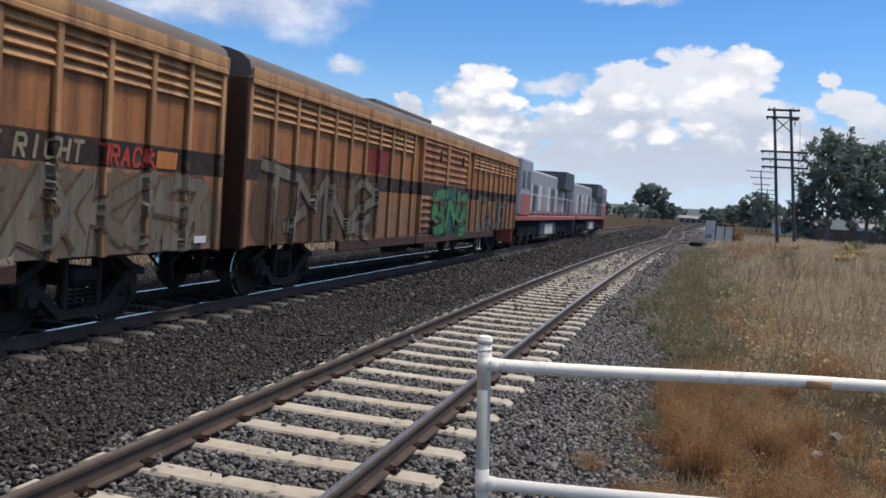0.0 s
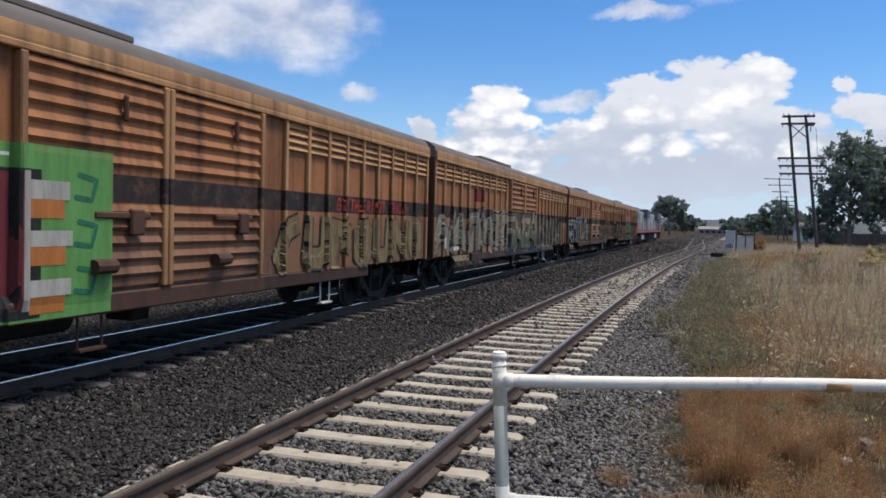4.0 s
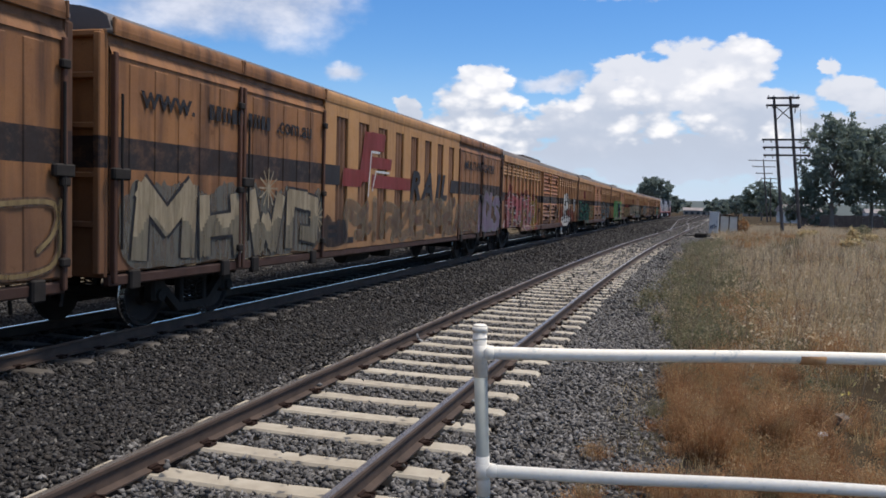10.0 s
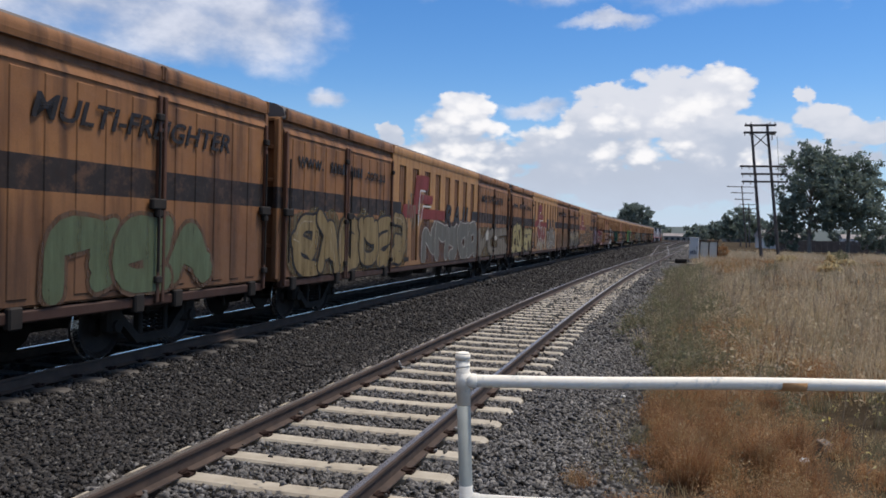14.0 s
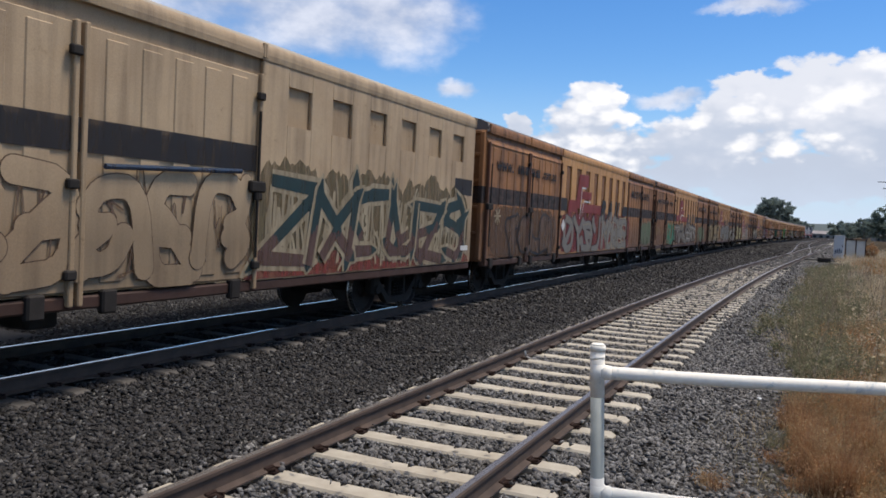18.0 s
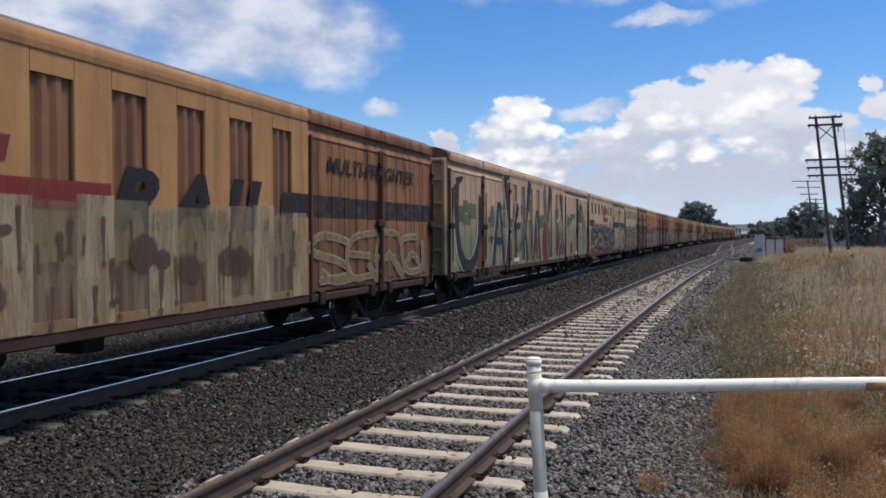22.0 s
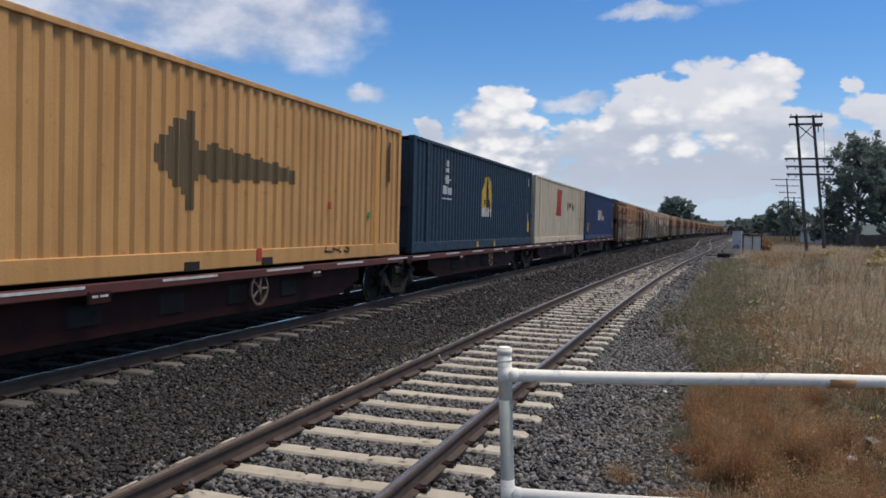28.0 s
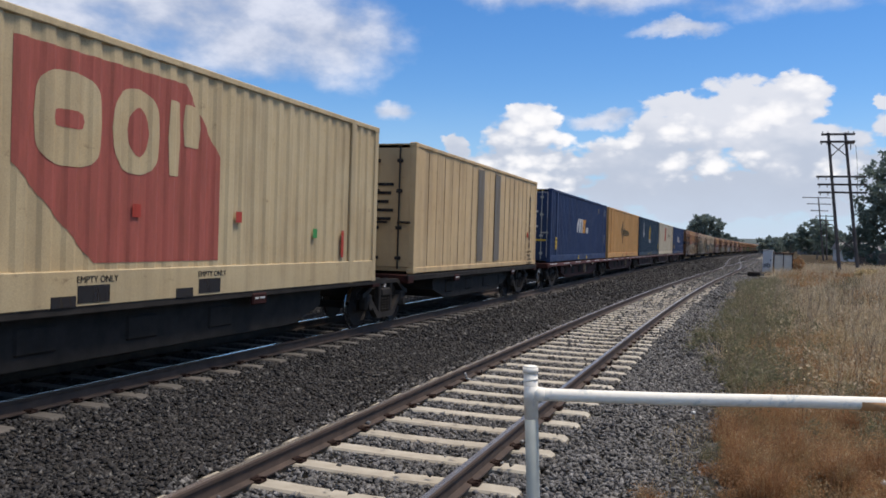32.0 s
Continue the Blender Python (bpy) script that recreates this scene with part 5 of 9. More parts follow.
def container(label, mat, dark, L, period=0.30, base_z=1.11, H=2.95, smooth_side=False, depth=0.038, skirt=0.28):
    """A shipping container as a thing of its own, keyed with the wagon under it."""
    c = thing("container", label, "shipping container", "containers on the train")
    hw, top = 1.25, base_z + H
    g = Shape()
    for s in (-1, 1):
        g.sheet(corrugated(-L / 2 + 0.16, L / 2 - 0.16, base_z + skirt, top - 0.08, s * (hw - 0.02), 0.012 if smooth_side else depth, period * (4 if smooth_side else 1), s))
    part("side_wall", g, [mat], c, "corrugated steel side walls" if not smooth_side else "flat insulated side walls")
    g = Shape()
    g.box(-hw + 0.03, hw - 0.03, -L / 2 + 0.06, L / 2 - 0.06, base_z + 0.05, base_z + 0.16)
    g.box(-hw + 0.01, hw - 0.01, -L / 2 + 0.03, L / 2 - 0.03, top - 0.05, top - 0.02)
    part("roof", g, [mat], c)
    for sx in (-1, 1):
        for sy in (-1, 1):
            g = Shape()
            g.box(sx * (hw - 0.14), sx * hw, sy * (L / 2 - 0.17), sy * L / 2, base_z, top, 0, 0.012)
            for z in (base_z - 0.004, top - 0.115):
                g.box(sx * (hw - 0.17), sx * (hw + 0.006), sy * (L / 2 - 0.19), sy * (L / 2 + 0.006), z, z + 0.12, 0, 0.015)
            part("corner_post", g, [mat], c)
    for s in (-1, 1):
        g = Shape()
        g.box(s * (hw - 0.08), s * hw, -L / 2 + 0.16, L / 2 - 0.16, base_z + 0.01, base_z + skirt, 0, 0.012)
        g.box(s * (hw - 0.08), s * (hw + 0.002), -L / 2 + 0.16, L / 2 - 0.16, top - 0.09, top, 0, 0.012)
        if s > 0 and skirt > 0.2:
            for y in (-1.05, 1.05):
                g.box(hw - 0.02, hw + 0.004, y - 0.18, y + 0.18, base_z + 0.015, base_z + 0.14, 1)
        part("side_rail", g, [mat, M["dark_mark"]], c)
    if L > 14 and not smooth_side:
        for sx, y in ((1, L / 2 - 1.15), (1, -L / 2 + 1.15), (-1, L / 2 - 1.15), (-1, -L / 2 + 1.15)):
            g = Shape()
            g.box(sx * (hw - 0.07), sx * (hw + 0.003), y - 0.10, y + 0.10, base_z, top, 0, 0.015)
            part("side_post", g, [mat], c)
    # leading end: plain corrugated; trailing end: doors with lock rods
    g = Shape()
    g.box(-hw + 0.1, hw - 0.1, L / 2 - 0.07, L / 2 - 0.03, base_z + 0.1, top - 0.08)
    for i in range(8):
        x = -1.0 + i * 0.286
        g.box(x - 0.07, x + 0.07, L / 2 - 0.04, L / 2 - 0.01, base_z + 0.2, top - 0.15, 0, 0.02)
    part("end_wall", g, [mat], c)
    for s in (-1, 1):
        g = Shape()
        g.box(s * 0.015, s * (hw - 0.13), -L / 2 + 0.02, -L / 2 + 0.07, base_z + 0.14, top - 0.12, 0, 0.01)
        d = part("door", g, [mat], c, "end door with lock rods")
        for xx in (0.28, 0.85):
            g = Shape()
            g.tube((s * xx, -L / 2 - 0.01, base_z + 0.1), (s * xx, -L / 2 - 0.01, top - 0.08), 0.02, n=6)
            for z in (base_z + 0.35, base_z + 1.05, base_z + 1.9, base_z + 2.6):
                g.box(s * xx - 0.07, s * xx + 0.07, -L / 2 - 0.03, -L / 2 + 0.025, z - 0.04, z + 0.04, 0, 0.01)
            g.box(s * xx - 0.03, s * xx + 0.3, -L / 2 - 0.04, -L / 2 - 0.01, base_z + 1.15, base_z + 1.2, 0, 0.01)
            part("lock_rod", g, [dark], d, "steel lock rod")
    return c


def flat_wagon(label, L, mat, front="own", rear="own", joint=0.14):
    """front, rear: own bogie, or a joint whose one bogie the wagon ahead carries."""
    w = thing("flat_wagon", label, "freight wagon", "freight train")
    g = Shape()
    g.box(-0.35, 0.35, -L / 2, L / 2, 0.80, 1.06, 0, 0.02)
    a, b = L / 2 - (3.6 if front == "own" else 2.2), -L / 2 + (3.6 if rear == "own" else 2.2)
    g.prism([(b, 0.62), (b + 1.0, 0.36), (a - 1.0, 0.36), (a, 0.62), (a, 0.95), (b, 0.95)][::-1], -1.02, 1.02)
    part("centre_sill", g, [mat], w, "deep dark steel sill")
    for s in (-1, 1):
        g = Shape()
        g.box(s * 1.15, s * 1.24, -L / 2, L / 2, 0.92, 1.06, 0, 0.015)
        part("side_sill", g, [M["red_edge"] if mat == M["red_steel"] else mat], w, "dark steel side sill")
    g = Shape()
    y = -L / 2 + 0.4
    while y < L / 2 - 0.3:
        g.box(1.238, 1.246, y, y + 1.3, 1.005, 1.04)
        y += 2.75
    part("reflective_strip", g, [M["white_mark"] if mat == M["red_steel"] else mat], w, "reflective strips")
    for d in (-1, 1):
        g = Shape()
        g.box(-1.24, 1.24, d * (L / 2 - 0.35), d * L / 2, 0.86, 1.06, 0, 0.02)
        part("end_beam", g, [M["red_steel"]], w, "dark red end beam")
        how = front if d > 0 else rear
        if how == "own":
            coupler(w, d * (L / 2 - 0.05), d)
            bogie(w, d * (L / 2 - 1.75))
        elif d < 0:
            bogie(w, -L / 2 - joint)
            g = Shape()
            g.box(-0.3, 0.3, -L / 2 - joint * 2, -L / 2 + 0.1, 0.82, 1.0, 0, 0.03)
            part("joint_arm", g, [mat], w, "steel arm over the shared bogie")
    for y in (-2.9, 2.9):
        g = Shape()
        g.box(1.20, 1.26, y - 0.2, y + 0.2, 0.80, 0.98, 0, 0.02)
        part("sign_plate", g, [M["red_steel"]], w, "small red plate with white writing")
        bars(w, y - 0.14, 0.89, [0.1, 0.14], 0.03, 0.03, 1.26, M["white_mark"])
    if mat == M["red_steel"]:
        g = Shape()
        c = (1.20, L / 2 - 6.7, 0.73)
        g.ring(c, 0, 0.235, 0.275, 0.04, 20)
        g.ring(c, 0, 0.0, 0.06, 0.05, 10)
        for i in range(5):
            t = 2 * math.pi * i / 5
            g.tube(c, (c[0], c[1] + 0.24 * math.cos(t), c[2] + 0.24 * math.sin(t)), 0.022, n=6)
        part("hand_wheel", g, [M["brake_wheel"]], w, "cream spoked hand-brake wheel")
    for i in range(4):
        y = -3.2 + i * 1.7
        g = Shape()
        g.box(0.80, 1.05, y, y + 0.6, 0.50, 0.82, 0, 0.03)
        part("brake_gear", g, [M["black_iron"]], w)
    return w


def locomotive(label, body, L=20.6, cab_back=True):
    w = thing("locomotive", label, "locomotive", "freight train")
    d = -1 if cab_back else 1
    g = Shape()
    g.box(-1.42, 1.42, -L / 2, L / 2, 1.30, 1.52, 0, 0.03)
    part("frame", g, [M["loco_red"]], w, "red frame sill")
    g = Shape()
    cy0, cy1 = d * (L / 2 - 0.5), d * (L / 2 - 3.4)
    g.box(-1.42, 1.42, cy0, cy1, 1.52, 4.10, 0, 0.10)
    g.box(-1.0, 1.0, d * (L / 2 - 0.05), cy0, 1.52, 2.75, 0, 0.12)
    cab = part("cab", g, [body], w, "cab with dark windows")
    m = min(cy0, cy1)
    for x0, x1, a, b, z0, z1 in ((1.40, 1.432, m + 0.35, m + 1.15, 2.75, 3.55), (1.40, 1.432, m + 1.5, m + 2.4, 2.75, 3.55), (0.15, 1.15, cy0 - 0.01 * d, cy0 + d * 0.03, 2.95, 3.65), (-1.15, -0.15, cy0 - 0.01 * d, cy0 + d * 0.03, 2.95, 3.65)):
        g = Shape()
        g.box(x0, x1, a, b, z0, z1)
        part("window", g, [M["glass_dark"]], cab, "dark cab window")
    g = Shape()
    g.box(1.40, 1.436, min(cy0, cy1) + 0.3, max(cy0, cy1) - 0.3, 1.56, 2.5, 0, 0.01)
    part("cab_panel", g, [M["loco_red"]], cab, "red panel under the cab windows")
    g = Shape()
    y0, y1 = sorted((cy1, -d * (L / 2 - 1.0)))
    g.box(-0.92, 0.92, y0, y1, 1.52, 3.85, 0, 0.12)
    part("hood", g, [body], w, "long engine hood in white, grey and red panels")
    for i in range(11):
        yy = y0 + 0.8 + i * (y1 - y0 - 1.6) / 10
        g = Shape()
        g.box(0.90, 0.955, yy - 0.55, yy + 0.55, 1.75, 3.1, 0, 0.02)
        part("hood_door", g, [(body, M["loco_pale"], M["loco_dark"], M["loco_pale"])[i % 4]], w)
    g = Shape()
    g.prism([(y1 - 5.0, 3.15), (y1 - 0.6, 3.15), (y1 - 0.9, 4.2), (y1 - 4.7, 4.2)][::-1], -1.38, 1.38)
    part("radiator_wing", g, [M["loco_dark"]], w, "dark flared radiator housing")
    g = Shape()
    g.tube((1.38, y0, 2.55), (1.38, y1, 2.55), 0.022, n=6)
    yy = y0
    while yy < y1:
        g.tube((1.38, yy, 1.5), (1.38, yy, 2.55), 0.02, n=6)
        yy += 1.6
    part("handrail", g, [M["white_mark"]], w, "white handrail along the walkway")
    g = Shape()
    g.box(-1.25, 1.25, -2.7, 2.7, 0.42, 1.2, 0, 0.1)
    part("fuel_tank", g, [M["loco_dark"]], w, "dark fuel tank")
    g = Shape()
    g.box(1.25, 1.27, -1.4, 1.3, 0.55, 1.1)
    part("tank_panel", g, [M["concrete"]], w, "pale panel on the fuel tank")
    b = bogie_meshes()
    for s in (-1, 1):
        g = Shape()
        c = s * (L / 2 - 4.6)
        for e in (-1, 1):
            g.box(e * 0.9, e * 1.12, c - 2.4, c + 2.4, 0.55, 0.95, 0, 0.05)
            for q in (-1.8, 0, 1.8):
                g.box(e * 0.95, e * 1.16, c + q - 0.22, c + q + 0.22, 0.30, 0.8, 0, 0.05)
        bg = part("bogie", g, [M["black_iron"]], w, "three-axle bogie")
        for q in (-1.8, 0, 1.8):
            for e in (-1, 1):
                wh = part("wheel", b["wheel"], None, bg)
                wh.location = (e * 0.7525, c + q, 0.452)
                if e < 0:
                    wh.rotation_euler = (0, 0, math.pi)
        coupler(w, s * (L / 2 - 0.05), s)
        g = Shape()
        g.box(-1.3, 1.3, s * (L / 2 - 0.08), s * (L / 2 + 0.03), 0.35, 1.3, 0, 0.05)
        part("pilot", g, [M["loco_red"] if s * d > 0 else M["loco_dark"]], w, "end plate with steps")
    return w


M["logo_red"] = paint("dark_red_paint", (0.20, 0.028, 0.024), 0.3)
M["brake_wheel"] = surface("faded_cream_iron", (0.075, 0.055, 0.038), (0.14, 0.105, 0.07), 8, 0.85, 0, 0.2)
M["loco_pale"] = surface("loco_pale", (0.40, 0.39, 0.37), (0.52, 0.51, 0.49), 1, 0.5, 0, 0.1)
M["loco_red"] = surface("loco_red", (0.26, 0.055, 0.045), (0.36, 0.09, 0.07), 1, 0.5, 0, 0.1)
M["loco_dark"] = surface("loco_dark", (0.03, 0.035, 0.045), (0.06, 0.07, 0.085), 1, 0.6, 0, 0.1)
M["loco_body"] = wagon_paint("loco_body", (0.30, 0.32, 0.35), (0.22, 0.20, 0.20), (0.36, 0.35, 0.35), None, 3, 0.3, 1.7)


def van_set(i, tone=1.0, grey=0.5):
    """Paint of one louvre van: orange brown above, greyer below, black band."""
    t = tuple(v * tone for v in (0.405, 0.160, 0.055))
    l = tuple(a * (1 - grey) + b * grey for a, b in zip((0.185, 0.080, 0.037), (0.26, 0.215, 0.160)))
    body = wagon_paint("van_paint", t, l, tuple(v * tone for v in (0.21, 0.068, 0.021)), (2.05, 2.39), i, 0.6, 1.95)
    u = tuple(v * tone for v in (0.53, 0.285, 0.120))
    return body, wagon_paint("van_rib_paint", u, tuple(v * 0.6 for v in u), (0.30, 0.12, 0.045), (2.05, 2.39), i + 3, 0.5, 1.7)


END = wagon_paint("van_end_paint", (0.13, 0.055, 0.028), (0.07, 0.035, 0.022), (0.09, 0.035, 0.018), None, 9, 0.5)
SILL = wagon_paint("van_sill_rust", (0.085, 0.033, 0.018), (0.055, 0.026, 0.017), (0.045, 0.020, 0.012), None, 19, 0.55)

# colours of spray paint
SPRAY = (
    ("silver", (0.17, 0.142, 0.105), 0.5), ("umber", (0.13, 0.088, 0.04), 0.35), ("chalk", (0.46, 0.43, 0.37), 0.04), ("chrome", (0.175, 0.158, 0.132), 0.12), ("black", (0.014, 0.013, 0.013), 0.2), ("white", (0.38, 0.36, 0.32), 0.4), ("green", (0.05, 0.20, 0.07), 0.4),
    ("lime", (0.13, 0.33, 0.085), 0.3), ("teal", (0.02, 0.13, 0.10), 0.4), ("deep", (0.014, 0.035, 0.035), 0.25), ("pink", (0.32, 0.085, 0.09), 0.35), ("maroon", (0.17, 0.03, 0.035), 0.3),
    ("gold", (0.3, 0.19, 0.05), 0.4), ("olive", (0.12, 0.095, 0.05), 0.6), ("blue", (0.022, 0.042, 0.075), 0.35), ("sky", (0.15, 0.165, 0.155), 0.45), ("violet", (0.16, 0.115, 0.165), 0.45),
    ("orange", (0.50, 0.17, 0.04), 0.25), ("cream", (0.42, 0.34, 0.23), 0.5), ("mud", (0.11, 0.065, 0.04), 0.6), ("leafgreen", (0.105, 0.135, 0.072), 0.4), ("aqua", (0.15, 0.27, 0.29), 0.3), ("bright", (0.46, 0.43, 0.37), 0.35), ("jade", (0.022, 0.16, 0.085), 0.35), ("night", (0.013, 0.013, 0.015), 0.25), ("mauve", (0.095, 0.052, 0.042), 0.5), ("greygreen", (0.165, 0.14, 0.095), 0.5), ("ochre", (0.24, 0.17, 0.075), 0.5), ("bone", (0.34, 0.27, 0.17), 0.5), ("lilac", (0.24, 0.1, 0.1), 0.45), ("lemon", (0.36, 0.29, 0.12), 0.35), ("tan", (0.37, 0.255, 0.145), 0.3), ("putty", (0.25, 0.215, 0.15), 0.4), ("slate", (0.12, 0.115, 0.095), 0.35), ("brickred", (0.2, 0.04, 0.03), 0.45))
SP = {k: paint("spray_" + k, c, w) for k, c, w in SPRAY}
# the same colours misted on thinly, for the fields behind the letters
MIST = {"spray_" + k: paint("mist_" + k, c, min(0.85, w + 0.15), 0.7, 0.86) for k, c, w in SPRAY}


TRAIN = []      # (vehicle, distance of its middle along the line at the start)
SCALE_U = 1.065


def couple(ob, front, rear):
    TRAIN.append((ob, (front + rear) / 2 * SCALE_U))


def build_vans():
    s = SP
    # front to rear; each span is (front, rear) along the train; places on a side count from its rear end
    w, r, L = louvre_van("orange-brown louvred van with silver graffiti and a green piece", van_set(1, 0.92, 0.35), END)
    e = -L / 2
    graffiti(w, r, "TMNS", e + 0.5, e + 5.9, 1.02, 2.3, s["silver"], s["black"], s["mud"], 0.20, 1, "faded silver letters")
    graffiti(w, r, "ENS", e + 10.3, e + 14.2, 1.0, 2.3, s["green"], s["black"], s["teal"], 0.28, 2, "green letters with black edges", soft=True)
    graffiti(w, r, "OVK", e + 16, e + 20.5, 1.0, 2.2, s["silver"], s["deep"], None, 0.2, 3)
    patch(w, r, e + 5.2, e + 6.7, 2.45, 3.0, M["logo_red"], "painted_panel", "faded maroon square")
    couple(w, 32.08, 10.95)

    w, r, L = louvre_van("louvred van in weathered orange with a black band", van_set(2, 1.0, 0.55), END)
    e = -L / 2
    g = Shape()
    for i, ch in enumerate("THE RIGHT TRACK"):
        if ch != " ":
            for ln in letter_lines(ch):
                ribbon(g, [(e + 17.62 + i * 0.215 + p / 4 * 0.13 + q * 0.006, 2.10 + q / 6 * 0.22) for p, q in ln], 0.048, r, 0.008, 0 if i < 10 else 1)
    part("lettering", g, [s["bone"], M["red_mark"]], w, "small worn words THE RIGHT TRACK on the band")
    patch(w, r, e + 20.9, e + 21.35, 2.1, 2.33, s["orange"], "painted_panel", "tan arrow on the band", 0.1)
    bars(w, e + 21.8, 1.08, [0.3], 0.1, 0, 1.485, M["white_mark"], label="white code plate")
    graffiti(w, r, "SHKAKS", L / 2 - 8.0, L / 2 - 0.3, 1.0, 2.02, s["silver"], s["mud"], s["silver"], 0.20, 4, "scrubbed pale grey letters")
    cloud(w, r, e + 2.8, e + 8.9, 0.8, 2.35, s["mud"], 5, 0.35)
    graffiti(w, r, "PLAY", e + 3.9, e + 7.9, 1.12, 2.42, s["sky"], s["bright"], None, 0.24, 5, "grey-blue letters with pale edges", 0.0, spike=0.5, soft=True, thick=1.38, fill2=s["silver"])
    graffiti(w, r, "JEOT", e + 0.2, e + 3.8, 1.0, 2.25, s["sky"], s["bright"], s["deep"], 0.20, 55, "blue-grey letters with pale edges", 0.05, spike=0.5)
    tag_scrawl(w, r, e + 7.9, e + 8.5, 1.3, 1.9, s["white"], 3, 0.03)
    patch(w, r, e + 3.0, e + 4.3, 2.45, 2.95, M["logo_red"], "painted_panel", "faded maroon square")
    couple(w, 10.36, -10.86)

    w, r, L = louvre_van("dirty orange louvred van with grey graffiti along its side", van_set(3, 0.97, 0.6), END)
    e = -L / 2
    cloud(w, r, e + 14.4, e + 20.9, 0.8, 2.2, s["greygreen"], 6, 0.25)
    graffiti(w, r, "SVAA", e + 15.4, e + 20.7, 0.86, 2.25, s["silver"], s["black"], None, 0.36, 6, "angular grey letters with black edges", 0.15, spike=0.6, thick=1.35, glint=s["bright"], plain=True)
    tag_scrawl(w, r, e + 21.0, e + 22.0, 1.2, 1.9, s["mud"], 61, 0.03)
    cloud(w, r, e + 8.2, e + 15.9, 0.78, 1.45, s["blue"], 7, 0.3, "blue painted foot of the piece")
    graffiti(w, r, "ENEAN", e + 8.5, e + 15.2, 1.0, 2.25, s["bone"], s["black"], s["olive"], 0.24, 7, "cream and green letters with black edges", 0.1, halo=s["greygreen"], fill2=s["leafgreen"], spike=0.4)
    graffiti(w, r, "NACM", e + 0.3, e + 6.4, 0.98, 2.40, s["putty"], s["night"], None, 0.40, 8, "large grey letters with thin black edges", 0.15, soft=True, thick=1.22, glint=s["bright"])
    graffiti(w, r, "ZO", e + 6.5, e + 8.6, 1.15, 2.3, s["bone"], s["black"], None, 0.26, 88, "cream letters with black edges", 0.1, halo=s["bright"])
    patch(w, r, e + 4.1, e + 5.3, 2.6, 3.02, M["logo_red"], "painted_panel", "faded maroon square")
    bars(w, e + 1.7, 1.12, [0.55], 0.11, 0, 1.52, M["white_mark"], label="white code plate")
    bars(w, e + 0.85, 1.2, [0.16], 0.3, 0, 1.52, M["white_mark"], label="white paper notice")
    couple(w, -11.58, -32.7)

    w, r, L = louvre_van("louvred van with a black band and a bright green piece", van_set(4, 1.0, 0.3), END)
    e = -L / 2
    graffiti(w, r, "JUPOUNO", e + 14.4, e + 22.2, 0.98, 2.02, s["ochre"], s["black"], None, 0.36, 9, "olive block letters with black edges", 0.0, thick=1.25, glint=s["bone"], plain=True)
    g = Shape()
    for i, ch in enumerate("BY THE RIGHT TRACK"):
        if ch != " ":
            for ln in letter_lines(ch):
                ribbon(g, [(e + 17.0 + i * 0.215 + p / 4 * 0.13 + q * 0.006, 2.10 + q / 6 * 0.22) for p, q in ln], 0.045, r, 0.008, 0)
    part("lettering", g, [M["red_mark"]], w, "small worn red words on the black band")
    patch(w, r, e + 3.3, e + 10.45, 0.77, 2.62, s["lime"], "painted_panel", "bright green painted ground", 0.0, 0.004)
    patch(w, r, e + 3.5, e + 9.35, 0.8, 2.36, s["night"], "painted_panel", "black field behind the letters", 0.0, 0.0065)
    for a, b, z0, z1, m, sl in ((4.0, 4.5, 0.9, 2.25, "aqua", 0), (4.9, 5.55, 0.85, 2.3, "maroon", 0.05), (5.5, 5.9, 0.85, 2.3, "bright", 0.05), (3.7, 4.0, 0.9, 2.25, "bright", 0), (6.45, 7.15, 1.5, 1.62, "bright", 0), (6.4, 7.1, 1.34, 1.5, "orange", 0), (6.6, 7.0, 1.15, 1.34, "maroon", 0), (6.2, 6.55, 0.9, 1.2, "aqua", 0),
                           (6.95, 7.5, 0.86, 2.25, "aqua", 0.03), (7.5, 8.1, 1.25, 1.62, "aqua", 0), (8.05, 8.6, 0.88, 2.3, "aqua", 0.02), (7.42, 7.5, 0.9, 2.2, "bright", 0.03), (8.55, 8.68, 0.88, 2.32, "bright", 0.03), (6.88, 6.96, 0.86, 2.2, "bright", 0.03), (8.72, 9.1, 0.9, 2.32, "maroon", 0.02), (9.1, 9.2, 0.88, 2.34, "bright", 0),
                           (9.2, 9.75, 2.05, 2.25, "bright", 0), (9.2, 9.68, 1.85, 2.05, "orange", 0), (9.2, 9.8, 1.55, 1.72, "bright", 0), (9.2, 9.7, 1.35, 1.55, "orange", 0), (9.2, 9.78, 1.02, 1.2, "bright", 0), (9.2, 9.7, 0.84, 1.02, "orange", 0)):
        patch(w, r, e + a, e + b, z0, z1, s[m], "graffiti_letter", "block of a maroon, white and pale blue piece", sl, 0.0095 + (0.002 if m == "bright" else 0.0))
    g = Shape()
    for k in range(3):
        ribbon(g, [(e + 9.85, 1.05 + k * 0.52), (e + 10.1, 1.02 + k * 0.52), (e + 10.18, 1.25 + k * 0.52), (e + 9.9, 1.3 + k * 0.52)], 0.06, r, 0.008, 0)
    part("graffiti", g, [s["jade"]], w, "dark green drawn lines")
    for k in range(3):
        bars(w, e + 5.0 + k * 1.7, 2.47, [0.5], 0.035, 0, 1.555, M["white_mark"], label="thin white strokes")
    couple(w, -33.3, -54.3)

    w, r, L = louvre_van("louvred van in faded orange with dark letters edged in green", van_set(5, 1.05, 0.3), END)
    e = -L / 2
    graffiti(w, r, "CHIKO", e + 0.6, e + 6.2, 0.95, 2.2, s["night"], s["jade"], s["deep"], 0.30, 11, "dark letters with bright green edges", 0.12, spike=0.4, thick=1.5, rise=0.15)
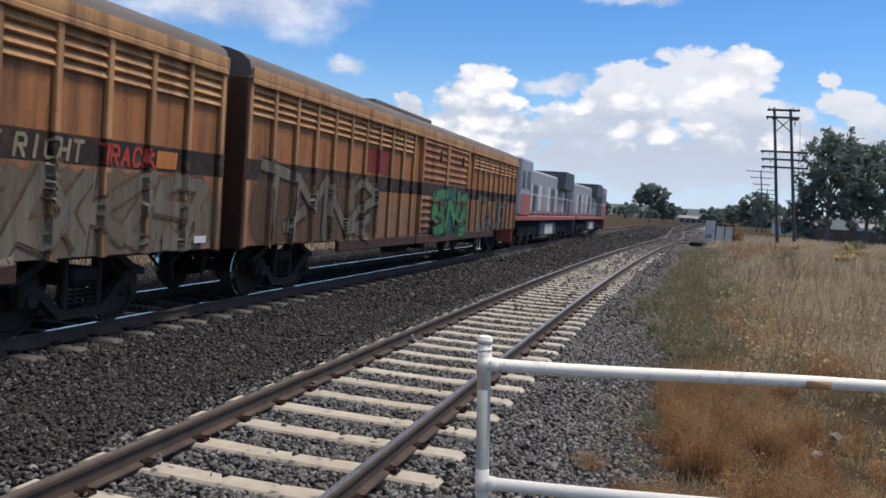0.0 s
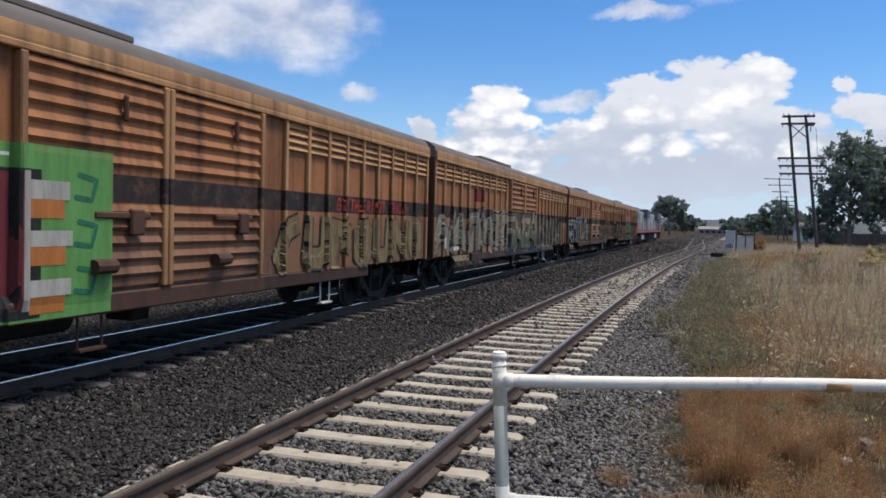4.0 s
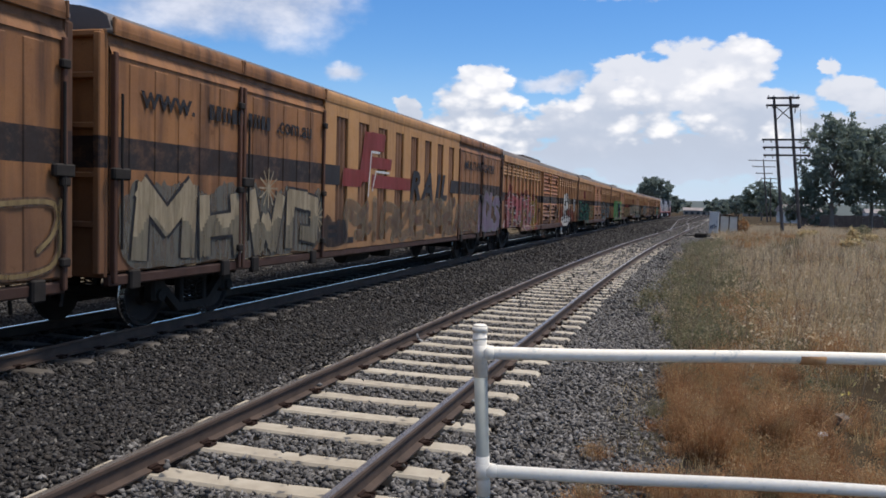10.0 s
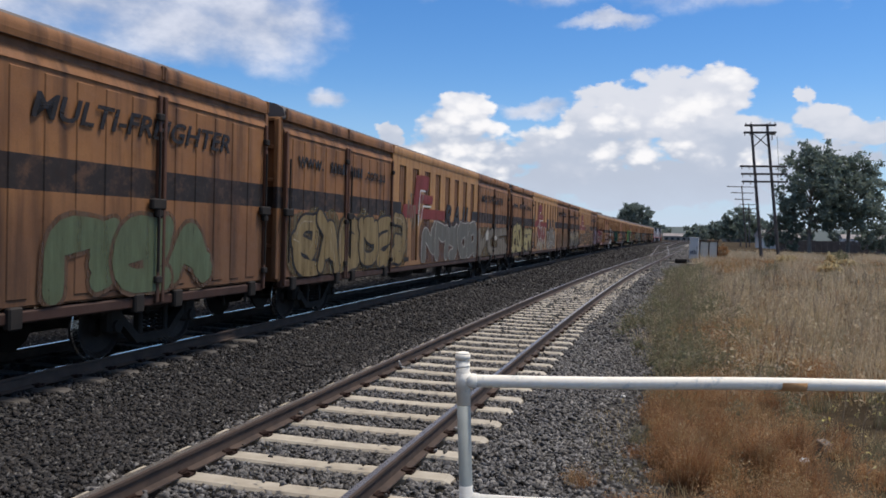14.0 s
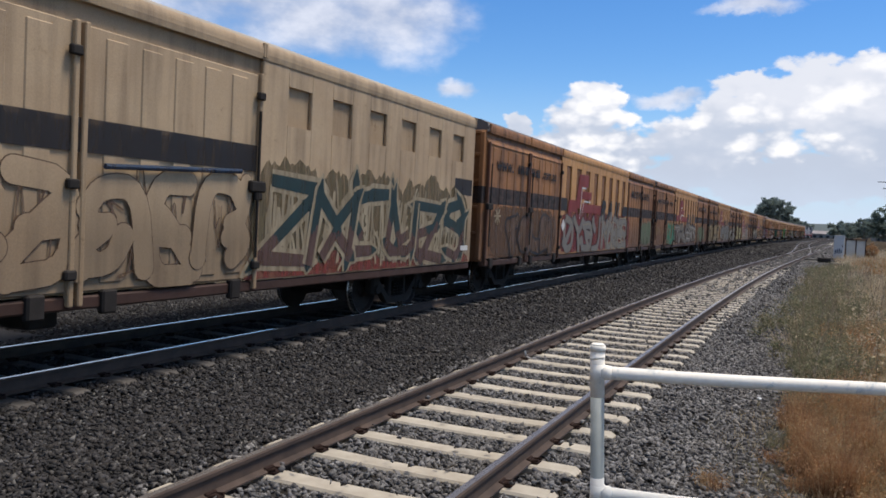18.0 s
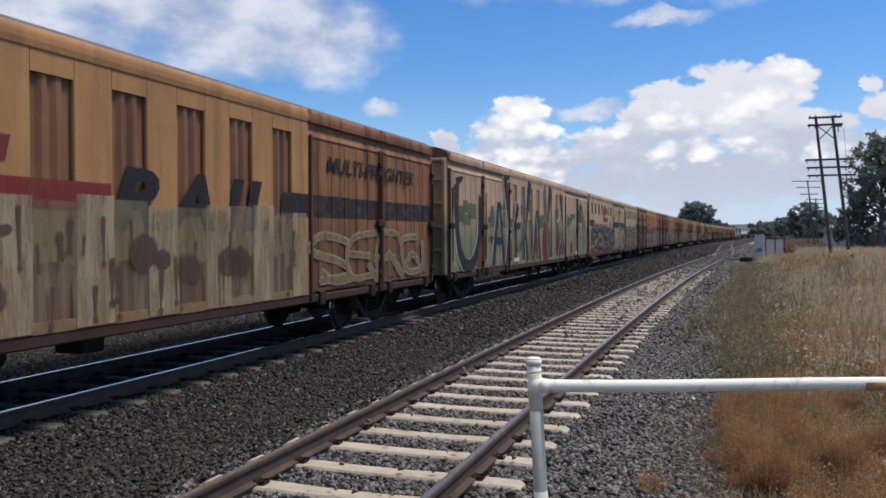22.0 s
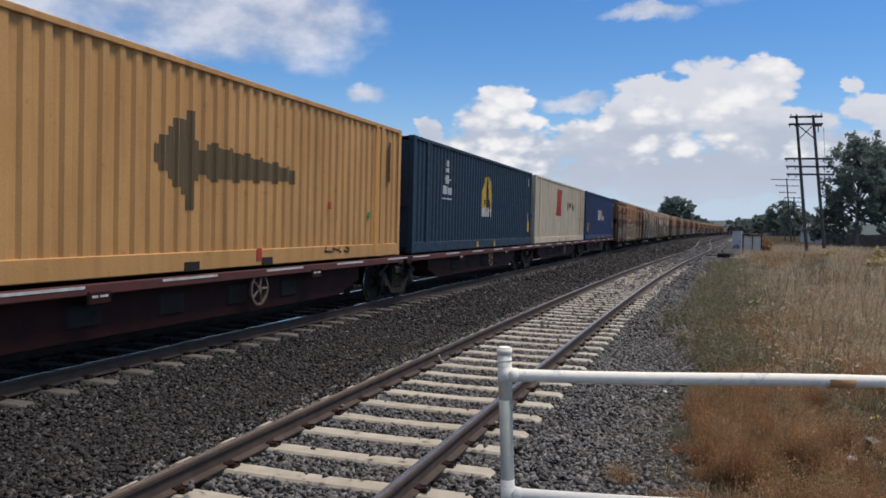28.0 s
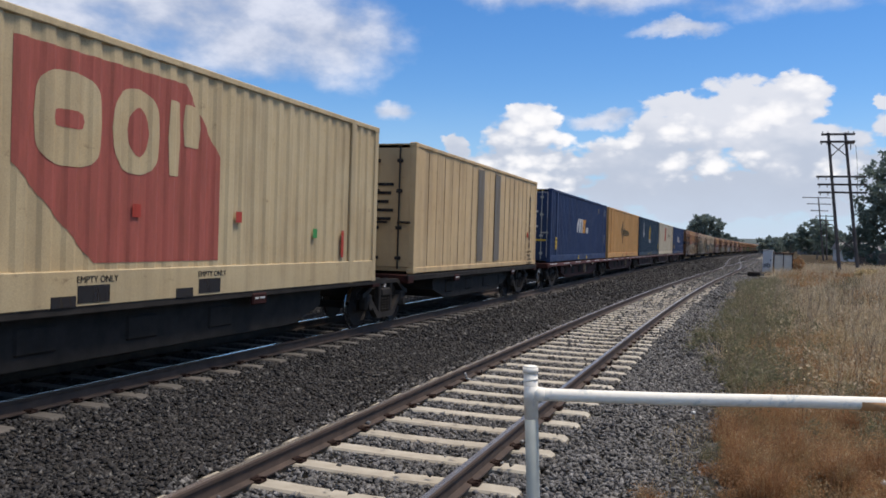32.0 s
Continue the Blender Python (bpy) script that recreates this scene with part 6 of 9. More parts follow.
    tag_scrawl(w, r, e + 1.6, e + 2.4, 1.5, 1.7, s["orange"], 63, 0.05)
    graffiti(w, r, "REB", e + 6.4, e + 8.4, 1.1, 2.0, s["ochre"], s["leafgreen"], None, 0.14, 12, "small olive letters")
    graffiti(w, r, "KOSMER", L / 2 - 8, L / 2 - 0.6, 1.0, 2.3, s["sky"], s["black"], s["mud"], 0.24, 62, "pale blue letters with black edges", 0.1)
    patch(w, r, e + 2.8, e + 4.1, 2.5, 3.0, M["logo_red"], "painted_panel", "faded maroon square")
    couple(w, -55.0, -76.3)

    w, r, L = louvre_van("rusty orange louvred van with white and pink pieces", van_set(6, 1.0, 0.25), END)
    e = -L / 2
    cloud(w, r, e + 15.4, e + 20.5, 0.8, 1.9, s["brickred"], 13, 0.3)
    g = Shape()
    fingers = ([(e + 16.25, 1.05), (e + 16.9, 1.10), (e + 17.15, 1.6), (e + 17.2, 2.42)], [(e + 17.3, 1.35), (e + 17.75, 1.75), (e + 18.0, 1.95)], [(e + 17.5, 1.2), (e + 18.0, 1.05), (e + 18.5, 1.3), (e + 18.6, 2.25)],
               [(e + 18.4, 1.15), (e + 19.0, 1.02), (e + 19.35, 1.3), (e + 19.45, 2.2)], [(e + 16.6, 1.0), (e + 18.0, 0.98), (e + 20.1, 1.05)])
    soft_line = random.Random(13)
    for j, ln in enumerate(fingers):
        ln = curvy(ln, soft_line, 0.02)
        ribbon(g, ln, 0.56, r, 0.0065 + 0.0004 * j, 0)
        ribbon(g, ln, 0.44, r, 0.0115 + 0.0004 * j, 1)
    for q, z0, z1 in ((17.78, 1.0, 1.5), (18.98, 1.25, 1.9), (16.75, 1.3, 1.45)):
        ribbon(g, [(e + q, z0), (e + q + 0.05, z1)], 0.05, r, 0.0150, 0)
    part("graffiti_letter", g, [s["night"], s["chalk"]], w, "tall white bubble letters with black edges")
    graffiti(w, r, "O", e + 17.6, e + 18.3, 2.25, 2.7, s["bright"], s["night"], None, 0.14, 131, "small white drawn mask", 0.0, soft=True, plain=True)
    cloud(w, r, e + 20.7, e + 21.75, 1.62, 2.42, s["bright"], 14, 0.03, "white speech bubble", 0.005)
    g = Shape()
    ribbon(g, [(e + 21.1, 1.7), (e + 20.8, 1.3)], (0.3, 0.02), r, 0.0055, 0, False)
    part("graffiti", g, [s["bright"]], w, "tail of the speech bubble")
    graffiti(w, r, "ABI", e + 20.8, e + 21.65, 1.75, 2.3, s["night"], s["night"], None, 0.07, 141, "black scrawled letters", 0.0)
    cloud(w, r, e + 19.9, e + 22.2, 0.8, 1.6, s["brickred"], 140, 0.25, "faded red sprayed patch", 0.003)
    tag_scrawl(w, r, e + 14.2, e + 15.0, 1.2, 2.1, s["bright"], 5, 0.03)
    tag_scrawl(w, r, e + 9.3, e + 13.7, 2.08, 2.36, s["silver"], 6, 0.03)
    graffiti(w, r, "AD", e + 12.9, e + 14.0, 1.25, 1.75, s["mud"], s["black"], None, 0.12, 142, "small dark letters")
    cloud(w, r, e + 0.6, e + 8.3, 0.78, 2.45, s["brickred"], 15, 0.45)
    cloud(w, r, e + 1.0, e + 7.7, 0.8, 2.3, s["gold"], 152, 0.45, "gold sprayed edge", 0.0048)
    graffiti(w, r, "STACH", e + 0.8, e + 7.2, 0.84, 2.30, s["pink"], s["bright"], None, 0.40, 15, "pink letters with white and black edges", 0.15, halo=s["night"], spike=0.6, thick=1.18, fill2=s["lilac"])
    tag_scrawl(w, r, e + 6.9, e + 7.4, 1.2, 1.8, s["bright"], 8, 0.03)
    tag_scrawl(w, r, e + 7.5, e + 8.6, 1.1, 2.0, s["mud"], 81, 0.05)
    couple(w, -76.9, -98.08)

    def fluted(i, label, tone, roof=None):
        p = wagon_paint("panel_cream", tuple(v * tone for v in (0.52, 0.265, 0.095)), tuple(v * tone for v in (0.27, 0.143, 0.064)), tuple(v * tone for v in (0.32, 0.155, 0.065)), None, 20 + i, 0.28, 1.9)
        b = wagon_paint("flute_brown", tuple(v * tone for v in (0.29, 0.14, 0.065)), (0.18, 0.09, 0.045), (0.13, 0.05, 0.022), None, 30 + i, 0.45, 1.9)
        d = wagon_paint("door_brown", tuple(v * tone for v in (0.34, 0.15, 0.052)), tuple(v * tone for v in (0.165, 0.085, 0.043)), (0.15, 0.060, 0.027), (2.19, 2.58), 40 + i, 0.72, 1.9)
        return fluted_van(label, p, b, d, roof or M["roof"])

    w, r, L = fluted(1, "cream and rust fluted van with black RAIL lettering", 1.0)
    e = -L / 2
    rail_sign(w, r, L)
    graffiti(w, r, "HGLS", e + 18.7, e + 21.9, 0.98, 2.2, s["violet"], s["sky"], s["mud"], 0.26, 16, "violet and blue letters", 0.1, spike=0.4)
    faint = paint("faint_overspray", (0.15, 0.070, 0.050), 0.8, 0.7, 0.34)
    faint_line = paint("faint_olive_line", (0.22, 0.19, 0.125), 0.5, 0.7, 0.6)
    graffiti(w, r, "SFEARE", e + 12.6, e + 18.6, 0.98, 2.02, faint, faint_line, None, 0.24, 17, "dull maroon letters with thin olive edges, half faded", 0.0, soft=True, thick=1.22)
    graffiti(w, r, "DIBOE", e + 7.2, e + 12.6, 0.95, 1.95, faint, faint_line, None, 0.22, 171, "half-hidden brown letters with olive edges", 0.0, soft=True, thick=1.22)
    for k, y in ((173, 14.2), (174, 15.6), (175, 16.4)):
        tag_scrawl(w, r, e + y, e + y + 0.9, 1.1, 2.4, s["bone"], k, 0.022, "thin cream sprayed lines")
    graffiti(w, r, "MHWD", e + 0.4, e + 5.9, 0.98, 2.05, s["bone"], s["night"], s["slate"], 0.30, 18, "cream and olive block letters with dark edges", 0.0, thick=1.3, fill2=s["greygreen"], plain=True)
    for q, z in ((3.9, 2.05), (5.8, 1.55)):
        g = Shape()
        for i in range(6):
            t = math.pi * i / 6
            ribbon(g, [(e + q - 0.32 * math.cos(t), z - 0.32 * math.sin(t)), (e + q + 0.32 * math.cos(t), z + 0.32 * math.sin(t))], 0.03, r, 0.02, 0)
        part("graffiti", g, [s["bone"]], w, "cream painted sunburst")
    cloud(w, r, e + 6.0, e + 7.3, 0.95, 1.55, s["night"], 172, 0.2, "black blotted tag", 0.013)
    couple(w, -98.58, -119.15)

    w, r, L = fluted(2, "fluted van with orange-brown doors and a black band", 0.95)
    e = -L / 2
    rail_sign(w, r, L)
    graffiti(w, r, "XM", e + 8.0, e + 10.8, 0.92, 2.2, s["brickred"], s["bright"], None, 0.32, 19, "dark red and cream letters with white and black edges", 0.05, halo=s["night"], fill2=s["bone"], spike=0.3)
    graffiti(w, r, "SEM", e + 11.6, e + 15.1, 0.88, 1.95, s["silver"], s["bright"], None, 0.26, 20, "silver letters with white and black edges", 0.1, halo=s["night"], spike=0.5)
    graffiti(w, r, "OOMOO", e + 16.5, e + 22.0, 1.02, 1.9, s["ochre"], s["mud"], None, 0.05, 201, "thin brown outlined letters", 0.1, soft=True, thick=1.9)
    graffiti(w, r, "SOWER", e + 0.5, e + 5.7, 0.95, 2.15, s["lemon"], s["night"], s["olive"], 0.26, 21, "pale yellow letters with dark edges", 0.1, soft=True, spike=0.3)
    tag_scrawl(w, r, e + 6.3, e + 7.4, 1.5, 2.1, s["black"], 64, 0.04)
    cloud(w, r, e + 6.4, e + 6.9, 2.3, 2.9, s["greygreen"], 65, 0.1, "dull green smear", 0.012)
    couple(w, -119.9, -140.93)

    w, r, L = fluted(3, "fluted van, dark red mark partly painted over", 0.9)
    e = -L / 2
    rail_sign(w, r, L)
    graffiti(w, r, "NCE", e + 16.4, e + 21.9, 0.92, 2.05, s["silver"], s["night"], s["olive"], 0.34, 22, "cream block letters in a green frame", 0.0, rise=0.08, thick=1.2)
    for q in (17.6, 19.3):
        cloud(w, r, e + q, e + q + 0.6, 1.45, 1.95, s["bright"], 66 + q, 0.02, "white drawn bubble", 0.018)
    cloud(w, r, e + 8.6, e + 16.1, 0.85, 2.15, s["mauve"], 23, 0.25)
    graffiti(w, r, "NMSOB", e + 9.0, e + 15.9, 0.92, 2.12, s["slate"], s["bright"], None, 0.40, 23, "rounded grey letters with pale edges", 0.0, soft=True, thick=1.16, halo=s["mauve"])
    graffiti(w, r, "EABOSE", e + 0.4, e + 7.3, 0.95, 2.2, s["ochre"], s["night"], s["olive"], 0.30, 24, "gold-olive letters with dark edges", 0.05, soft=True, thick=1.35, glint=s["bone"])
    tag_scrawl(w, r, e + 7.4, e + 8.6, 1.9, 2.9, s["greygreen"], 67, 0.08)
    couple(w, -141.54, -162.49)

    w, r, L = fluted(4, "fluted van with green letters on its doors", 0.97)
    e = -L / 2
    rail_sign(w, r, L)
    graffiti(w, r, "BEA", e + 17.0, e + 20.4, 1.0, 2.0, s["leafgreen"], s["mud"], None, 0.30, 25, "dull green letters", 0.0, soft=True)
    graffiti(w, r, "BUA", e + 4.1, e + 6.6, 1.0, 2.1, s["jade"], s["bone"], None, 0.22, 26, "green letters with pale edges", 0.05)
    tag_scrawl(w, r, e + 0.5, e + 3.9, 1.3, 1.9, s["ochre"], 68, 0.035)
    graffiti(w, r, "TRVERT", e + 6.7, e + 15.6, 0.95, 2.0, s["silver"], s["black"], s["mauve"], 0.28, 27, "silver letters with black edges", 0.05, glint=s["bright"])
    couple(w, -163.2, -183.85)

    w, r, L = fluted(5, "fluted van, cream panels between rusty flutes", 1.03)
    e = -L / 2
    rail_sign(w, r, L)
    cloud(w, r, e + 6.3, e + 16.7, 0.92, 2.20, s["maroon"], 282, 0.30, "dark maroon sprayed edge behind the letters")
    graffiti(w, r, "OYEL", e + 6.6, e + 11.4, 0.88, 2.02, s["chrome"], s["night"], None, 0.25, 28, "silver-grey block letters with black edges", 0.0, thick=1.2, glint=s["bone"], soft=True)
    graffiti(w, r, "MORER", e + 11.7, e + 16.1, 0.88, 2.05, s["chrome"], s["night"], None, 0.19, 281, "silver-grey block letters with black edges", 0.0, halo=s["bone"], spike=0.3, thick=1.22, soft=True)
    graffiti(w, r, "BR", e + 19.6, e + 21.6, 1.05, 2.0, s["leafgreen"], s["greygreen"], s["leafgreen"], 0.30, 29, "faded green letters", 0.0, soft=True, rise=0.1)
    cloud(w, r, e + 0.3, e + 5.8, 0.95, 2.15, s["mud"], 301, 0.2, "dark smeared paint", 0.0035)
    graffiti(w, r, "TELR", e + 1.4, e + 5.2, 1.0, 1.95, s["mud"], s["night"], None, 0.30, 30, "dark blotted letters", 0.0, soft=True)
    g = Shape()
    for i in range(4):
        t = math.pi * i / 4
        c = (e + 0.75, 1.92)
        ribbon(g, [(c[0] - 0.2 * math.cos(t), c[1] - 0.2 * math.sin(t)), (c[0] + 0.2 * math.cos(t), c[1] + 0.2 * math.sin(t))], 0.05, r, 0.02, 0)
    part("graffiti", g, [s["bone"]], w, "cream painted star")
    g = Shape()
    g.add([(1.525, e + 6.5 + a, 1.75 + b) for a, b in ((0, -0.2), (0.2, 0), (0, 0.2), (-0.2, 0))], [(0, 1, 2, 3)])
    part("hazard_diamond", g, [M["white_mark"]], w, "white and black hazard diamond")
    couple(w, -184.54, -205.38)

    # the cream van with small recesses
    cr = wagon_paint("cream_paint", (0.50, 0.36, 0.215), (0.225, 0.155, 0.090), (0.34, 0.22, 0.12), None, 51, 0.35, 1.9)
    br = wagon_paint("cream_recess", (0.42, 0.295, 0.17), (0.34, 0.23, 0.13), (0.31, 0.20, 0.105), None, 52, 0.35, 1.5)
    w, r, L = fluted_van("cream van with small square recesses and camouflage-coloured graffiti", cr, br, cr, M["roof_cream"], 22.2, (3.0, 3.54), "middle")
    e = -L / 2
    for a, b in ((8.65, 14.55), (21.2, 22.15), (0.1, 1.6)):
        patch(w, r, e + a, e + b, 2.32, 2.66, M["dark_mark"], "painted_band", "black painted band", 0, 0.0035)
    cloud(w, r, e + 0.3, e + 8.8, 0.9, 2.45, s["olive"], 31, 0.35, "olive sprayed camouflage")
    cloud(w, r, e + 14.4, e + 22.0, 0.95, 2.45, s["olive"], 32, 0.35, "olive sprayed camouflage")
    cloud(w, r, e + 0.1, e + 8.7, 0.76, 1.2, s["brickred"], 311, 0.25, "dark red foot of the piece", 0.0052)
    cloud(w, r, e + 14.3, e + 22.1, 0.76, 1.2, s["brickred"], 312, 0.25, "dark red foot of the piece", 0.0052)
    for k in (74, 75):
        tag_scrawl(w, r, e + 1.4, e + 8.3, 0.95, 2.4, s["bone"], k, 0.055, "thin cream sprayed lines")
    graffiti(w, r, "DETEK", e + 1.2, e + 8.5, 0.98, 2.3, s["deep"], s["bone"], None, 0.26, 31, "dark blue-green wildstyle letters with cream edges", 0.1, spike=0.9, thick=1.4, fill2=s["night"])
    for k in (71, 72, 73):
        tag_scrawl(w, r, e + 14.7, e + 21.5, 0.95, 2.35, s["bone"], k, 0.055, "thin cream sprayed lines")
    graffiti(w, r, "ZMDUES", e + 14.7, e + 21.8, 1.02, 2.25, s["deep"], s["bone"], None, 0.20, 32, "blue wildstyle letters with cream edges", 0.1, spike=0.9, thick=1.75, fill2=s["mauve"])
    graffiti(w, r, "SSEBEB", e + 9.0, e + 14.3, 1.0, 2.2, cr, s["mud"], None, 0.26, 33, "thin brown outlined letters", 0.0, soft=True, thick=1.10)
    for k in (76, 77):
        tag_scrawl(w, r, e + 8.9, e + 14.2, 1.0, 2.3, s["mud"], k, 0.022, "thin brown sprayed lines")
    patch(w, r, e + 4.7, e + 5.2, 2.62, 3.4, M["logo_red"], "logo", "dark red angular mark", 0.2, 0.012)
    patch(w, r, e + 5.2, e + 6.2, 3.1, 3.4, M["logo_red"], "logo", "dark red angular mark", 0.2, 0.013)
    patch(w, r, e + 5.2, e + 6.5, 2.62, 2.87, M["logo_red"], "logo", "dark red angular mark", 0.1, 0.013)
    tag_scrawl(w, r, e + 0.3, e + 1.4, 1.7, 2.2, s["brickred"], 15, 0.05)
    bars(w, e + 0.6, 1.22, [0.55], 0.1, 0, 1.525, M["yellow_mark"], label="yellow plate")
    bars(w, e + 21.6, 1.15, [0.4], 0.1, 0, 1.525, M["white_mark"], label="white code plate")
    g = Shape()
    g.tube((1.56, e + 11.9, 2.2), (1.56, e + 14.1, 2.3), 0.03, n=8)
    part("door_bar", g, [s["blue"]], w, "blue door bar")
    couple(w, -206.23, -227.0)

    # the van covered with giant letters on green
    gp = wagon_paint("green_piece_panel", (0.56, 0.36, 0.22), (0.125, 0.165, 0.090), (0.34, 0.26, 0.155), None, 61, 0.25, 2.35)
    gb = wagon_paint("green_piece_flute", (0.48, 0.30, 0.18), (0.105, 0.145, 0.078), (0.28, 0.21, 0.125), None, 62, 0.3, 2.35)
    w, r, L = fluted_van("van painted all over in dull green and cream with huge letters", gp, gb, gp, M["roof_rust"], 21.9)
    e = -L / 2
    rnd = random.Random(4)
    for i in range(44):
        y, z = rnd.uniform(e + 0.2, L / 2 - 0.8), rnd.uniform(2.05, 2.75)
        patch(w, r, y, y + rnd.uniform(0.3, 0.8), z, z + rnd.uniform(0.15, 0.5), MIST["spray_leafgreen"], "painted_panel", "dull green paint block", 0, 0.0035 + 0.00004 * i)
    # long tapering strokes: each (from, to, width at both ends), with a pale edge on one side
    for k, (a, za, b, zb, wa, wb) in enumerate(((2.9, 2.95, 2.62, 1.8, 0.8, 0.32), (2.62, 1.85, 2.42, 1.45, 0.32, 0.36), (2.44, 1.5, 2.1, 1.15, 0.36, 0.4), (2.15, 1.18, 1.65, 1.0, 0.4, 0.42), (1.7, 1.01, 1.2, 1.08, 0.42, 0.42), (1.25, 1.05, 0.82, 1.45, 0.42, 0.4), (0.84, 1.4, 0.6, 2.0, 0.4, 0.38), (0.61, 1.95, 0.52, 2.6, 0.38, 0.42), (0.52, 2.55, 0.55, 3.2, 0.42, 0.5), (0.5, 3.25, 1.1, 3.42, 0.32, 0.1), (4.1, 0.95, 4.7, 2.9, 0.42, 0.25), (5.35, 0.95, 4.85, 2.9, 0.42, 0.25), (4.35, 1.7, 5.2, 1.7, 0.25, 0.25),
                                              (5.5, 3.8, 6.0, 2.2, 0.6, 0.2), (6.0, 2.2, 5.75, 0.95, 0.2, 0.4), (6.7, 2.1, 7.2, 2.9, 0.2, 0.5), (6.6, 2.2, 7.6, 2.2, 0.22, 0.22), (8.95, 3.8, 8.3, 2.0, 0.65, 0.2), (8.3, 2.0, 8.6, 0.95, 0.2, 0.45), (9.5, 0.95, 10.05, 2.8, 0.38, 0.2), (10.7, 0.95, 10.15, 2.8, 0.38, 0.2),
                                              (11.5, 3.8, 12.0, 2.3, 0.22, 0.15), (12.0, 2.3, 12.45, 0.95, 0.15, 0.3), (12.55, 3.8, 12.05, 2.3, 0.75, 0.18), (14.6, 3.6, 15.0, 2.5, 0.6, 0.15), (14.3, 0.95, 14.9, 1.7, 0.4, 0.15), (15.7, 0.95, 15.0, 1.8, 0.4, 0.15), (18.7, 0.95, 18.9, 2.7, 0.22, 0.3), (18.9, 2.7, 19.7, 3.3, 0.3, 0.4), (19.7, 3.3, 20.6, 2.6, 0.4, 0.2), (20.6, 2.6, 20.8, 1.2, 0.2, 0.12))):
        g = Shape()
        ribbon(g, [(e + a - 0.05, za), (e + b - 0.05, zb)], (wa * 0.92, wb * 0.95), r, 0.0065 + 0.0004 * (k % 4), 0, False)
        ribbon(g, [(e + a + 0.03, za), (e + b + 0.03, zb)], (wa * 0.9, wb * 0.9), r, 0.0110 + 0.0004 * (k % 4), 1, False)
        part("graffiti_letter", g, [s["bright"], s["night"]], w, "huge dark tapering stroke with a pale edge")
    for y, z, q, h in ((2.9, 1.55, 0.5, 0.6), (6.0, 1.4, 0.45, 0.5), (10.3, 1.5, 0.4, 0.5), (11.75, 1.6, 0.65, 0.75), (14.4, 1.5, 0.4, 0.55), (17.3, 1.3, 0.35, 0.3)):
        cloud(w, r, e + y - q, e + y + q, z - h, z + h, s["brickred"], y, 0.02, "faded red oval", 0.0062, "painted_panel")
    tag_scrawl(w, r, e + 2.4, e + 3.4, 1.3, 1.9, s["black"], 21, 0.06)
    tag_scrawl(w, r, e + 3.5, e + 4.0, 1.4, 1.9, s["black"], 22, 0.05)
    tag_scrawl(w, r, e + 6.9, e + 8.2, 1.3, 1.8, s["black"], 23, 0.06)
    tag_scrawl(w, r, e + 13.9, e + 15.0, 2.0, 2.6, s["bright"], 24, 0.07)
    bars(w, e + 18.2, 1.0, [0.6], 0.12, 0, 1.53, M["white_mark"], label="white code plate")
    bars(w, e + 6.6, 1.0, [0.7], 0.12, 0, 1.53, M["white_mark"], label="white code plate")
    couple(w, -227.35, -248.4)

    w, r, L = fluted(6, "weathered fluted van whitewashed along its lower half", 0.93)
    e = -L / 2
    rail_sign(w, r, L)
    cloud(w, r, e + 0.15, e + 15.7, 1.6, 2.2, s["ochre"], 42, 0.12, "faint yellow edge of the whitewash", 0.003)
    cloud(w, r, e + 0.2, e + 6.3, 0.88, 2.12, s["mauve"], 43, 0.12, "dark mauve sprayed field", 0.0045)
    wash = paint("whitewash", (0.44, 0.355, 0.225), 0.8, 0.75, 0.74)
    thin = paint("thin_whitewash", (0.40, 0.33, 0.22), 0.95, 0.75, 0.40)
    for i in range(9):      # thick on the flat panels, thin over the flutes between them
        c = e + 6.42 + i * 1.17
        patch(w, r, max(e + 6.2, c - 0.29), min(c + 0.29, e + 15.95), 0.9, 2.30 + 0.05 * math.sin(i * 2.1), wash, "painted_panel", "streaky whitewash over the lower half", 0.0, 0.0105)
        if i < 8:
            patch(w, r, c + 0.30, c + 0.87, 0.9, 2.28 + 0.04 * math.sin(i * 3.3), thin, "painted_panel", "thin whitewash over the flutes", 0.0, 0.0105)
    graffiti(w, r, "GHNBES", e + 0.4, e + 6.2, 0.98, 2.05, s["silver"], s["mauve"], None, 0.30, 43, "whitish scrubbed letters", 0.05, soft=True, thick=1.25)
    drip = random.Random(44)
    g = Shape()
    for i in range(46):
        y, z = e + drip.uniform(6.6, 15.6), drip.uniform(1.3, 2.2)
        ribbon(g, [(y, z), (y + drip.uniform(-0.03, 0.03), max(0.95, z - drip.uniform(0.15, 0.8)))], (drip.uniform(0.03, 0.12), 0.02), r, 0.0125 + 0.0001 * i, 0)
    part("graffiti", g, [s["mud"]], w, "brown drips running down the whitewash")
    for i in range(13):
        y, z, q = e + drip.uniform(6.8, 15.4), drip.uniform(1.1, 2.0), drip.uniform(0.08, 0.26)
        cloud(w, r, y - q, y + q, z - q, z + q, s["mauve"], 440 + i, 0.05, "mauve blot", 0.0180 + 0.0002 * i)
    graffiti(w, r, "SERO", e + 16.2, e + 21.5, 1.0, 1.95, s["ochre"], s["bone"], None, 0.08, 45, "cream outlined letters", 0.0, soft=True, thick=1.9)
    tag_scrawl(w, r, e + 0.3, e + 1.1, 2.3, 3.4, s["bone"], 31, 0.05)
    bars(w, e + 8.0, 1.02, [0.5], 0.12, 0, 1.503, M["white_mark"], label="white code plate")
    couple(w, -249.26, -270.3)


def steel_paint(name, c, d, seed):
    return wagon_paint(name, c, tuple(v * 0.85 for v in c), d, None, seed, 0.22, 1.3)


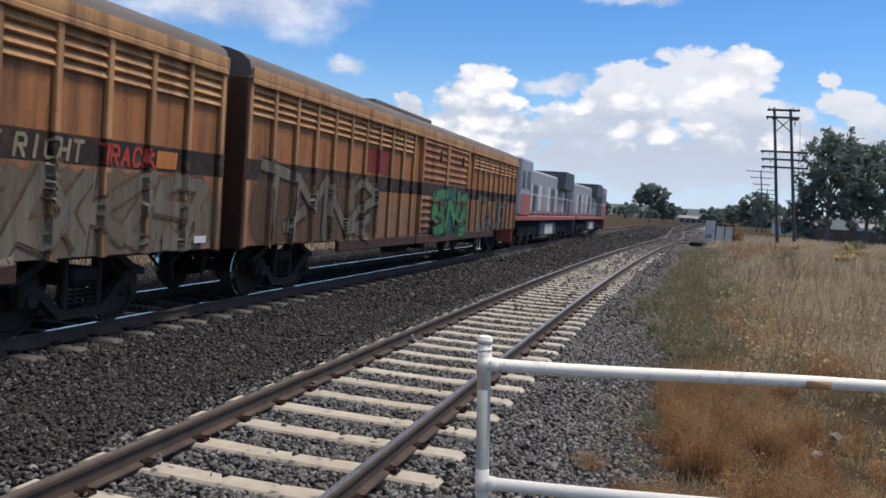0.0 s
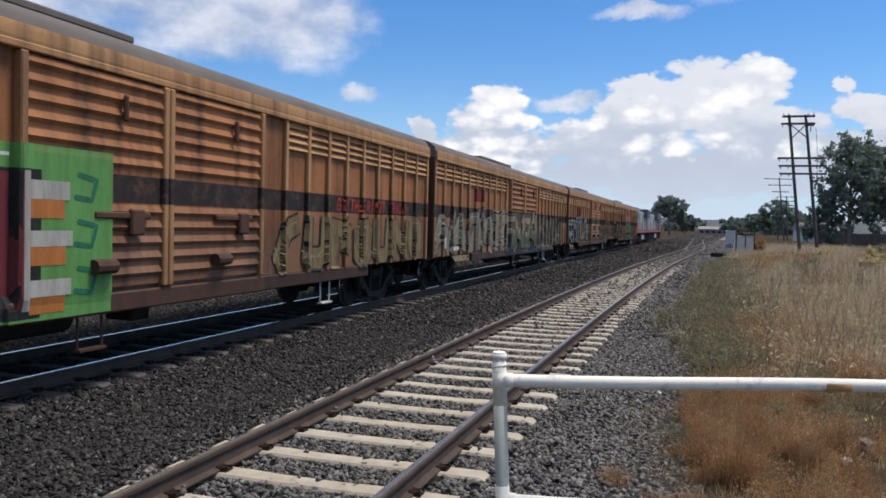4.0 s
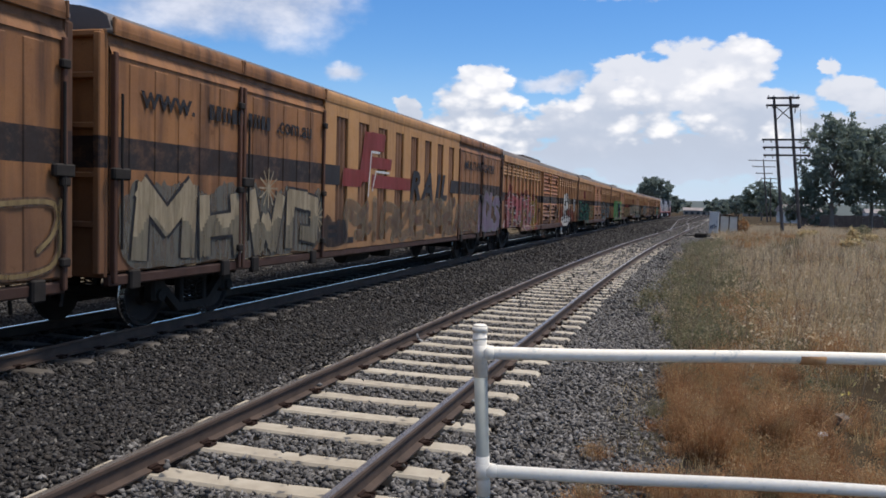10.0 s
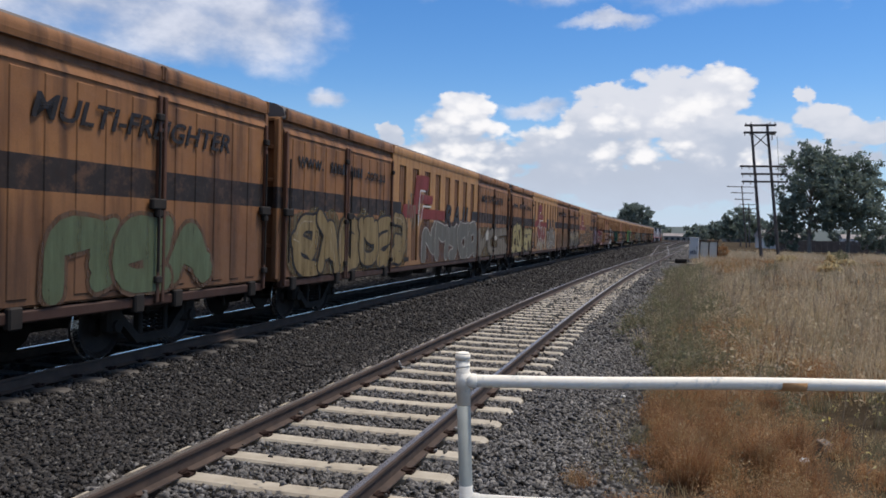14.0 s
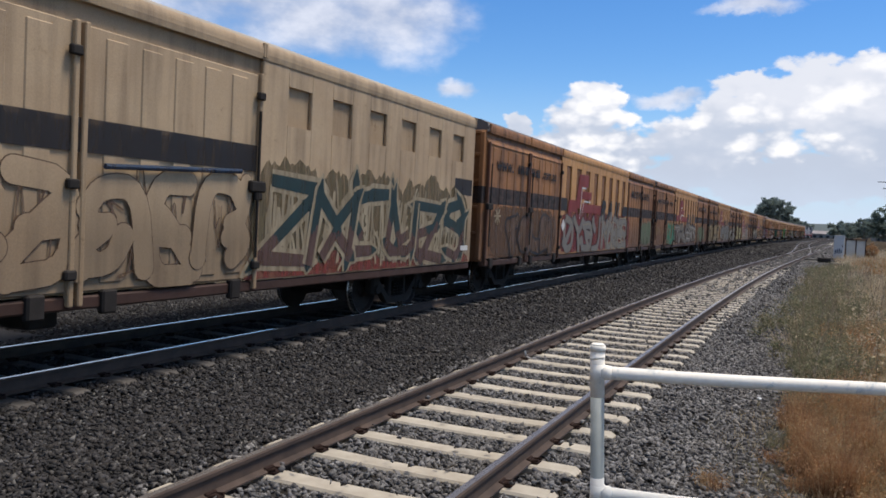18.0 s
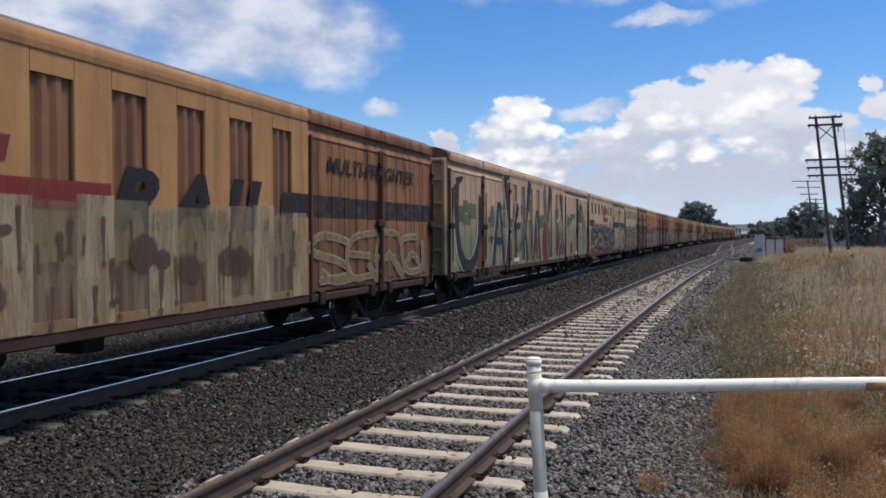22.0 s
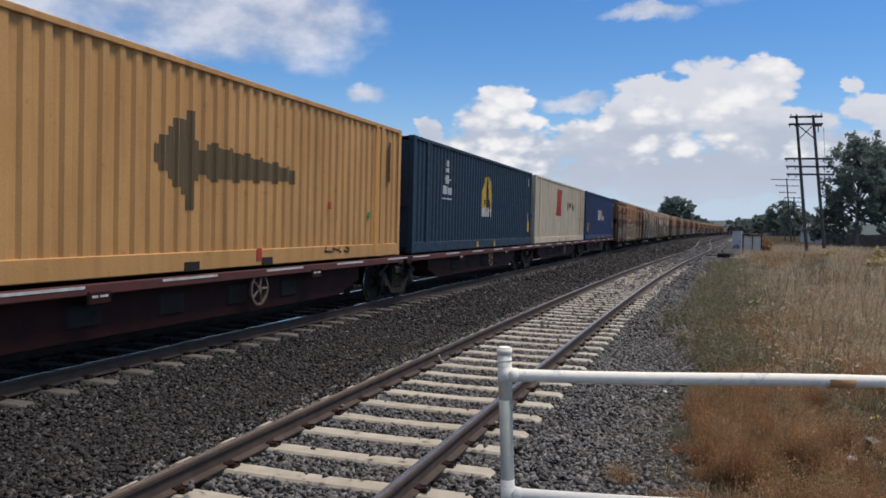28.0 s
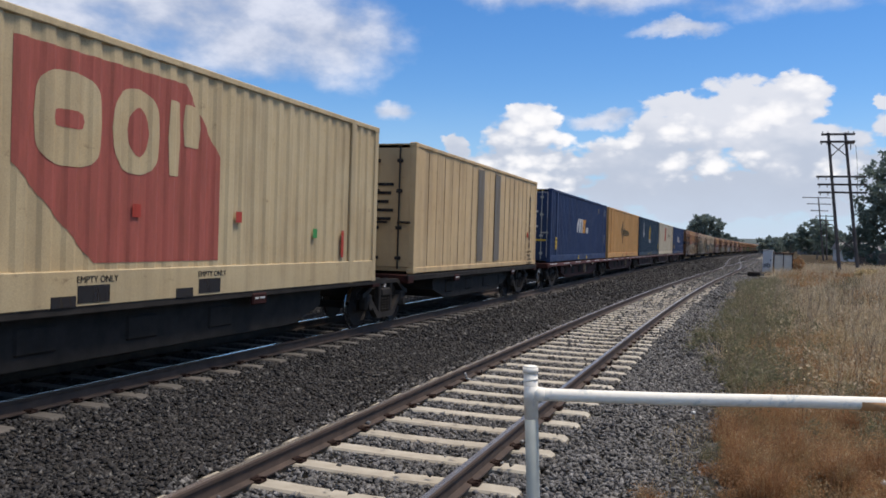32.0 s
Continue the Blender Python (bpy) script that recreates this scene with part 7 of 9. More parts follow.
def build_containers():
    navy = steel_paint("navy_container", (0.017, 0.039, 0.108), (0.023, 0.041, 0.092), 71)
    cream = steel_paint("cream_container", (0.60, 0.46, 0.26), (0.48, 0.33, 0.16), 72)
    pale = steel_paint("pale_cream_container", (0.66, 0.56, 0.40), (0.50, 0.39, 0.25), 76)
    tealb = steel_paint("dark_teal_container", (0.012, 0.037, 0.064), (0.015, 0.037, 0.055), 73)
    sand = steel_paint("yellow_sand_container", (0.63, 0.335, 0.115), (0.48, 0.235, 0.07), 74)
    reef = steel_paint("reefer_cream", (0.64, 0.45, 0.235), (0.52, 0.34, 0.16), 75)
    dark = M["black_iron"]

    def on_wagon(c, L, front, rear, sill_mat, ahead="own", behind="own", joint=0.14):
        f = flat_wagon("dark red flat wagon under a container" if sill_mat == M["red_steel"] else "black flat wagon under a cream container", (front - rear) * SCALE_U + 0.55, sill_mat, ahead, behind, joint)
        couple(f, front, rear)
        couple(c, front, rear)

    def signs(c, L, mat, pale):
        bars(c, L / 2 - 0.75, 3.45, [0.09], 0.32, 0, 1.252, pale)
        bars(c, L / 2 - 0.75, 1.9, [0.07], 0.5, 0, 1.252, pale)
        for y in (-1.1, 1.1):
            g = Shape()
            g.add([(1.256, y - 0.14, 1.16), (1.256, y + 0.14, 1.16), (1.256, y, 1.38)], [(0, 1, 2)])
            part("warning_triangle", g, [M["yellow_mark"]], c, "small yellow triangle")

    def unit_logo(c, L, y, z, h):
        # plain white and orange blocks in place of the maker's mark, leaning with the corrugations
        rel = wall_relief(L)
        for k, (a, b, top, m) in enumerate(((0.0, 0.50, 1.0, "white_mark"), (0.60, 1.12, 1.0, "white_mark"), (1.22, 1.38, 1.0, "white_mark"), (1.46, 1.98, 1.0, "white_mark"), (2.06, 2.58, 0.97, "orange_mark"), (2.68, 3.20, 0.97, "orange_mark"), (3.36, 3.58, 0.42, "white_mark"), (3.70, 3.96, 0.42, "white_mark"), (4.08, 4.50, 0.42, "white_mark"))):
            patch(c, rel, y + a * h, y + b * h, z, z + top * h, M[m], "logo", "white block of a mark" if m == "white_mark" else "orange block of a mark", 0.14, 0.005)

    def end_writing(c, L, pale):
        for i in range(5):
            for x0, x1, z, h in ((0.2, 0.7 - 0.06 * (i % 3), 3.1 - i * 0.2, 0.07), (-0.95, -0.5, 2.9 - i * 0.24, 0.06)):
                g = Shape()
                g.box(x0, x1, -L / 2 - 0.002, -L / 2 + 0.018, z, z + h)
                part("marking", g, [pale], c, "line of small code writing")

    L = 14.4
    c = container("navy blue corrugated container with a white mark", navy, M["wheel"], L)
    unit_logo(c, L, -1.5, 2.37, 0.66)
    signs(c, L, navy, M["white_mark"])
    bars(c, -L / 2 + 0.8, 1.62, [0.32], 0.5, 0, 1.256, M["yellow_mark"], label="yellow warning label")
    end_writing(c, L, M["white_mark"])
    for q in (3.2, 3.9):
        bars(c, q, 1.95, [0.05], 0.16, 0, 1.256, M["white_mark"], label="white scratch")
    on_wagon(c, L, -271.12, -284.5, M["red_steel"], "own", "joint")

    L = 14.4
    c = container("cream corrugated container with a red mark and an orange strip", pale, M["wheel"], L)
    patch(c, wall_relief(L), -2.0, -0.6, 2.4, 3.7, M["red_mark"], "logo", "red angular mark", 0.12)
    tag_scrawl(c, wall_relief(L), 1.2, 3.6, 2.6, 3.2, SP["black"], 51, 0.06)
    patch(c, lambda y, z: 1.25, L / 2 - 1.45, L / 2 - 1.28, 1.2, 3.9, M["orange_mark"], "stripe", "orange upright strip")
    bars(c, L / 2 - 1.45, 2.2, [0.16], 0.18, 0, 1.257, M["green_mark"], label="green square")
    bars(c, L / 2 - 0.7, 2.5, [0.07], 1.1, 0, 1.256, M["dark_mark"], label="upright code writing")
    signs(c, L, cream, M["dark_mark"])
    end_writing(c, L, M["dark_mark"])
    on_wagon(c, L, -285.29, -298.9, M["red_steel"], "joint", "joint")

    L = 14.5
    c = container("dark blue-green corrugated container with small emblems", tealb, M["wheel"], L)
    g = Shape()
    rel = wall_relief(L)
    cy = 0.10
    rows = [[], []]
    for i in range(41):
        y = cy - 0.62 + 1.24 * i / 40
        rows[0].append((rel(y, 0) + 0.005, y, 2.3))
        rows[1].append((rel(y, 0) + 0.005, y, 2.75 + 0.74 * max(0.0, 1 - ((y - cy) / 0.64) ** 2) ** 0.5))
    g.sheet(rows)
    part("logo", g, [M["yellow_mark"]], c, "arched yellow emblem")
    g = Shape()
    ribbon(g, [(cy - 0.1, 3.4), (cy - 0.05, 2.9), (cy + 0.12, 2.55)], (0.14, 0.5), rel, 0.0085, 0)
    ribbon(g, [(cy - 0.38, 2.62), (cy + 0.1, 2.55)], 0.18, rel, 0.0095, 0)
    part("logo", g, [M["dark_mark"]], c, "dark shape in the emblem")
    for a, b in ((-0.62, -0.12), (-0.08, 0.3), (0.36, 0.6)):
        patch(c, rel, cy + a, cy + b, 2.14, 2.42, M["white_mark"], "logo", "white block of a mark", 0.0, 0.011)
    cy = -4.36
    for a, b, z0, z1, sl in ((-0.42, 0.42, 2.56, 2.60, 0), (-0.36, -0.02, 2.70, 2.94, 0), (0.04, 0.36, 2.70, 2.90, 0), (-0.2, 0.2, 3.0, 3.24, 0), (-0.3, 0.3, 3.10, 3.14, 0), (-0.12, 0.12, 3.32, 3.44, 0), (-0.06, 0.06, 3.48, 3.66, 0)):
        patch(c, rel, cy + a, cy + b, z0, z1, M["white_mark"], "logo", "small white emblem", sl, 0.006)
    signs(c, L, tealb, M["white_mark"])
    bars(c, L / 2 - 0.8, 1.62, [0.3], 0.42, 0, 1.256, M["yellow_mark"], label="yellow warning label")
    end_writing(c, L, M["white_mark"])
    on_wagon(c, L, -299.64, -313.25, M["red_steel"], "joint", "joint")

    L = 14.5
    c = container("sand-yellow corrugated container with a painted-over dark patch", sand, M["wheel"], L, 0.30)
    rl = wall_relief(L)
    for k in range(26):     # the patch steps up and down column by column: a blunt head and a long stem
        y = -1.9 + k * 0.15
        up, down = (3.3 - 0.45 * abs(k - 3.5) / 3.5, 2.2 + 0.40 * abs(k - 4) / 4) if k < 8 else (2.95 - 0.012 * (k - 8) + 0.05 * (k % 3 == 0), 2.45 + 0.006 * (k - 8) - 0.05 * (k % 4 == 1))
        if k == 5:
            up, down = 3.38, 1.98
        patch(c, rl, y, y + 0.15, down, up, SP["umber"], "painted_panel", "dark over-painted patch")
    bars(c, 3.3, 2.1, [0.14], 0.14, 0, 1.256, M["red_mark"], label="small red square")
    bars(c, 5.3, 1.95, [0.1], 0.14, 0, 1.256, M["green_mark"], label="small green square")
    bars(c, 0.7, 1.2, [0.16], 0.2, 0, 1.256, M["red_mark"], label="small red square")
    tag_scrawl(c, lambda y, z: 1.252, 3.2, 4.1, 1.2, 1.4, SP["black"], 61, 0.035)
    for y in (-L / 2 + 1.5, L / 2 - 1.5):
        patch(c, lambda y, z: 1.252, y - 0.07, y + 0.07, 1.2, 4.0, M["orange_mark"], "stripe", "orange upright strip")
    bars(c, L / 2 - 0.8, 2.8, [0.08], 0.9, 0, 1.256, M["dark_mark"], label="upright code writing")
    end_writing(c, L, M["dark_mark"])
    on_wagon(c, L, -314.04, -327.78, M["red_steel"], "joint", "joint")

    L = 14.5
    c = container("navy blue corrugated container with lock rods and a white mark", navy, M["galv"], L)
    unit_logo(c, L, -1.45, 2.40, 0.66)
    signs(c, L, navy, M["white_mark"])
    bars(c, -L / 2 + 0.85, 1.62, [0.32], 0.5, 0, 1.256, M["yellow_mark"], label="yellow warning label")
    bars(c, L / 2 - 2.9, 3.5, [0.06], 0.3, 0, 1.256, M["yellow_mark"], label="small yellow arrow")
    end_writing(c, L, M["white_mark"])
    g = Shape()
    g.box(-1.05, 1.05, -L / 2 - 0.035, -L / 2 - 0.012, 1.95, 2.02)
    part("stripe", g, [M["yellow_mark"]], c, "yellow bar across the doors")
    for i, q in enumerate((0.14, 0.15, 0.06, 0.14, 0.15, 0.15)):
        g = Shape()
        g.box(-0.95 + i * 0.18, -0.95 + i * 0.18 + q, -L / 2 - 0.003, -L / 2 + 0.018, 2.62, 2.80)
        part("logo", g, [M["white_mark"] if i < 4 else M["orange_mark"]], c, "block of the mark on the doors")
    for x0, x1, z0, z1 in ((-1.09, -1.07, 1.3, 3.9), (1.07, 1.09, 1.3, 3.9), (-1.09, 1.09, 3.9, 3.92)):
        g = Shape()
        g.box(x0, x1, -L / 2 - 0.004, -L / 2 + 0.024, z0, z1)
        part("stripe", g, [M["white_mark"]], c, "white line round the doors")
    for x in (-0.95, -0.75, 0.6, 0.8):
        g = Shape()
        g.add([(x, -L / 2 - 0.008, 3.97), (x + 0.09, -L / 2 - 0.008, 3.97), (x + 0.15, -L / 2 - 0.008, 4.03), (x + 0.06, -L / 2 - 0.008, 4.03)], [(0, 1, 2, 3)])
        part("hazard_stripe", g, [M["yellow_mark"]], c, "slanted yellow stripe")
    for k, word in enumerate(("CAUTION", "3.0M", "HIGH")):
        lettering(c, word, -L / 2 + 0.87, 1.97 - k * 0.15, 0.085, 1.262, M["dark_mark"], label="dark words on the yellow label")
    on_wagon(c, L, -328.55, -342.3, M["red_steel"], "joint", "own")

    L = 12.15
    c = container("cream insulated container with two grey upright bars and stencilled words", reef, M["wheel"], L, 0.30, 1.08, 3.02, True, 0.02, 0.14)
    for y in (-1.22, 0.52):
        patch(c, lambda y, z: 1.246, y, y + 0.60, 1.3, 3.93, paint("grey_bar", (0.17, 0.145, 0.115), 0.35), "stripe", "faded grey upright bar", 0, 0.004)
    g = Shape()
    y = -L / 2 + 0.9
    while y < L / 2 - 0.5:
        g.box(1.225, 1.2345, y - 0.005, y + 0.005, 1.25, 3.95)
        y += 0.575
    part("panel_joint", g, [SP["mud"]], c)
    for k in range(7):
        bars(c, L / 2 - 1.05, 3.3 - k * 0.27, [0.13], 0.2, 0, 1.252, M["dark_mark"], label="upright code writing")
    for k, word in enumerate(("CAUTION", "9'10 HIGH", "2.5m WIDE", "CONTAINER")):
        lettering(c, word, L / 2 - 1.3, 1.5 - k * 0.13, 0.12, 1.252, M["dark_mark"], label="stencilled warning words")
    bars(c, L / 2 - 1.35, 2.05, [0.18], 0.18, 0, 1.252, M["red_mark"], label="small red mark")
    end_writing(c, L, M["dark_mark"])
    on_wagon(c, L, -344.72, -356.1, M["black_iron"], "own", "joint", 0.79)

    L = 14.5
    c = container("cream corrugated container with a big red angular mark", cream, M["wheel"], L, 0.34, 1.0, 3.13, False, 0.026, 0.42)
    y0 = L / 2 - 9.0
    g = Shape()
    rel = wall_relief(L, 0.34, 0.026)
    n = 96
    rows = [[], []]
    for i in range(n + 1):
        y = y0 + 3.55 * i / n
        u = y - y0
        top_z = 3.85 if u < 2.75 else 3.85 - (u - 2.75) * 1.12
        low_z = 1.5 if u > 1.15 else 2.55 - u * 0.913
        rows[0].append((rel(y, 0) + 0.005, y, low_z))
        rows[1].append((rel(y, 0) + 0.005, y, top_z))
    g.sheet(rows)
    part("logo", g, [paint("faded_red", (0.40, 0.10, 0.07), 0.25)], c, "large faded red angular mark")
    def disc(cy, cz, ry, rz, mat, lift, label, power=2.0):
        # a rounded plain shape laid on the corrugations
        rows, m = [[], []], max(8, int(ry / 0.012))
        for i in range(m + 1):
            t = -1 + 2 * i / m
            h = rz * max(0.0, 1 - abs(t) ** power) ** (1 / power)
            yy = cy + t * ry
            rows[0].append((rel(yy, 0) + lift, yy, cz - h))
            rows[1].append((rel(yy, 0) + lift, yy, cz + h))
        d = Shape()
        d.sheet(rows)
        part("logo", d, [mat], c, label)

    red = bpy.data.materials["faded_red"]
    disc(y0 + 0.76, 3.09, 0.49, 0.52, cream, 0.010, "rounded cream block of the mark", 3.0)
    disc(y0 + 0.76, 3.09, 0.22, 0.10, red, 0.0125, "red slot in the block", 4.0)
    disc(y0 + 1.83, 3.09, 0.43, 0.52, cream, 0.010, "rounded cream block of the mark", 2.4)
    disc(y0 + 1.86, 3.09, 0.19, 0.30, red, 0.0125, "red oval in the block")
    disc(y0 + 2.54, 3.10, 0.13, 0.49, cream, 0.010, "upright cream block of the mark", 9.0)
    disc(y0 + 2.90, 3.30, 0.18, 0.28, cream, 0.010, "short cream block of the mark", 9.0)
    for y, m in ((y0 + 3.95, "red_mark"), (y0 + 1.75, "red_mark"), (y0 + 6.3, "green_mark")):
        bars(c, y, 2.05 if m == "red_mark" else 1.85, [0.15], 0.16, 0, 1.25, M[m], label="small coloured square")
    bars(c, y0 + 7.4, 1.5, [0.1], 0.5, 0, 1.25, M["red_mark"], label="red label")
    for y in (y0 + 0.9, y0 + 3.1):
        bars(c, y, 1.05, [0.5], 0.2, 0, 1.252, M["dark_mark"], "fork_pocket", "dark fork pocket")
        lettering(c, "EMPTY ONLY", y - 0.02, 1.28, 0.11, 1.254, M["dark_mark"], label="small words EMPTY ONLY")
    on_wagon(c, L, -358.09, -371.7, M["black_iron"], "joint", "own")


def build_locos():
    a = locomotive("white, red and dark locomotive with its cab towards the wagons", M["loco_body"], 20.6, True)
    couple(a, 52.0, 32.65)
    b = locomotive("leading locomotive in white and dark blue-grey with a red frame", M["loco_body"], 20.6, False)
    couple(b, 72.0, 52.65)


build_locos()
build_vans()
build_containers()


def run(t):
    """How far the train has gone after t seconds: it slows down gently."""
    return (13.2465 * t - 0.05332 * t * t + 9.76e-5 * t ** 3) * SCALE_U


def motions():
    for ob, start in TRAIN:
        rows = []
        for i in range(33):
            s = start + run(i)
            rows.append((float(i), pose(train_x(s), s, 0, 0, 0, -math.degrees(lean(s, TRAIN_K, TRAIN_END)))))
        walk(ob, rows)

# ---- fence at the crossing ----
def build_fence():
    f = thing("pipe_fence", "white-painted pipe fence with chipped paint and a rust patch", "fence")
    foot, top = Vector((-0.735, 3.59, -0.30)), Vector((-0.822, 3.59, 1.30))
    along = Vector((0.944, 0.329, 0.0))
    g = Shape()
    g.tube(foot, top, 0.0305, n=20)
    p = part("post", g, [M["galv"]], f, "bare galvanised post with white paint left on", True)
    g = Shape()
    g.tube(top - Vector((0, 0, 0.17)) + Vector((0.009, 0, 0)), top, 0.0318, n=20, k=0)
    g.tube(top, top + Vector((0, 0, 0.026)), 0.0355, 0.0345, n=20)
    g.tube(top + Vector((0, 0, 0.026)), top + Vector((0, 0, 0.033)), 0.0345, 0.026, n=20)
    g.tube(top - Vector((-0.002, 0, 0.035)), top - Vector((0, 0, 0.025)), 0.0345, n=20)
    part("post_cap", g, [M["fence_white"]], p, "white cap with peeling paint", True)
    for z, name in ((1.205, "top_rail"), (0.665, "lower_rail")):
        u = (z + 0.30) / 1.60
        a = foot.lerp(top, u)
        drop = 0.045 if name == "lower_rail" else 0.0
        g = Shape()
        pts = [a + along * (0.02 + 3.68 * i / 12) + Vector((0, 0, -0.004 * math.sin(i) - drop * 3.68 * i / 12)) for i in range(13)]
        side = Vector((-along.y, along.x, 0))
        g.sheet([[tuple(q + (side * math.cos(2 * math.pi * j / 16) + Vector((0, 0, 1)) * math.sin(2 * math.pi * j / 16)) * 0.0292) for j in range(16)] for q in pts], 0, True)
        rl = part(name, g, [M["fence_white"]], f, "horizontal white pipe rail", True)
        g = Shape()
        g.tube(a + along * 0.012, a + along * 0.06, 0.036, 0.031, n=16)
        g.tube(a - Vector((0, 0, 0.036)), a + Vector((0, 0, 0.036)), 0.0335, n=16)
        g.tube(a - (top - foot).normalized() * 0.11, a + (top - foot).normalized() * 0.07, 0.0314, n=20)
        part("weld_collar", g, [M["fence_white"]], rl, "", True)
        if name == "top_rail":
            g = Shape()
            c = a + along * 1.48
            g.tube(c, c + along * 0.12, 0.0303, n=16)
            part("rust_patch", g, [M["rust_spot"]], rl, "orange rust patch where the paint is gone", True)
    g = Shape()
    q = Vector((foot.x, foot.y, -0.3)) + along * 3.75
    g.tube(q, q + Vector((-0.05, 0, 1.6)), 0.0305, n=20)
    part("post", g, [M["galv"]], f, "", True)


build_fence()


# ---- grass, weeds ----
def blades(name, P, H, Wd, mat, label, bend=0.5, out=None):
    """Bent blades; out: the way each one leans (away from its tussock's middle)."""
    n = len(P)
    a = rng.uniform(0, 2 * math.pi, n)
    d = np.stack([np.cos(a), np.sin(a)], 1)
    if out is not None:
        d = d * 0.55 + out
        d /= np.linalg.norm(d, axis=1)[:, None] + 1e-6
    t = np.stack([-np.sin(a * 3), np.cos(a * 3)], 1)
    b = rng.uniform(0.1, bend, n) * H
    z0 = np.array([ground_z(x, y) for x, y in P]) - 0.02
    V = np.zeros((n, 5, 3))
    for i, (u, w, fb) in enumerate(((0, 1, 0), (0, -1, 0), (0.6, 0.75, 0.35), (0.6, -0.75, 0.35), (1, 0, 1))):
        V[:, i, :2] = P + t * (w * Wd / 2)[:, None] + d * (b * fb)[:, None]
        V[:, i, 2] = z0 + u * H * (1 - 0.25 * fb * np.minimum(b / H, 1.2))
    F = np.array([(0, 1, 3), (0, 3, 2), (2, 3, 4)])[None] + (np.arange(n) * 5)[:, None, None]
    o = swarm(name, V.reshape(-1, 3), F.reshape(-1, 3), [mat])
    return tagged(o, label, "grass", "", "stuff")


def leaf_cards(name, P, size, mat, parent, q):
    n = len(P)
    u = q.normal(size=(n, 3))
    u /= np.linalg.norm(u, axis=1)[:, None]
    v = np.cross(u, q.normal(size=(n, 3)))
    v /= np.linalg.norm(v, axis=1)[:, None]
    s = size * q.uniform(0.6, 1.4, n)
    V = np.stack([P - u * s[:, None], P + v * (s * 0.45)[:, None], P + u * s[:, None], P - v * (s * 0.45)[:, None]], 1)
    F = np.arange(n * 4).reshape(n, 4)
    return swarm(name, V.reshape(-1, 3), F, [mat], parent)


def edge_of(y):
    return np.array([siding_x(v) for v in y]) + 2.75


def tufts(name, n, x0, x1, y0, y1, per, spread, h0, h1, w0, w1, mat, label, bend=0.8, rag=0.6):
    """Blades gathered in tussocks; x counts from the ragged edge of the gravel."""
    c = max(1, n // per)
    cy = rng.uniform(y0, y1, c)
    edge = np.array([noise.noise((v * 0.55, 3.3, x0)) + 0.5 * noise.noise((v * 1.7, 9.1, x0)) for v in cy]) * rag
    cx = rng.uniform(x0, x1, c) + edge
    # tall and low stretches, and bare patches
    lush = np.array([noise.noise((a * 0.45, b * 0.30, 7.0 + x0)) for a, b in zip(cx, cy)])
    size = np.clip(0.62 + 0.75 * lush + rng.normal(0, 0.16, c), 0.05, 1.25)
    keep = size > 0.28
    cx, cy, size = cx[keep], cy[keep], size[keep]
    i = rng.integers(0, len(cx), n)
    off = rng.normal(0, 1, (n, 2)) * (spread * (0.5 + 0.6 * size[i]))[:, None]
    x, y = cx[i] + off[:, 0], cy[i] + off[:, 1]
    far = np.hypot(off[:, 0], off[:, 1]) / (spread + 1e-6)
    H = (h0 + (h1 - h0) * size[i]) * rng.uniform(0.45, 1.1, n) * np.clip(1.15 - 0.32 * far, 0.35, 1.2)
    ok = y > 2.8
    P = np.stack([x + edge_of(y), y], 1)
    o = off / (np.hypot(off[:, 0], off[:, 1])[:, None] + 1e-6) * np.clip(far, 0.2, 1.5)[:, None]
    blades(name, P[ok], H[ok], rng.uniform(w0, w1, n)[ok], mat, label, bend, o[ok])


def weed_mounds():
    """Dull olive and brown bushy weeds along the gravel, in many small leaves."""
    P, q = [], rng
    for k in range(300):
        y = 12.0 + 40 * q.random() ** 1.35
        x = siding_x(y) + 2.75 + 0.35 + q.normal(0.35, 0.5) + 0.45 * noise.noise((y * 0.4, 1.0, 4.0))
        h = q.uniform(0.25, 0.6) + 0.55 * max(0.0, noise.noise((y * 0.35, 6.0, 2.0)) + 0.2)
        r = h * q.uniform(0.35, 0.6)
        n = 240
        d = q.normal(size=(n, 3))
        d /= np.linalg.norm(d, axis=1)[:, None]
        lob = 1 + 0.35 * np.sin(d[:, 0] * 4 + k) * np.cos(d[:, 1] * 5 + k * 2)
        p = d * (q.uniform(0.15, 1.0, n) * lob)[:, None] * np.array([r, r, h / 2]) + np.array([x, y, ground_z(x, y) + h * 0.46])
        P.append(p)
    o = leaf_cards("weed_mounds", np.concatenate(P), 0.026, M["weed"], None, q)
    tagged(o, "dull olive and brown bushy weeds along the gravel", "weeds", "", "stuff")


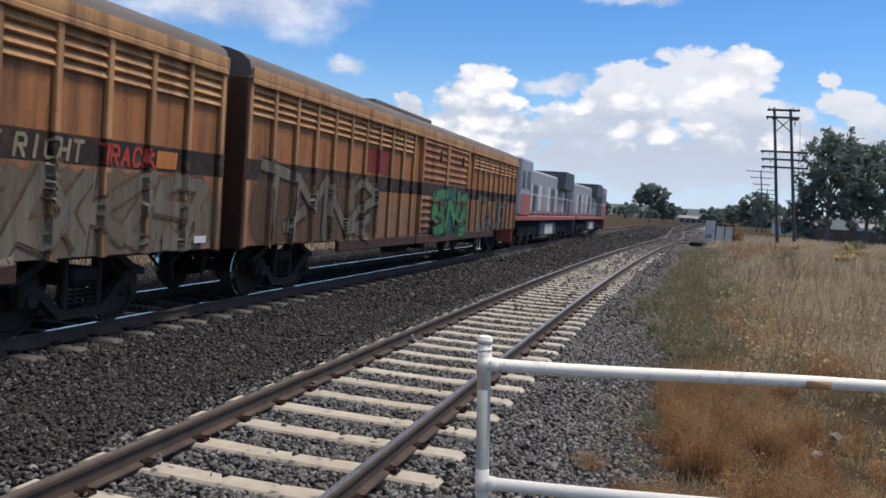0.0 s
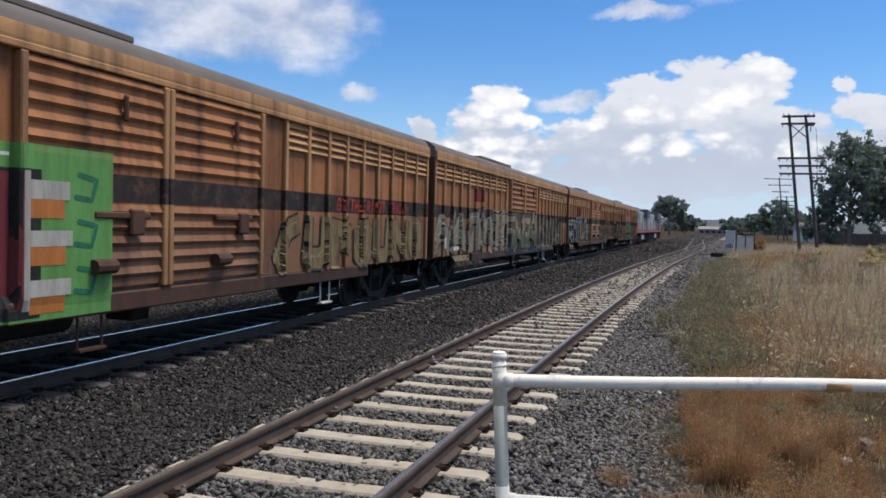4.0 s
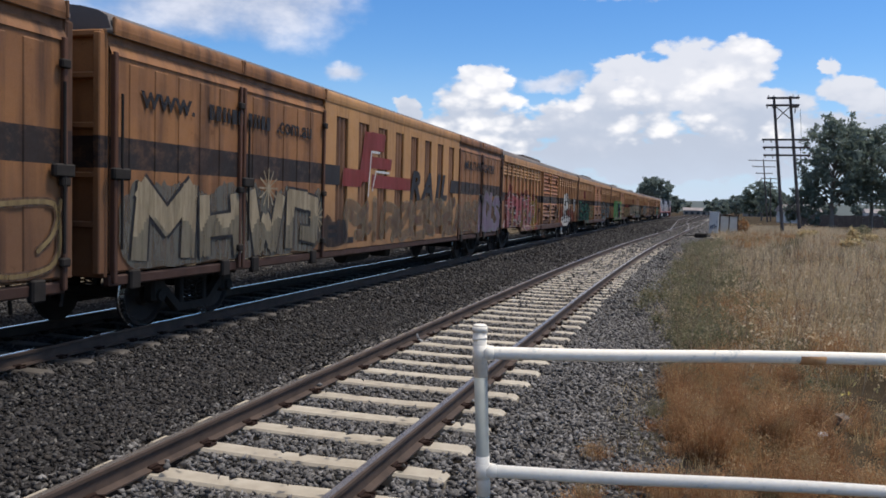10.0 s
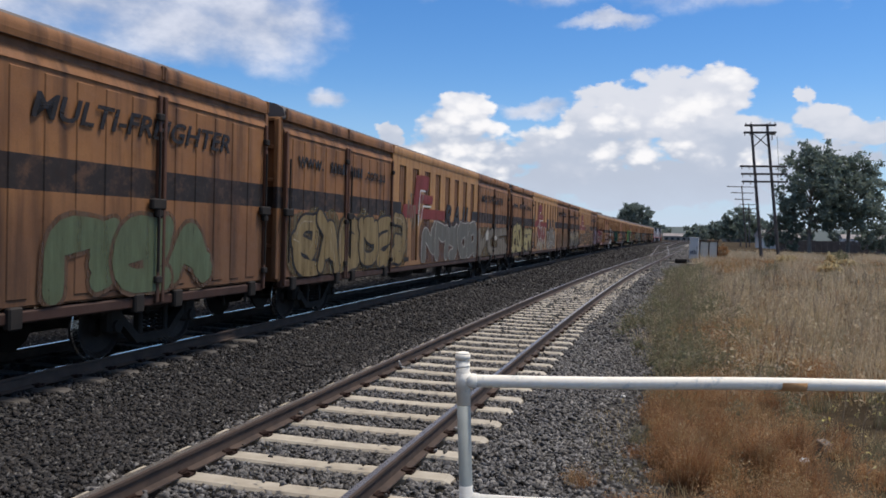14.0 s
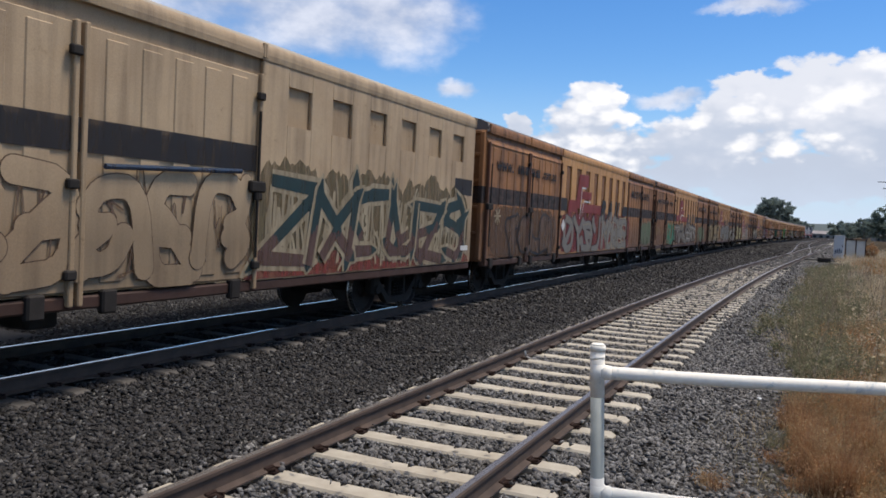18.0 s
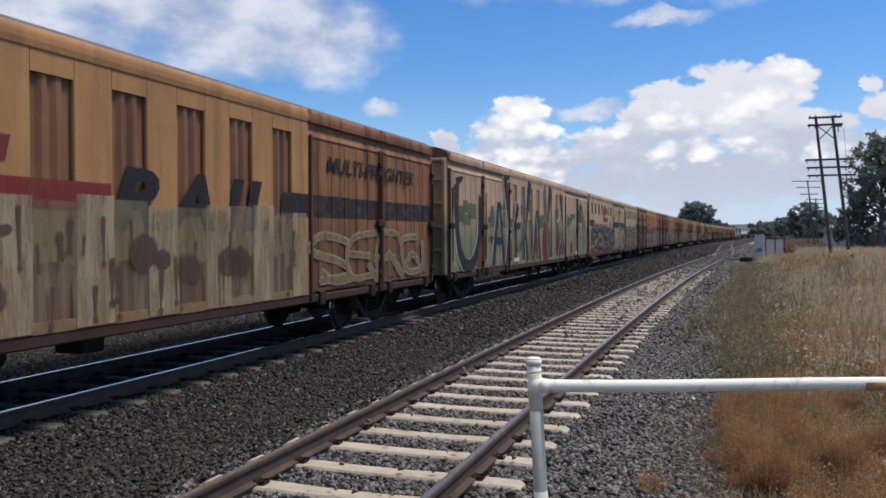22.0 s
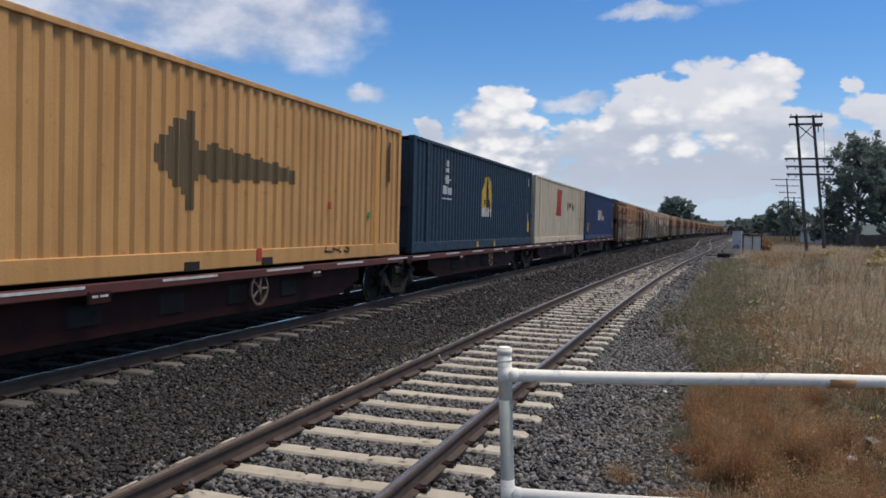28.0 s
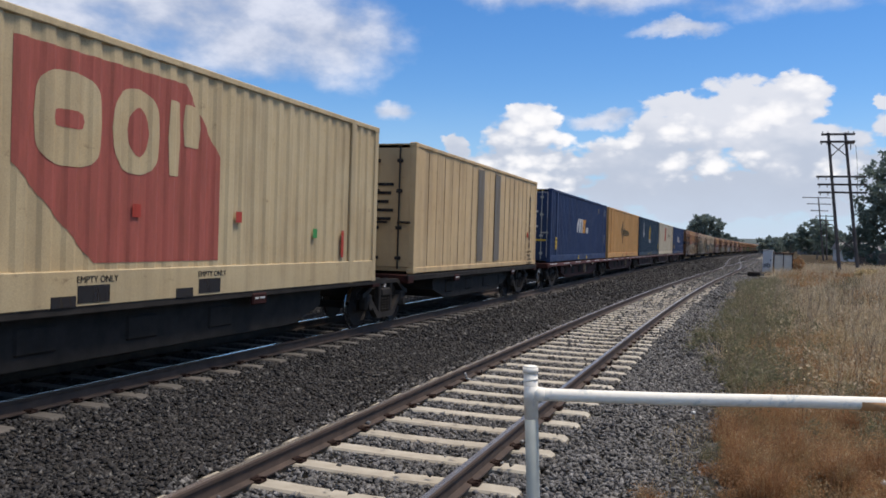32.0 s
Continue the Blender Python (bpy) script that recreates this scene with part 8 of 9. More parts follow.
def cushions(name, count, x0, x1, y0, y1, leaf, mat, label, seed):
    """Low rounded cushions of fine grass or weeds in drifts, dark between them."""
    P, q = [], rng
    for k in range(count):
        y = y0 + (y1 - y0) * q.random() ** 0.9
        x = float(edge_of([y])[0]) + x0 + (x1 - x0) * q.random() ** 1.2 + 0.8 * noise.noise((y * 0.7, 8.0, seed))
        if noise.noise((x * 0.8, y * 0.6, seed)) < -0.16:
            continue
        h = q.uniform(0.14, 0.46)
        r = q.uniform(0.14, 0.32)
        n = 600
        d = q.normal(size=(n, 3))
        d /= np.linalg.norm(d, axis=1)[:, None]
        d[:, 2] = np.abs(d[:, 2])
        lob = 1 + 0.35 * np.sin(d[:, 0] * 6 + k) * np.cos(d[:, 1] * 5 + k * 2)
        P.append(d * (q.uniform(0.45, 1.08, n) * lob)[:, None] * np.array([r, r, h]) + np.array([x, y, ground_z(x, y)]))
    o = leaf_cards(name, np.concatenate(P), leaf, mat, None, q)
    tagged(o, label, "grass", "", "stuff")


def fluff(name, n, x0, x1, y0, y1, size, top, mat, label, seed):
    """Small seed heads and leaflets floating in drifts at the tips of the grass."""
    y = rng.uniform(y0, y1, n)
    x = edge_of(y) + rng.uniform(x0, x1, n) + 0.35 * np.array([noise.noise((v * 0.8, 2.0, seed)) for v in y])
    k = np.array([noise.noise((a * 0.9, b * 0.7, seed)) + 0.6 * noise.noise((a * 2.6, b * 2.2, seed + 4)) for a, b in zip(x, y)])
    ok = k > -0.12 + 0.3 * rng.random(n)
    x, y, k = x[ok], y[ok], k[ok]
    z = np.array([ground_z(a, b) for a, b in zip(x, y)]) + 0.02 + (0.35 + 0.75 * np.clip(k + 0.35, 0, 1)) * top * rng.random(len(x)) ** 0.7
    o = leaf_cards(name, np.stack([x, y, z], 1), size, mat, None, rng)
    tagged(o, label, "grass", "", "stuff")


def stalks(n, x0, x1, y0, y1, h0, h1, mat, head, label, head_size=0.016):
    """Tall dead stems with a few twigs and a head at each tip."""
    g, P = Shape(), []
    rnd = random.Random(n)
    for _ in range(n):
        y = y0 + (y1 - y0) * rnd.random() ** 1.4
        x = float(edge_of([y])[0]) + rnd.uniform(x0, x1)
        z, h = ground_z(x, y) - 0.02, rnd.uniform(h0, h1)
        lx, ly = rnd.uniform(-0.25, 0.25) * h, rnd.uniform(-0.2, 0.2) * h
        w = 0.0022 + 0.00022 * y
        foot, tip = Vector((x, y, z)), Vector((x + lx, y + ly, z + h))
        g.tube(foot, tip, w, w * 0.5, 3, caps=False)
        P.append(tip)
        for _ in range(rnd.randint(1, 4)):
            p = foot.lerp(tip, rnd.uniform(0.4, 0.85))
            t = p + Vector((rnd.uniform(-0.16, 0.16), rnd.uniform(-0.12, 0.12), rnd.uniform(0.08, 0.25))) * h
            g.tube(p, t, w * 0.7, w * 0.4, 3, caps=False)
            P.append(t)
    o = part("dead_stalks", g, [mat], None)
    tagged(o, label, "weeds", "", "stuff")
    o = leaf_cards("seed_heads", np.array([tuple(p) for p in P]), head_size, head, None, rng)
    tagged(o, "pale seed heads and small yellow flowers on the stalks", "weeds", "", "stuff")


def sorrel(name, count, x0, x1, y0, y1, r0, r1, h0, h1, per, mat, label, seed, fine=0.0075):
    """Bushy clumps of fine upright stems, thick with small seeds, domed, with dark gaps between the clumps."""
    q = np.random.default_rng(seed)
    P, H, O, S = [], [], [], []
    for k in range(count):
        y = y0 + (y1 - y0) * q.random()
        x = float(edge_of([y])[0]) + x0 + (x1 - x0) * q.random() + 0.25 * noise.noise((y * 1.3, 5.0, seed))
        r, h = q.uniform(r0, r1), q.uniform(h0, h1)
        a, d = q.uniform(0, 2 * math.pi, per), np.sqrt(q.random(per))
        off = np.stack([np.cos(a), np.sin(a)], 1) * d[:, None]
        hh = h * (1.0 - 0.55 * d * d) * q.uniform(0.6, 1.12, per)
        base = np.array([x, y]) + off * r * 0.6
        P.append(base), H.append(hh), O.append(off * 0.8)
        for _ in range(4):      # seeds strung along the upper part of every stem
            u = q.uniform(0.35, 1.02, per)
            j = q.normal(0, 0.012, (per, 2))
            S.append(np.stack([base[:, 0] + off[:, 0] * r * 0.4 * u * u + j[:, 0], base[:, 1] + off[:, 1] * r * 0.4 * u * u + j[:, 1], np.array([ground_z(*p) for p in base]) + hh * u], 1))
    P, H, O = np.concatenate(P), np.concatenate(H), np.concatenate(O)
    blades(name, P, H, q.uniform(0.0025, 0.0055, len(P)), mat, label, 0.55, O)
    o = leaf_cards("sorrel_seeds", np.concatenate(S), fine, M["sorrel_tip"] if mat == M["sorrel"] else mat, None, q)
    tagged(o, "fine seeds on the stems of russet weeds", "weeds", "", "stuff")


def build_grass():
    sorrel("russet_sorrel", 58, 0.12, 1.50, 4.8, 11.0, 0.17, 0.34, 0.30, 0.62, 330, M["sorrel"], "bushy russet-brown weeds beside the gravel", 1)
    sorrel("russet_sorrel", 50, 0.06, 2.0, 4.6, 11.5, 0.16, 0.30, 0.15, 0.34, 200, M["sorrel"], "lower russet weeds between the bushes", 6)
    sorrel("russet_sorrel", 9, -0.55, 0.0, 4.9, 7.0, 0.14, 0.24, 0.14, 0.30, 160, M["sorrel"], "low russet weeds growing in the gravel", 2)
    sorrel("russet_sorrel", 46, 0.6, 2.4, 11.0, 19.0, 0.25, 0.50, 0.30, 0.65, 170, M["sorrel"], "russet weeds on the bank", 3, 0.012)
    sorrel("olive_sorrel", 30, 0.0, 1.6, 4.8, 11.0, 0.12, 0.26, 0.15, 0.36, 130, M["weed"], "olive weeds among the russet ones", 7)
    sorrel("olive_sorrel", 46, 1.6, 5.0, 4.6, 11.0, 0.14, 0.30, 0.12, 0.34, 150, M["weed"], "dark olive weeds beside the russet ones", 4)
    fluff("tan_seed_heads", 40000, 0.9, 9.0, 10.0, 26.0, 0.022, 0.62, M["grass_tan"], "fine tan seed heads of the dry grass", 2.0)
    fluff("straw_seed_heads", 22000, 0.8, 14.0, 10.0, 40.0, 0.030, 0.80, M["grass_tan"], "pale seed heads over the dry grass", 3.0)
    fluff("olive_leaves", 22000, 1.6, 9.0, 4.5, 26.0, 0.018, 0.42, M["weed"], "olive leaves of low weeds", 5.0)
    tufts("dry_grass", 6000, 0.9, 6.0, 4.4, 12.0, 40, 0.12, 0.05, 0.42, 0.002, 0.005, M["grass_dry"], "straw-coloured dry grass", 1.2)
    tufts("dry_grass", 36000, 0.9, 14.0, 10.5, 30.0, 70, 0.28, 0.15, 0.95, 0.004, 0.009, M["grass_tan"], "tall tan dry grass on the bank", 0.7)
    tufts("dry_grass", 14000, 1.1, 14.0, 12.0, 34.0, 50, 0.25, 0.15, 0.90, 0.004, 0.009, M["grass_dry"], "straw-coloured dry grass", 0.8)
    tufts("russet_grass", 16000, 0.8, 9.0, 11.0, 26.0, 90, 0.26, 0.10, 0.62, 0.005, 0.010, M["sorrel"], "russet-brown dry grass", 0.9)
    tufts("dry_grass", 56000, 0.9, 32.0, 29.0, 110.0, 70, 0.55, 0.25, 0.9, 0.014, 0.03, M["grass_tan"], "far stretch of pale dry grass", 0.7)
    tufts("russet_grass", 18000, 0.9, 26.0, 24.0, 80.0, 70, 0.5, 0.25, 0.7, 0.012, 0.025, M["grass_red"], "russet stretch of far dry grass", 0.8)
    tufts("green_weeds", 16000, 1.2, 22.0, 22.0, 70.0, 90, 0.6, 0.2, 0.6, 0.012, 0.025, M["weed"], "olive stretch of weeds in the far grass", 0.9)
    tufts("green_weeds", 9000, 0.1, 1.6, 11.5, 46.0, 90, 0.24, 0.1, 0.65, 0.005, 0.011, M["weed"], "dull green weeds along the gravel's edge", 1.1, 0.9)
    tufts("dry_grass", 8000, 0.0, 1.8, 11.0, 46.0, 50, 0.20, 0.1, 0.7, 0.004, 0.009, M["grass_tan"], "straws among the weeds along the gravel", 1.1, 0.9)
    tufts("green_weeds", 5000, -1.0, 0.5, 4.5, 10.5, 60, 0.15, 0.02, 0.10, 0.004, 0.008, M["weed"], "low green weeds creeping over the gravel", 1.6, 0.9)
    tufts("green_weeds", 26000, 2.0, 12.0, 4.4, 26.0, 110, 0.28, 0.08, 0.50, 0.004, 0.009, M["weed"], "grey-green weeds among the dry grass", 1.1)
    tufts("dry_grass", 1600, -0.7, 0.6, 4.0, 10.0, 24, 0.10, 0.05, 0.25, 0.002, 0.005, M["grass_dry"], "thin straws growing out of the gravel", 1.2)
    stalks(520, 0.2, 8.0, 9.5, 34.0, 0.5, 1.2, M["twig"], M["grass_dry"], "tall dead brown stalks standing in the grass")
    stalks(46, 1.5, 3.0, 5.4, 9.5, 0.30, 0.55, M["twig"], M["flower"], "thin stems with small yellow flowers", 0.020)
    weed_mounds()
    cushions("olive_cushions", 120, 0.2, 1.6, 9.0, 20.0, 0.016, M["weed"], "dark olive weeds along the gravel", 4.0)
    # verge behind the running line
    n = 16000
    y = rng.uniform(2, 90, n)
    x = np.array([train_x(v) for v in y]) - 4.6 - np.abs(rng.normal(0, 5, n))
    blades("dry_grass", np.stack([x, y], 1), rng.uniform(0.1, 0.4, n), rng.uniform(0.01, 0.03, n), M["grass_tan"], "dry grass beyond the main line", 0.8)


build_grass()


def bush(at, r, h, mat, label, n=900, leaf=0.05, seed=1):
    b = thing("bush", label, "bush", "", (at[0], at[1], ground_z(at[0], at[1])))
    q = np.random.default_rng(seed)
    d = q.normal(size=(n, 3))
    d /= np.linalg.norm(d, axis=1)[:, None]
    lob = 1 + 0.25 * np.sin(d[:, 0] * 5 + seed) * np.cos(d[:, 1] * 4)
    P = d * (q.uniform(0.55, 1, n) * lob)[:, None] * np.array([r, r, h / 2]) + np.array([0, 0, h * 0.48])
    P[:, 2] = np.maximum(P[:, 2], 0.02)
    leaf_cards("foliage", P, leaf, mat, b, q)
    g = Shape()
    for i in range(5):
        a = 2 * math.pi * i / 5
        g.tube((0, 0, -0.05), (r * 0.5 * math.cos(a), r * 0.5 * math.sin(a), h * 0.6), 0.02, 0.008, 6)
    part("stem", g, [M["bark"]], b)
    return b


def tree(at, H, R, label, n=5000, leaf=0.30, trunk_h=0.28, seed=1, lobes=11, mat=None, squat=0.75):
    t = thing("tree", label, "tree", "", at)
    q = np.random.default_rng(seed)
    rnd = random.Random(seed)
    g = Shape()
    base_r = H * 0.022
    pts = [Vector((0, 0, -0.3)), Vector((rnd.uniform(-0.2, 0.2), rnd.uniform(-0.2, 0.2), H * trunk_h)), Vector((rnd.uniform(-0.5, 0.5), rnd.uniform(-0.5, 0.5), H * 0.72))]
    g.tube(pts[0], pts[1], base_r, base_r * 0.75, 10).tube(pts[1], pts[2], base_r * 0.75, base_r * 0.25, 10)
    P = []
    for i in range(lobes):
        a = 2 * math.pi * (i * 0.382) + rnd.uniform(-0.3, 0.3)
        u = (i + 0.5) / lobes
        z = H * (trunk_h + 0.10 + (0.88 - trunk_h - 0.10) * u)
        rr = R * (0.68 * math.sin(math.pi * (0.22 + 0.70 * u)) + 0.05) * rnd.uniform(0.75, 1.1)
        c = Vector((rr * math.cos(a), rr * math.sin(a), z))
        g.tube(pts[1].lerp(pts[2], u * 0.8), c, base_r * 0.35, base_r * 0.08, 6)
        k = n // lobes
        d = q.normal(size=(k, 3))
        d /= np.linalg.norm(d, axis=1)[:, None]
        lr = R * rnd.uniform(0.34, 0.52)
        # leaves sit in small sprays, so that gaps stay open
        spray = q.normal(size=(max(4, k // 22), 3))
        spray /= np.linalg.norm(spray, axis=1)[:, None]
        spray *= q.uniform(0.45, 1.0, (len(spray), 1))
        pick = spray[q.integers(0, len(spray), k)]
        P.append((pick + q.normal(0, 0.13, (k, 3))) * np.array([lr, lr, lr * squat]) + np.array(c))
    part("trunk", g, [M["bark"]], t, "branching trunk")
    leaf_cards("crown", np.concatenate(P), leaf, mat or M["leaf"], t, q)
    return t


def build_trees():
    tree((19.4, 116.0, -0.1), 15.4, 4.0, "large dark gum tree beyond the poles", 8200, 0.28, 0.16, 3, 22, None, 1.0)
    tree((24.4, 118.0, -0.1), 13.6, 4.6, "broad dark gum tree beside a taller one", 9000, 0.28, 0.22, 9, 22, None, 1.0)
    tree((15.9, 117.0, -0.1), 5.8, 2.4, "low bushy tree under the gums", 3000, 0.24, 0.1, 21, 9, None, 1.0)
    tree((29.6, 124.0, -0.1), 4.8, 3.0, "low bushy tree under the gums", 3000, 0.24, 0.1, 23, 9, None, 0.9)
    tree((18.6, 200.0, -0.2), 9.0, 4.8, "rounded dark tree behind the far poles", 5000, 0.35, 0.15, 5, 12)
    tree((23.0, 208.0, -0.2), 7.0, 3.4, "small dark tree beside a rounded one", 3000, 0.35, 0.15, 15, 9)
    tree((-6.9, 262.0, -0.2), 12.6, 5.6, "spreading gum tree beyond the end of the train", 6000, 0.42, 0.35, 7, 13, M["leaf_hazy"], 0.6)
    tree((-2.2, 285.0, -0.2), 7.5, 3.6, "gum tree near the line", 4000, 0.42, 0.3, 17, 10, M["leaf_hazy"])
    q = random.Random(8)
    for i in range(34):
        x, y = (-60 + i * 11 + q.uniform(-4, 4), 380 + q.uniform(0, 120)) if i < 20 else (-8 + (i - 20) * 5.2 + q.uniform(-2, 2), 350 + q.uniform(0, 60))
        if abs(x - train_x(y)) < 9:
            x += 14
        tree((x, y, -0.3), q.uniform(6, 10), q.uniform(4, 7), "distant tree on the skyline", 900, 0.9, 0.2, 30 + i, 7, M["leaf_hazy"])
    for i, (x, y, r, h, m, lb) in enumerate(((8.75, 46.4, 0.58, 0.80, "grass_dry", "tan dried shrub standing in the grass"), (8.85, 46.8, 0.30, 1.25, "grass_dry", "narrow tan dried shrub beside a broader one"), (9.4, 66.0, 0.8, 0.8, "grass_dry", "low tan shrub in dry grass"), (12.8, 62.0, 0.7, 0.7, "grass_dry", "low tan shrub in dry grass"), (14.6, 74.0, 0.9, 1.1, "weed", "grey-green shrub in the dry grass"), (5.75, 78.0, 0.6, 1.35, "sorrel", "rust-brown bush by the shed"), (4.4, 15.0, 0.35, 0.6, "weed", "small green shrub with yellow flowers"))):
        bush((x, y), r, h, M[m], lb, 700, 0.09, 40 + i)


build_trees()


# ---- poles ----
def h_pole(at):
    p = thing("power_pole", "old twin-post power pole with cross-arms and bracing", "utility pole", "", at)
    for s, dx in ((-0.78, -1.45), (0.78, -1.55)):
        g = Shape()
        g.tube((s, 0, -0.5), (s + dx, 0, 13.2), 0.17, 0.125, 12)
        part("post", g, [M["pole"]], p, "weathered round post")

    def xat(s, z):
        return s * 0.94 + (-1.45 if s < 0 else -1.55) * z / 13.2
    for z, w, o in ((13.05, 1.45, 0.1), (12.35, 1.5, 0.0), (9.05, 2.15, 0.05), (8.3, 2.1, 0.05), (7.55, 2.1, 0.05)):
        c = (xat(-0.83, z) + xat(0.83, z)) / 2 + o
        g = Shape()
        for yy in (-0.18, 0.18):
            g.box(c - w, c + w, yy - 0.05, yy + 0.05, z - 0.08, z + 0.08, 0, 0.015)
        arm = part("crossarm", g, [M["pole"]], p, "timber cross-arm")
        for q in (-0.92, -0.6, 0.6, 0.92):
            g = Shape()
            up = 1 if z > 12.5 else -1
            g.tube((c + w * q, 0, z + up * 0.06), (c + w * q, 0, z + up * 0.30), 0.05, 0.035, 8)
            part("insulator", g, [M["insulator"]], arm)
    for z0, z1 in ((10.9, 12.3), (1.9, 3.3)):
        g = Shape()
        g.tube((xat(-0.83, z0), 0.1, z0), (xat(0.83, z1), 0.1, z1), 0.05, n=6)
        g.tube((xat(-0.83, z1), -0.1, z1), (xat(0.83, z0), -0.1, z0), 0.05, n=6)
        part("brace", g, [M["pole"]], p, "crossed braces")
    g = Shape()
    g.tube((-0.55, 0.15, 12.25), (0.05, 0.15, 12.25), 0.12, n=8)
    g.tube((-0.25, 0.15, 12.2), (-0.25, 0.15, 11.6), 0.05, n=6)
    part("switch", g, [M["insulator"]], p, "switch gear under the top arm")
    g = Shape()
    a = Vector((0.2, 0.2, 12))
    b = Vector((0.0, 0.2, 3.2))
    pts = [a.lerp(b, i / 10) + Vector((0.35 * math.sin(math.pi * i / 10), 0, 0)) for i in range(11)]
    for u, v in zip(pts, pts[1:]):
        g.tube(u, v, 0.018, n=5)
    part("hanging_wire", g, [M["wire"]], p, "slack hanging wire")
    g = Shape()
    g.tube((xat(0.83, 5.3), 0, 5.3), (xat(0.83, 5.3) + 1.0, 0, 6.3), 0.035, n=6)
    part("bracket", g, [M["wire"]], p, "bent bracket on the post")


def t_pole(at, h, lean_by=0.0, arms=((0.0, 1.7), (0.7, 1.5), (1.5, 1.1)), turn=0.0, label="leaning power pole with cross-arms"):
    p = thing("power_pole", label, "utility pole", "", at, turn)
    g = Shape()
    g.tube((0, 0, -0.4), (lean_by, 0, h), 0.16, 0.11, 10)
    part("post", g, [M["pole"]], p, "weathered round post")
    for dz, w in arms:
        z = h - 0.25 - dz
        x = lean_by * z / h
        g = Shape()
        g.box(x - w, x + w, -0.06, 0.06, z - 0.07, z + 0.07, 0, 0.015)
        arm = part("crossarm", g, [M["pole"]], p)
        for q in (-0.9, -0.5, 0.5, 0.9):
            g = Shape()
            g.tube((x + w * q, 0, z + 0.05), (x + w * q, 0, z + 0.24), 0.045, 0.03, 6)
            part("insulator", g, [M["insulator"]], arm)


h_pole((10.75, 85.2, -0.1))
t_pole((17.2, 172.0, -0.1), 12.4, -1.4, ((0.0, 2.9), (1.2, 2.2), (2.5, 1.6)), 10)
t_pole((19.6, 190.0, -0.1), 9.6, -0.5, ((0.0, 2.0), (0.9, 1.6), (1.8, 1.3)), 10)
t_pole((-16.2, 58.0, -0.3), 7.1, 0.0, ((0.0, 0.9),), 25, "wooden pole with one cross-arm behind the line")
t_pole((33.0, 118.0, -0.1), 8.2, 0.0, ((0.1, 0.5),), 0, "thin pale pole beside the trees")


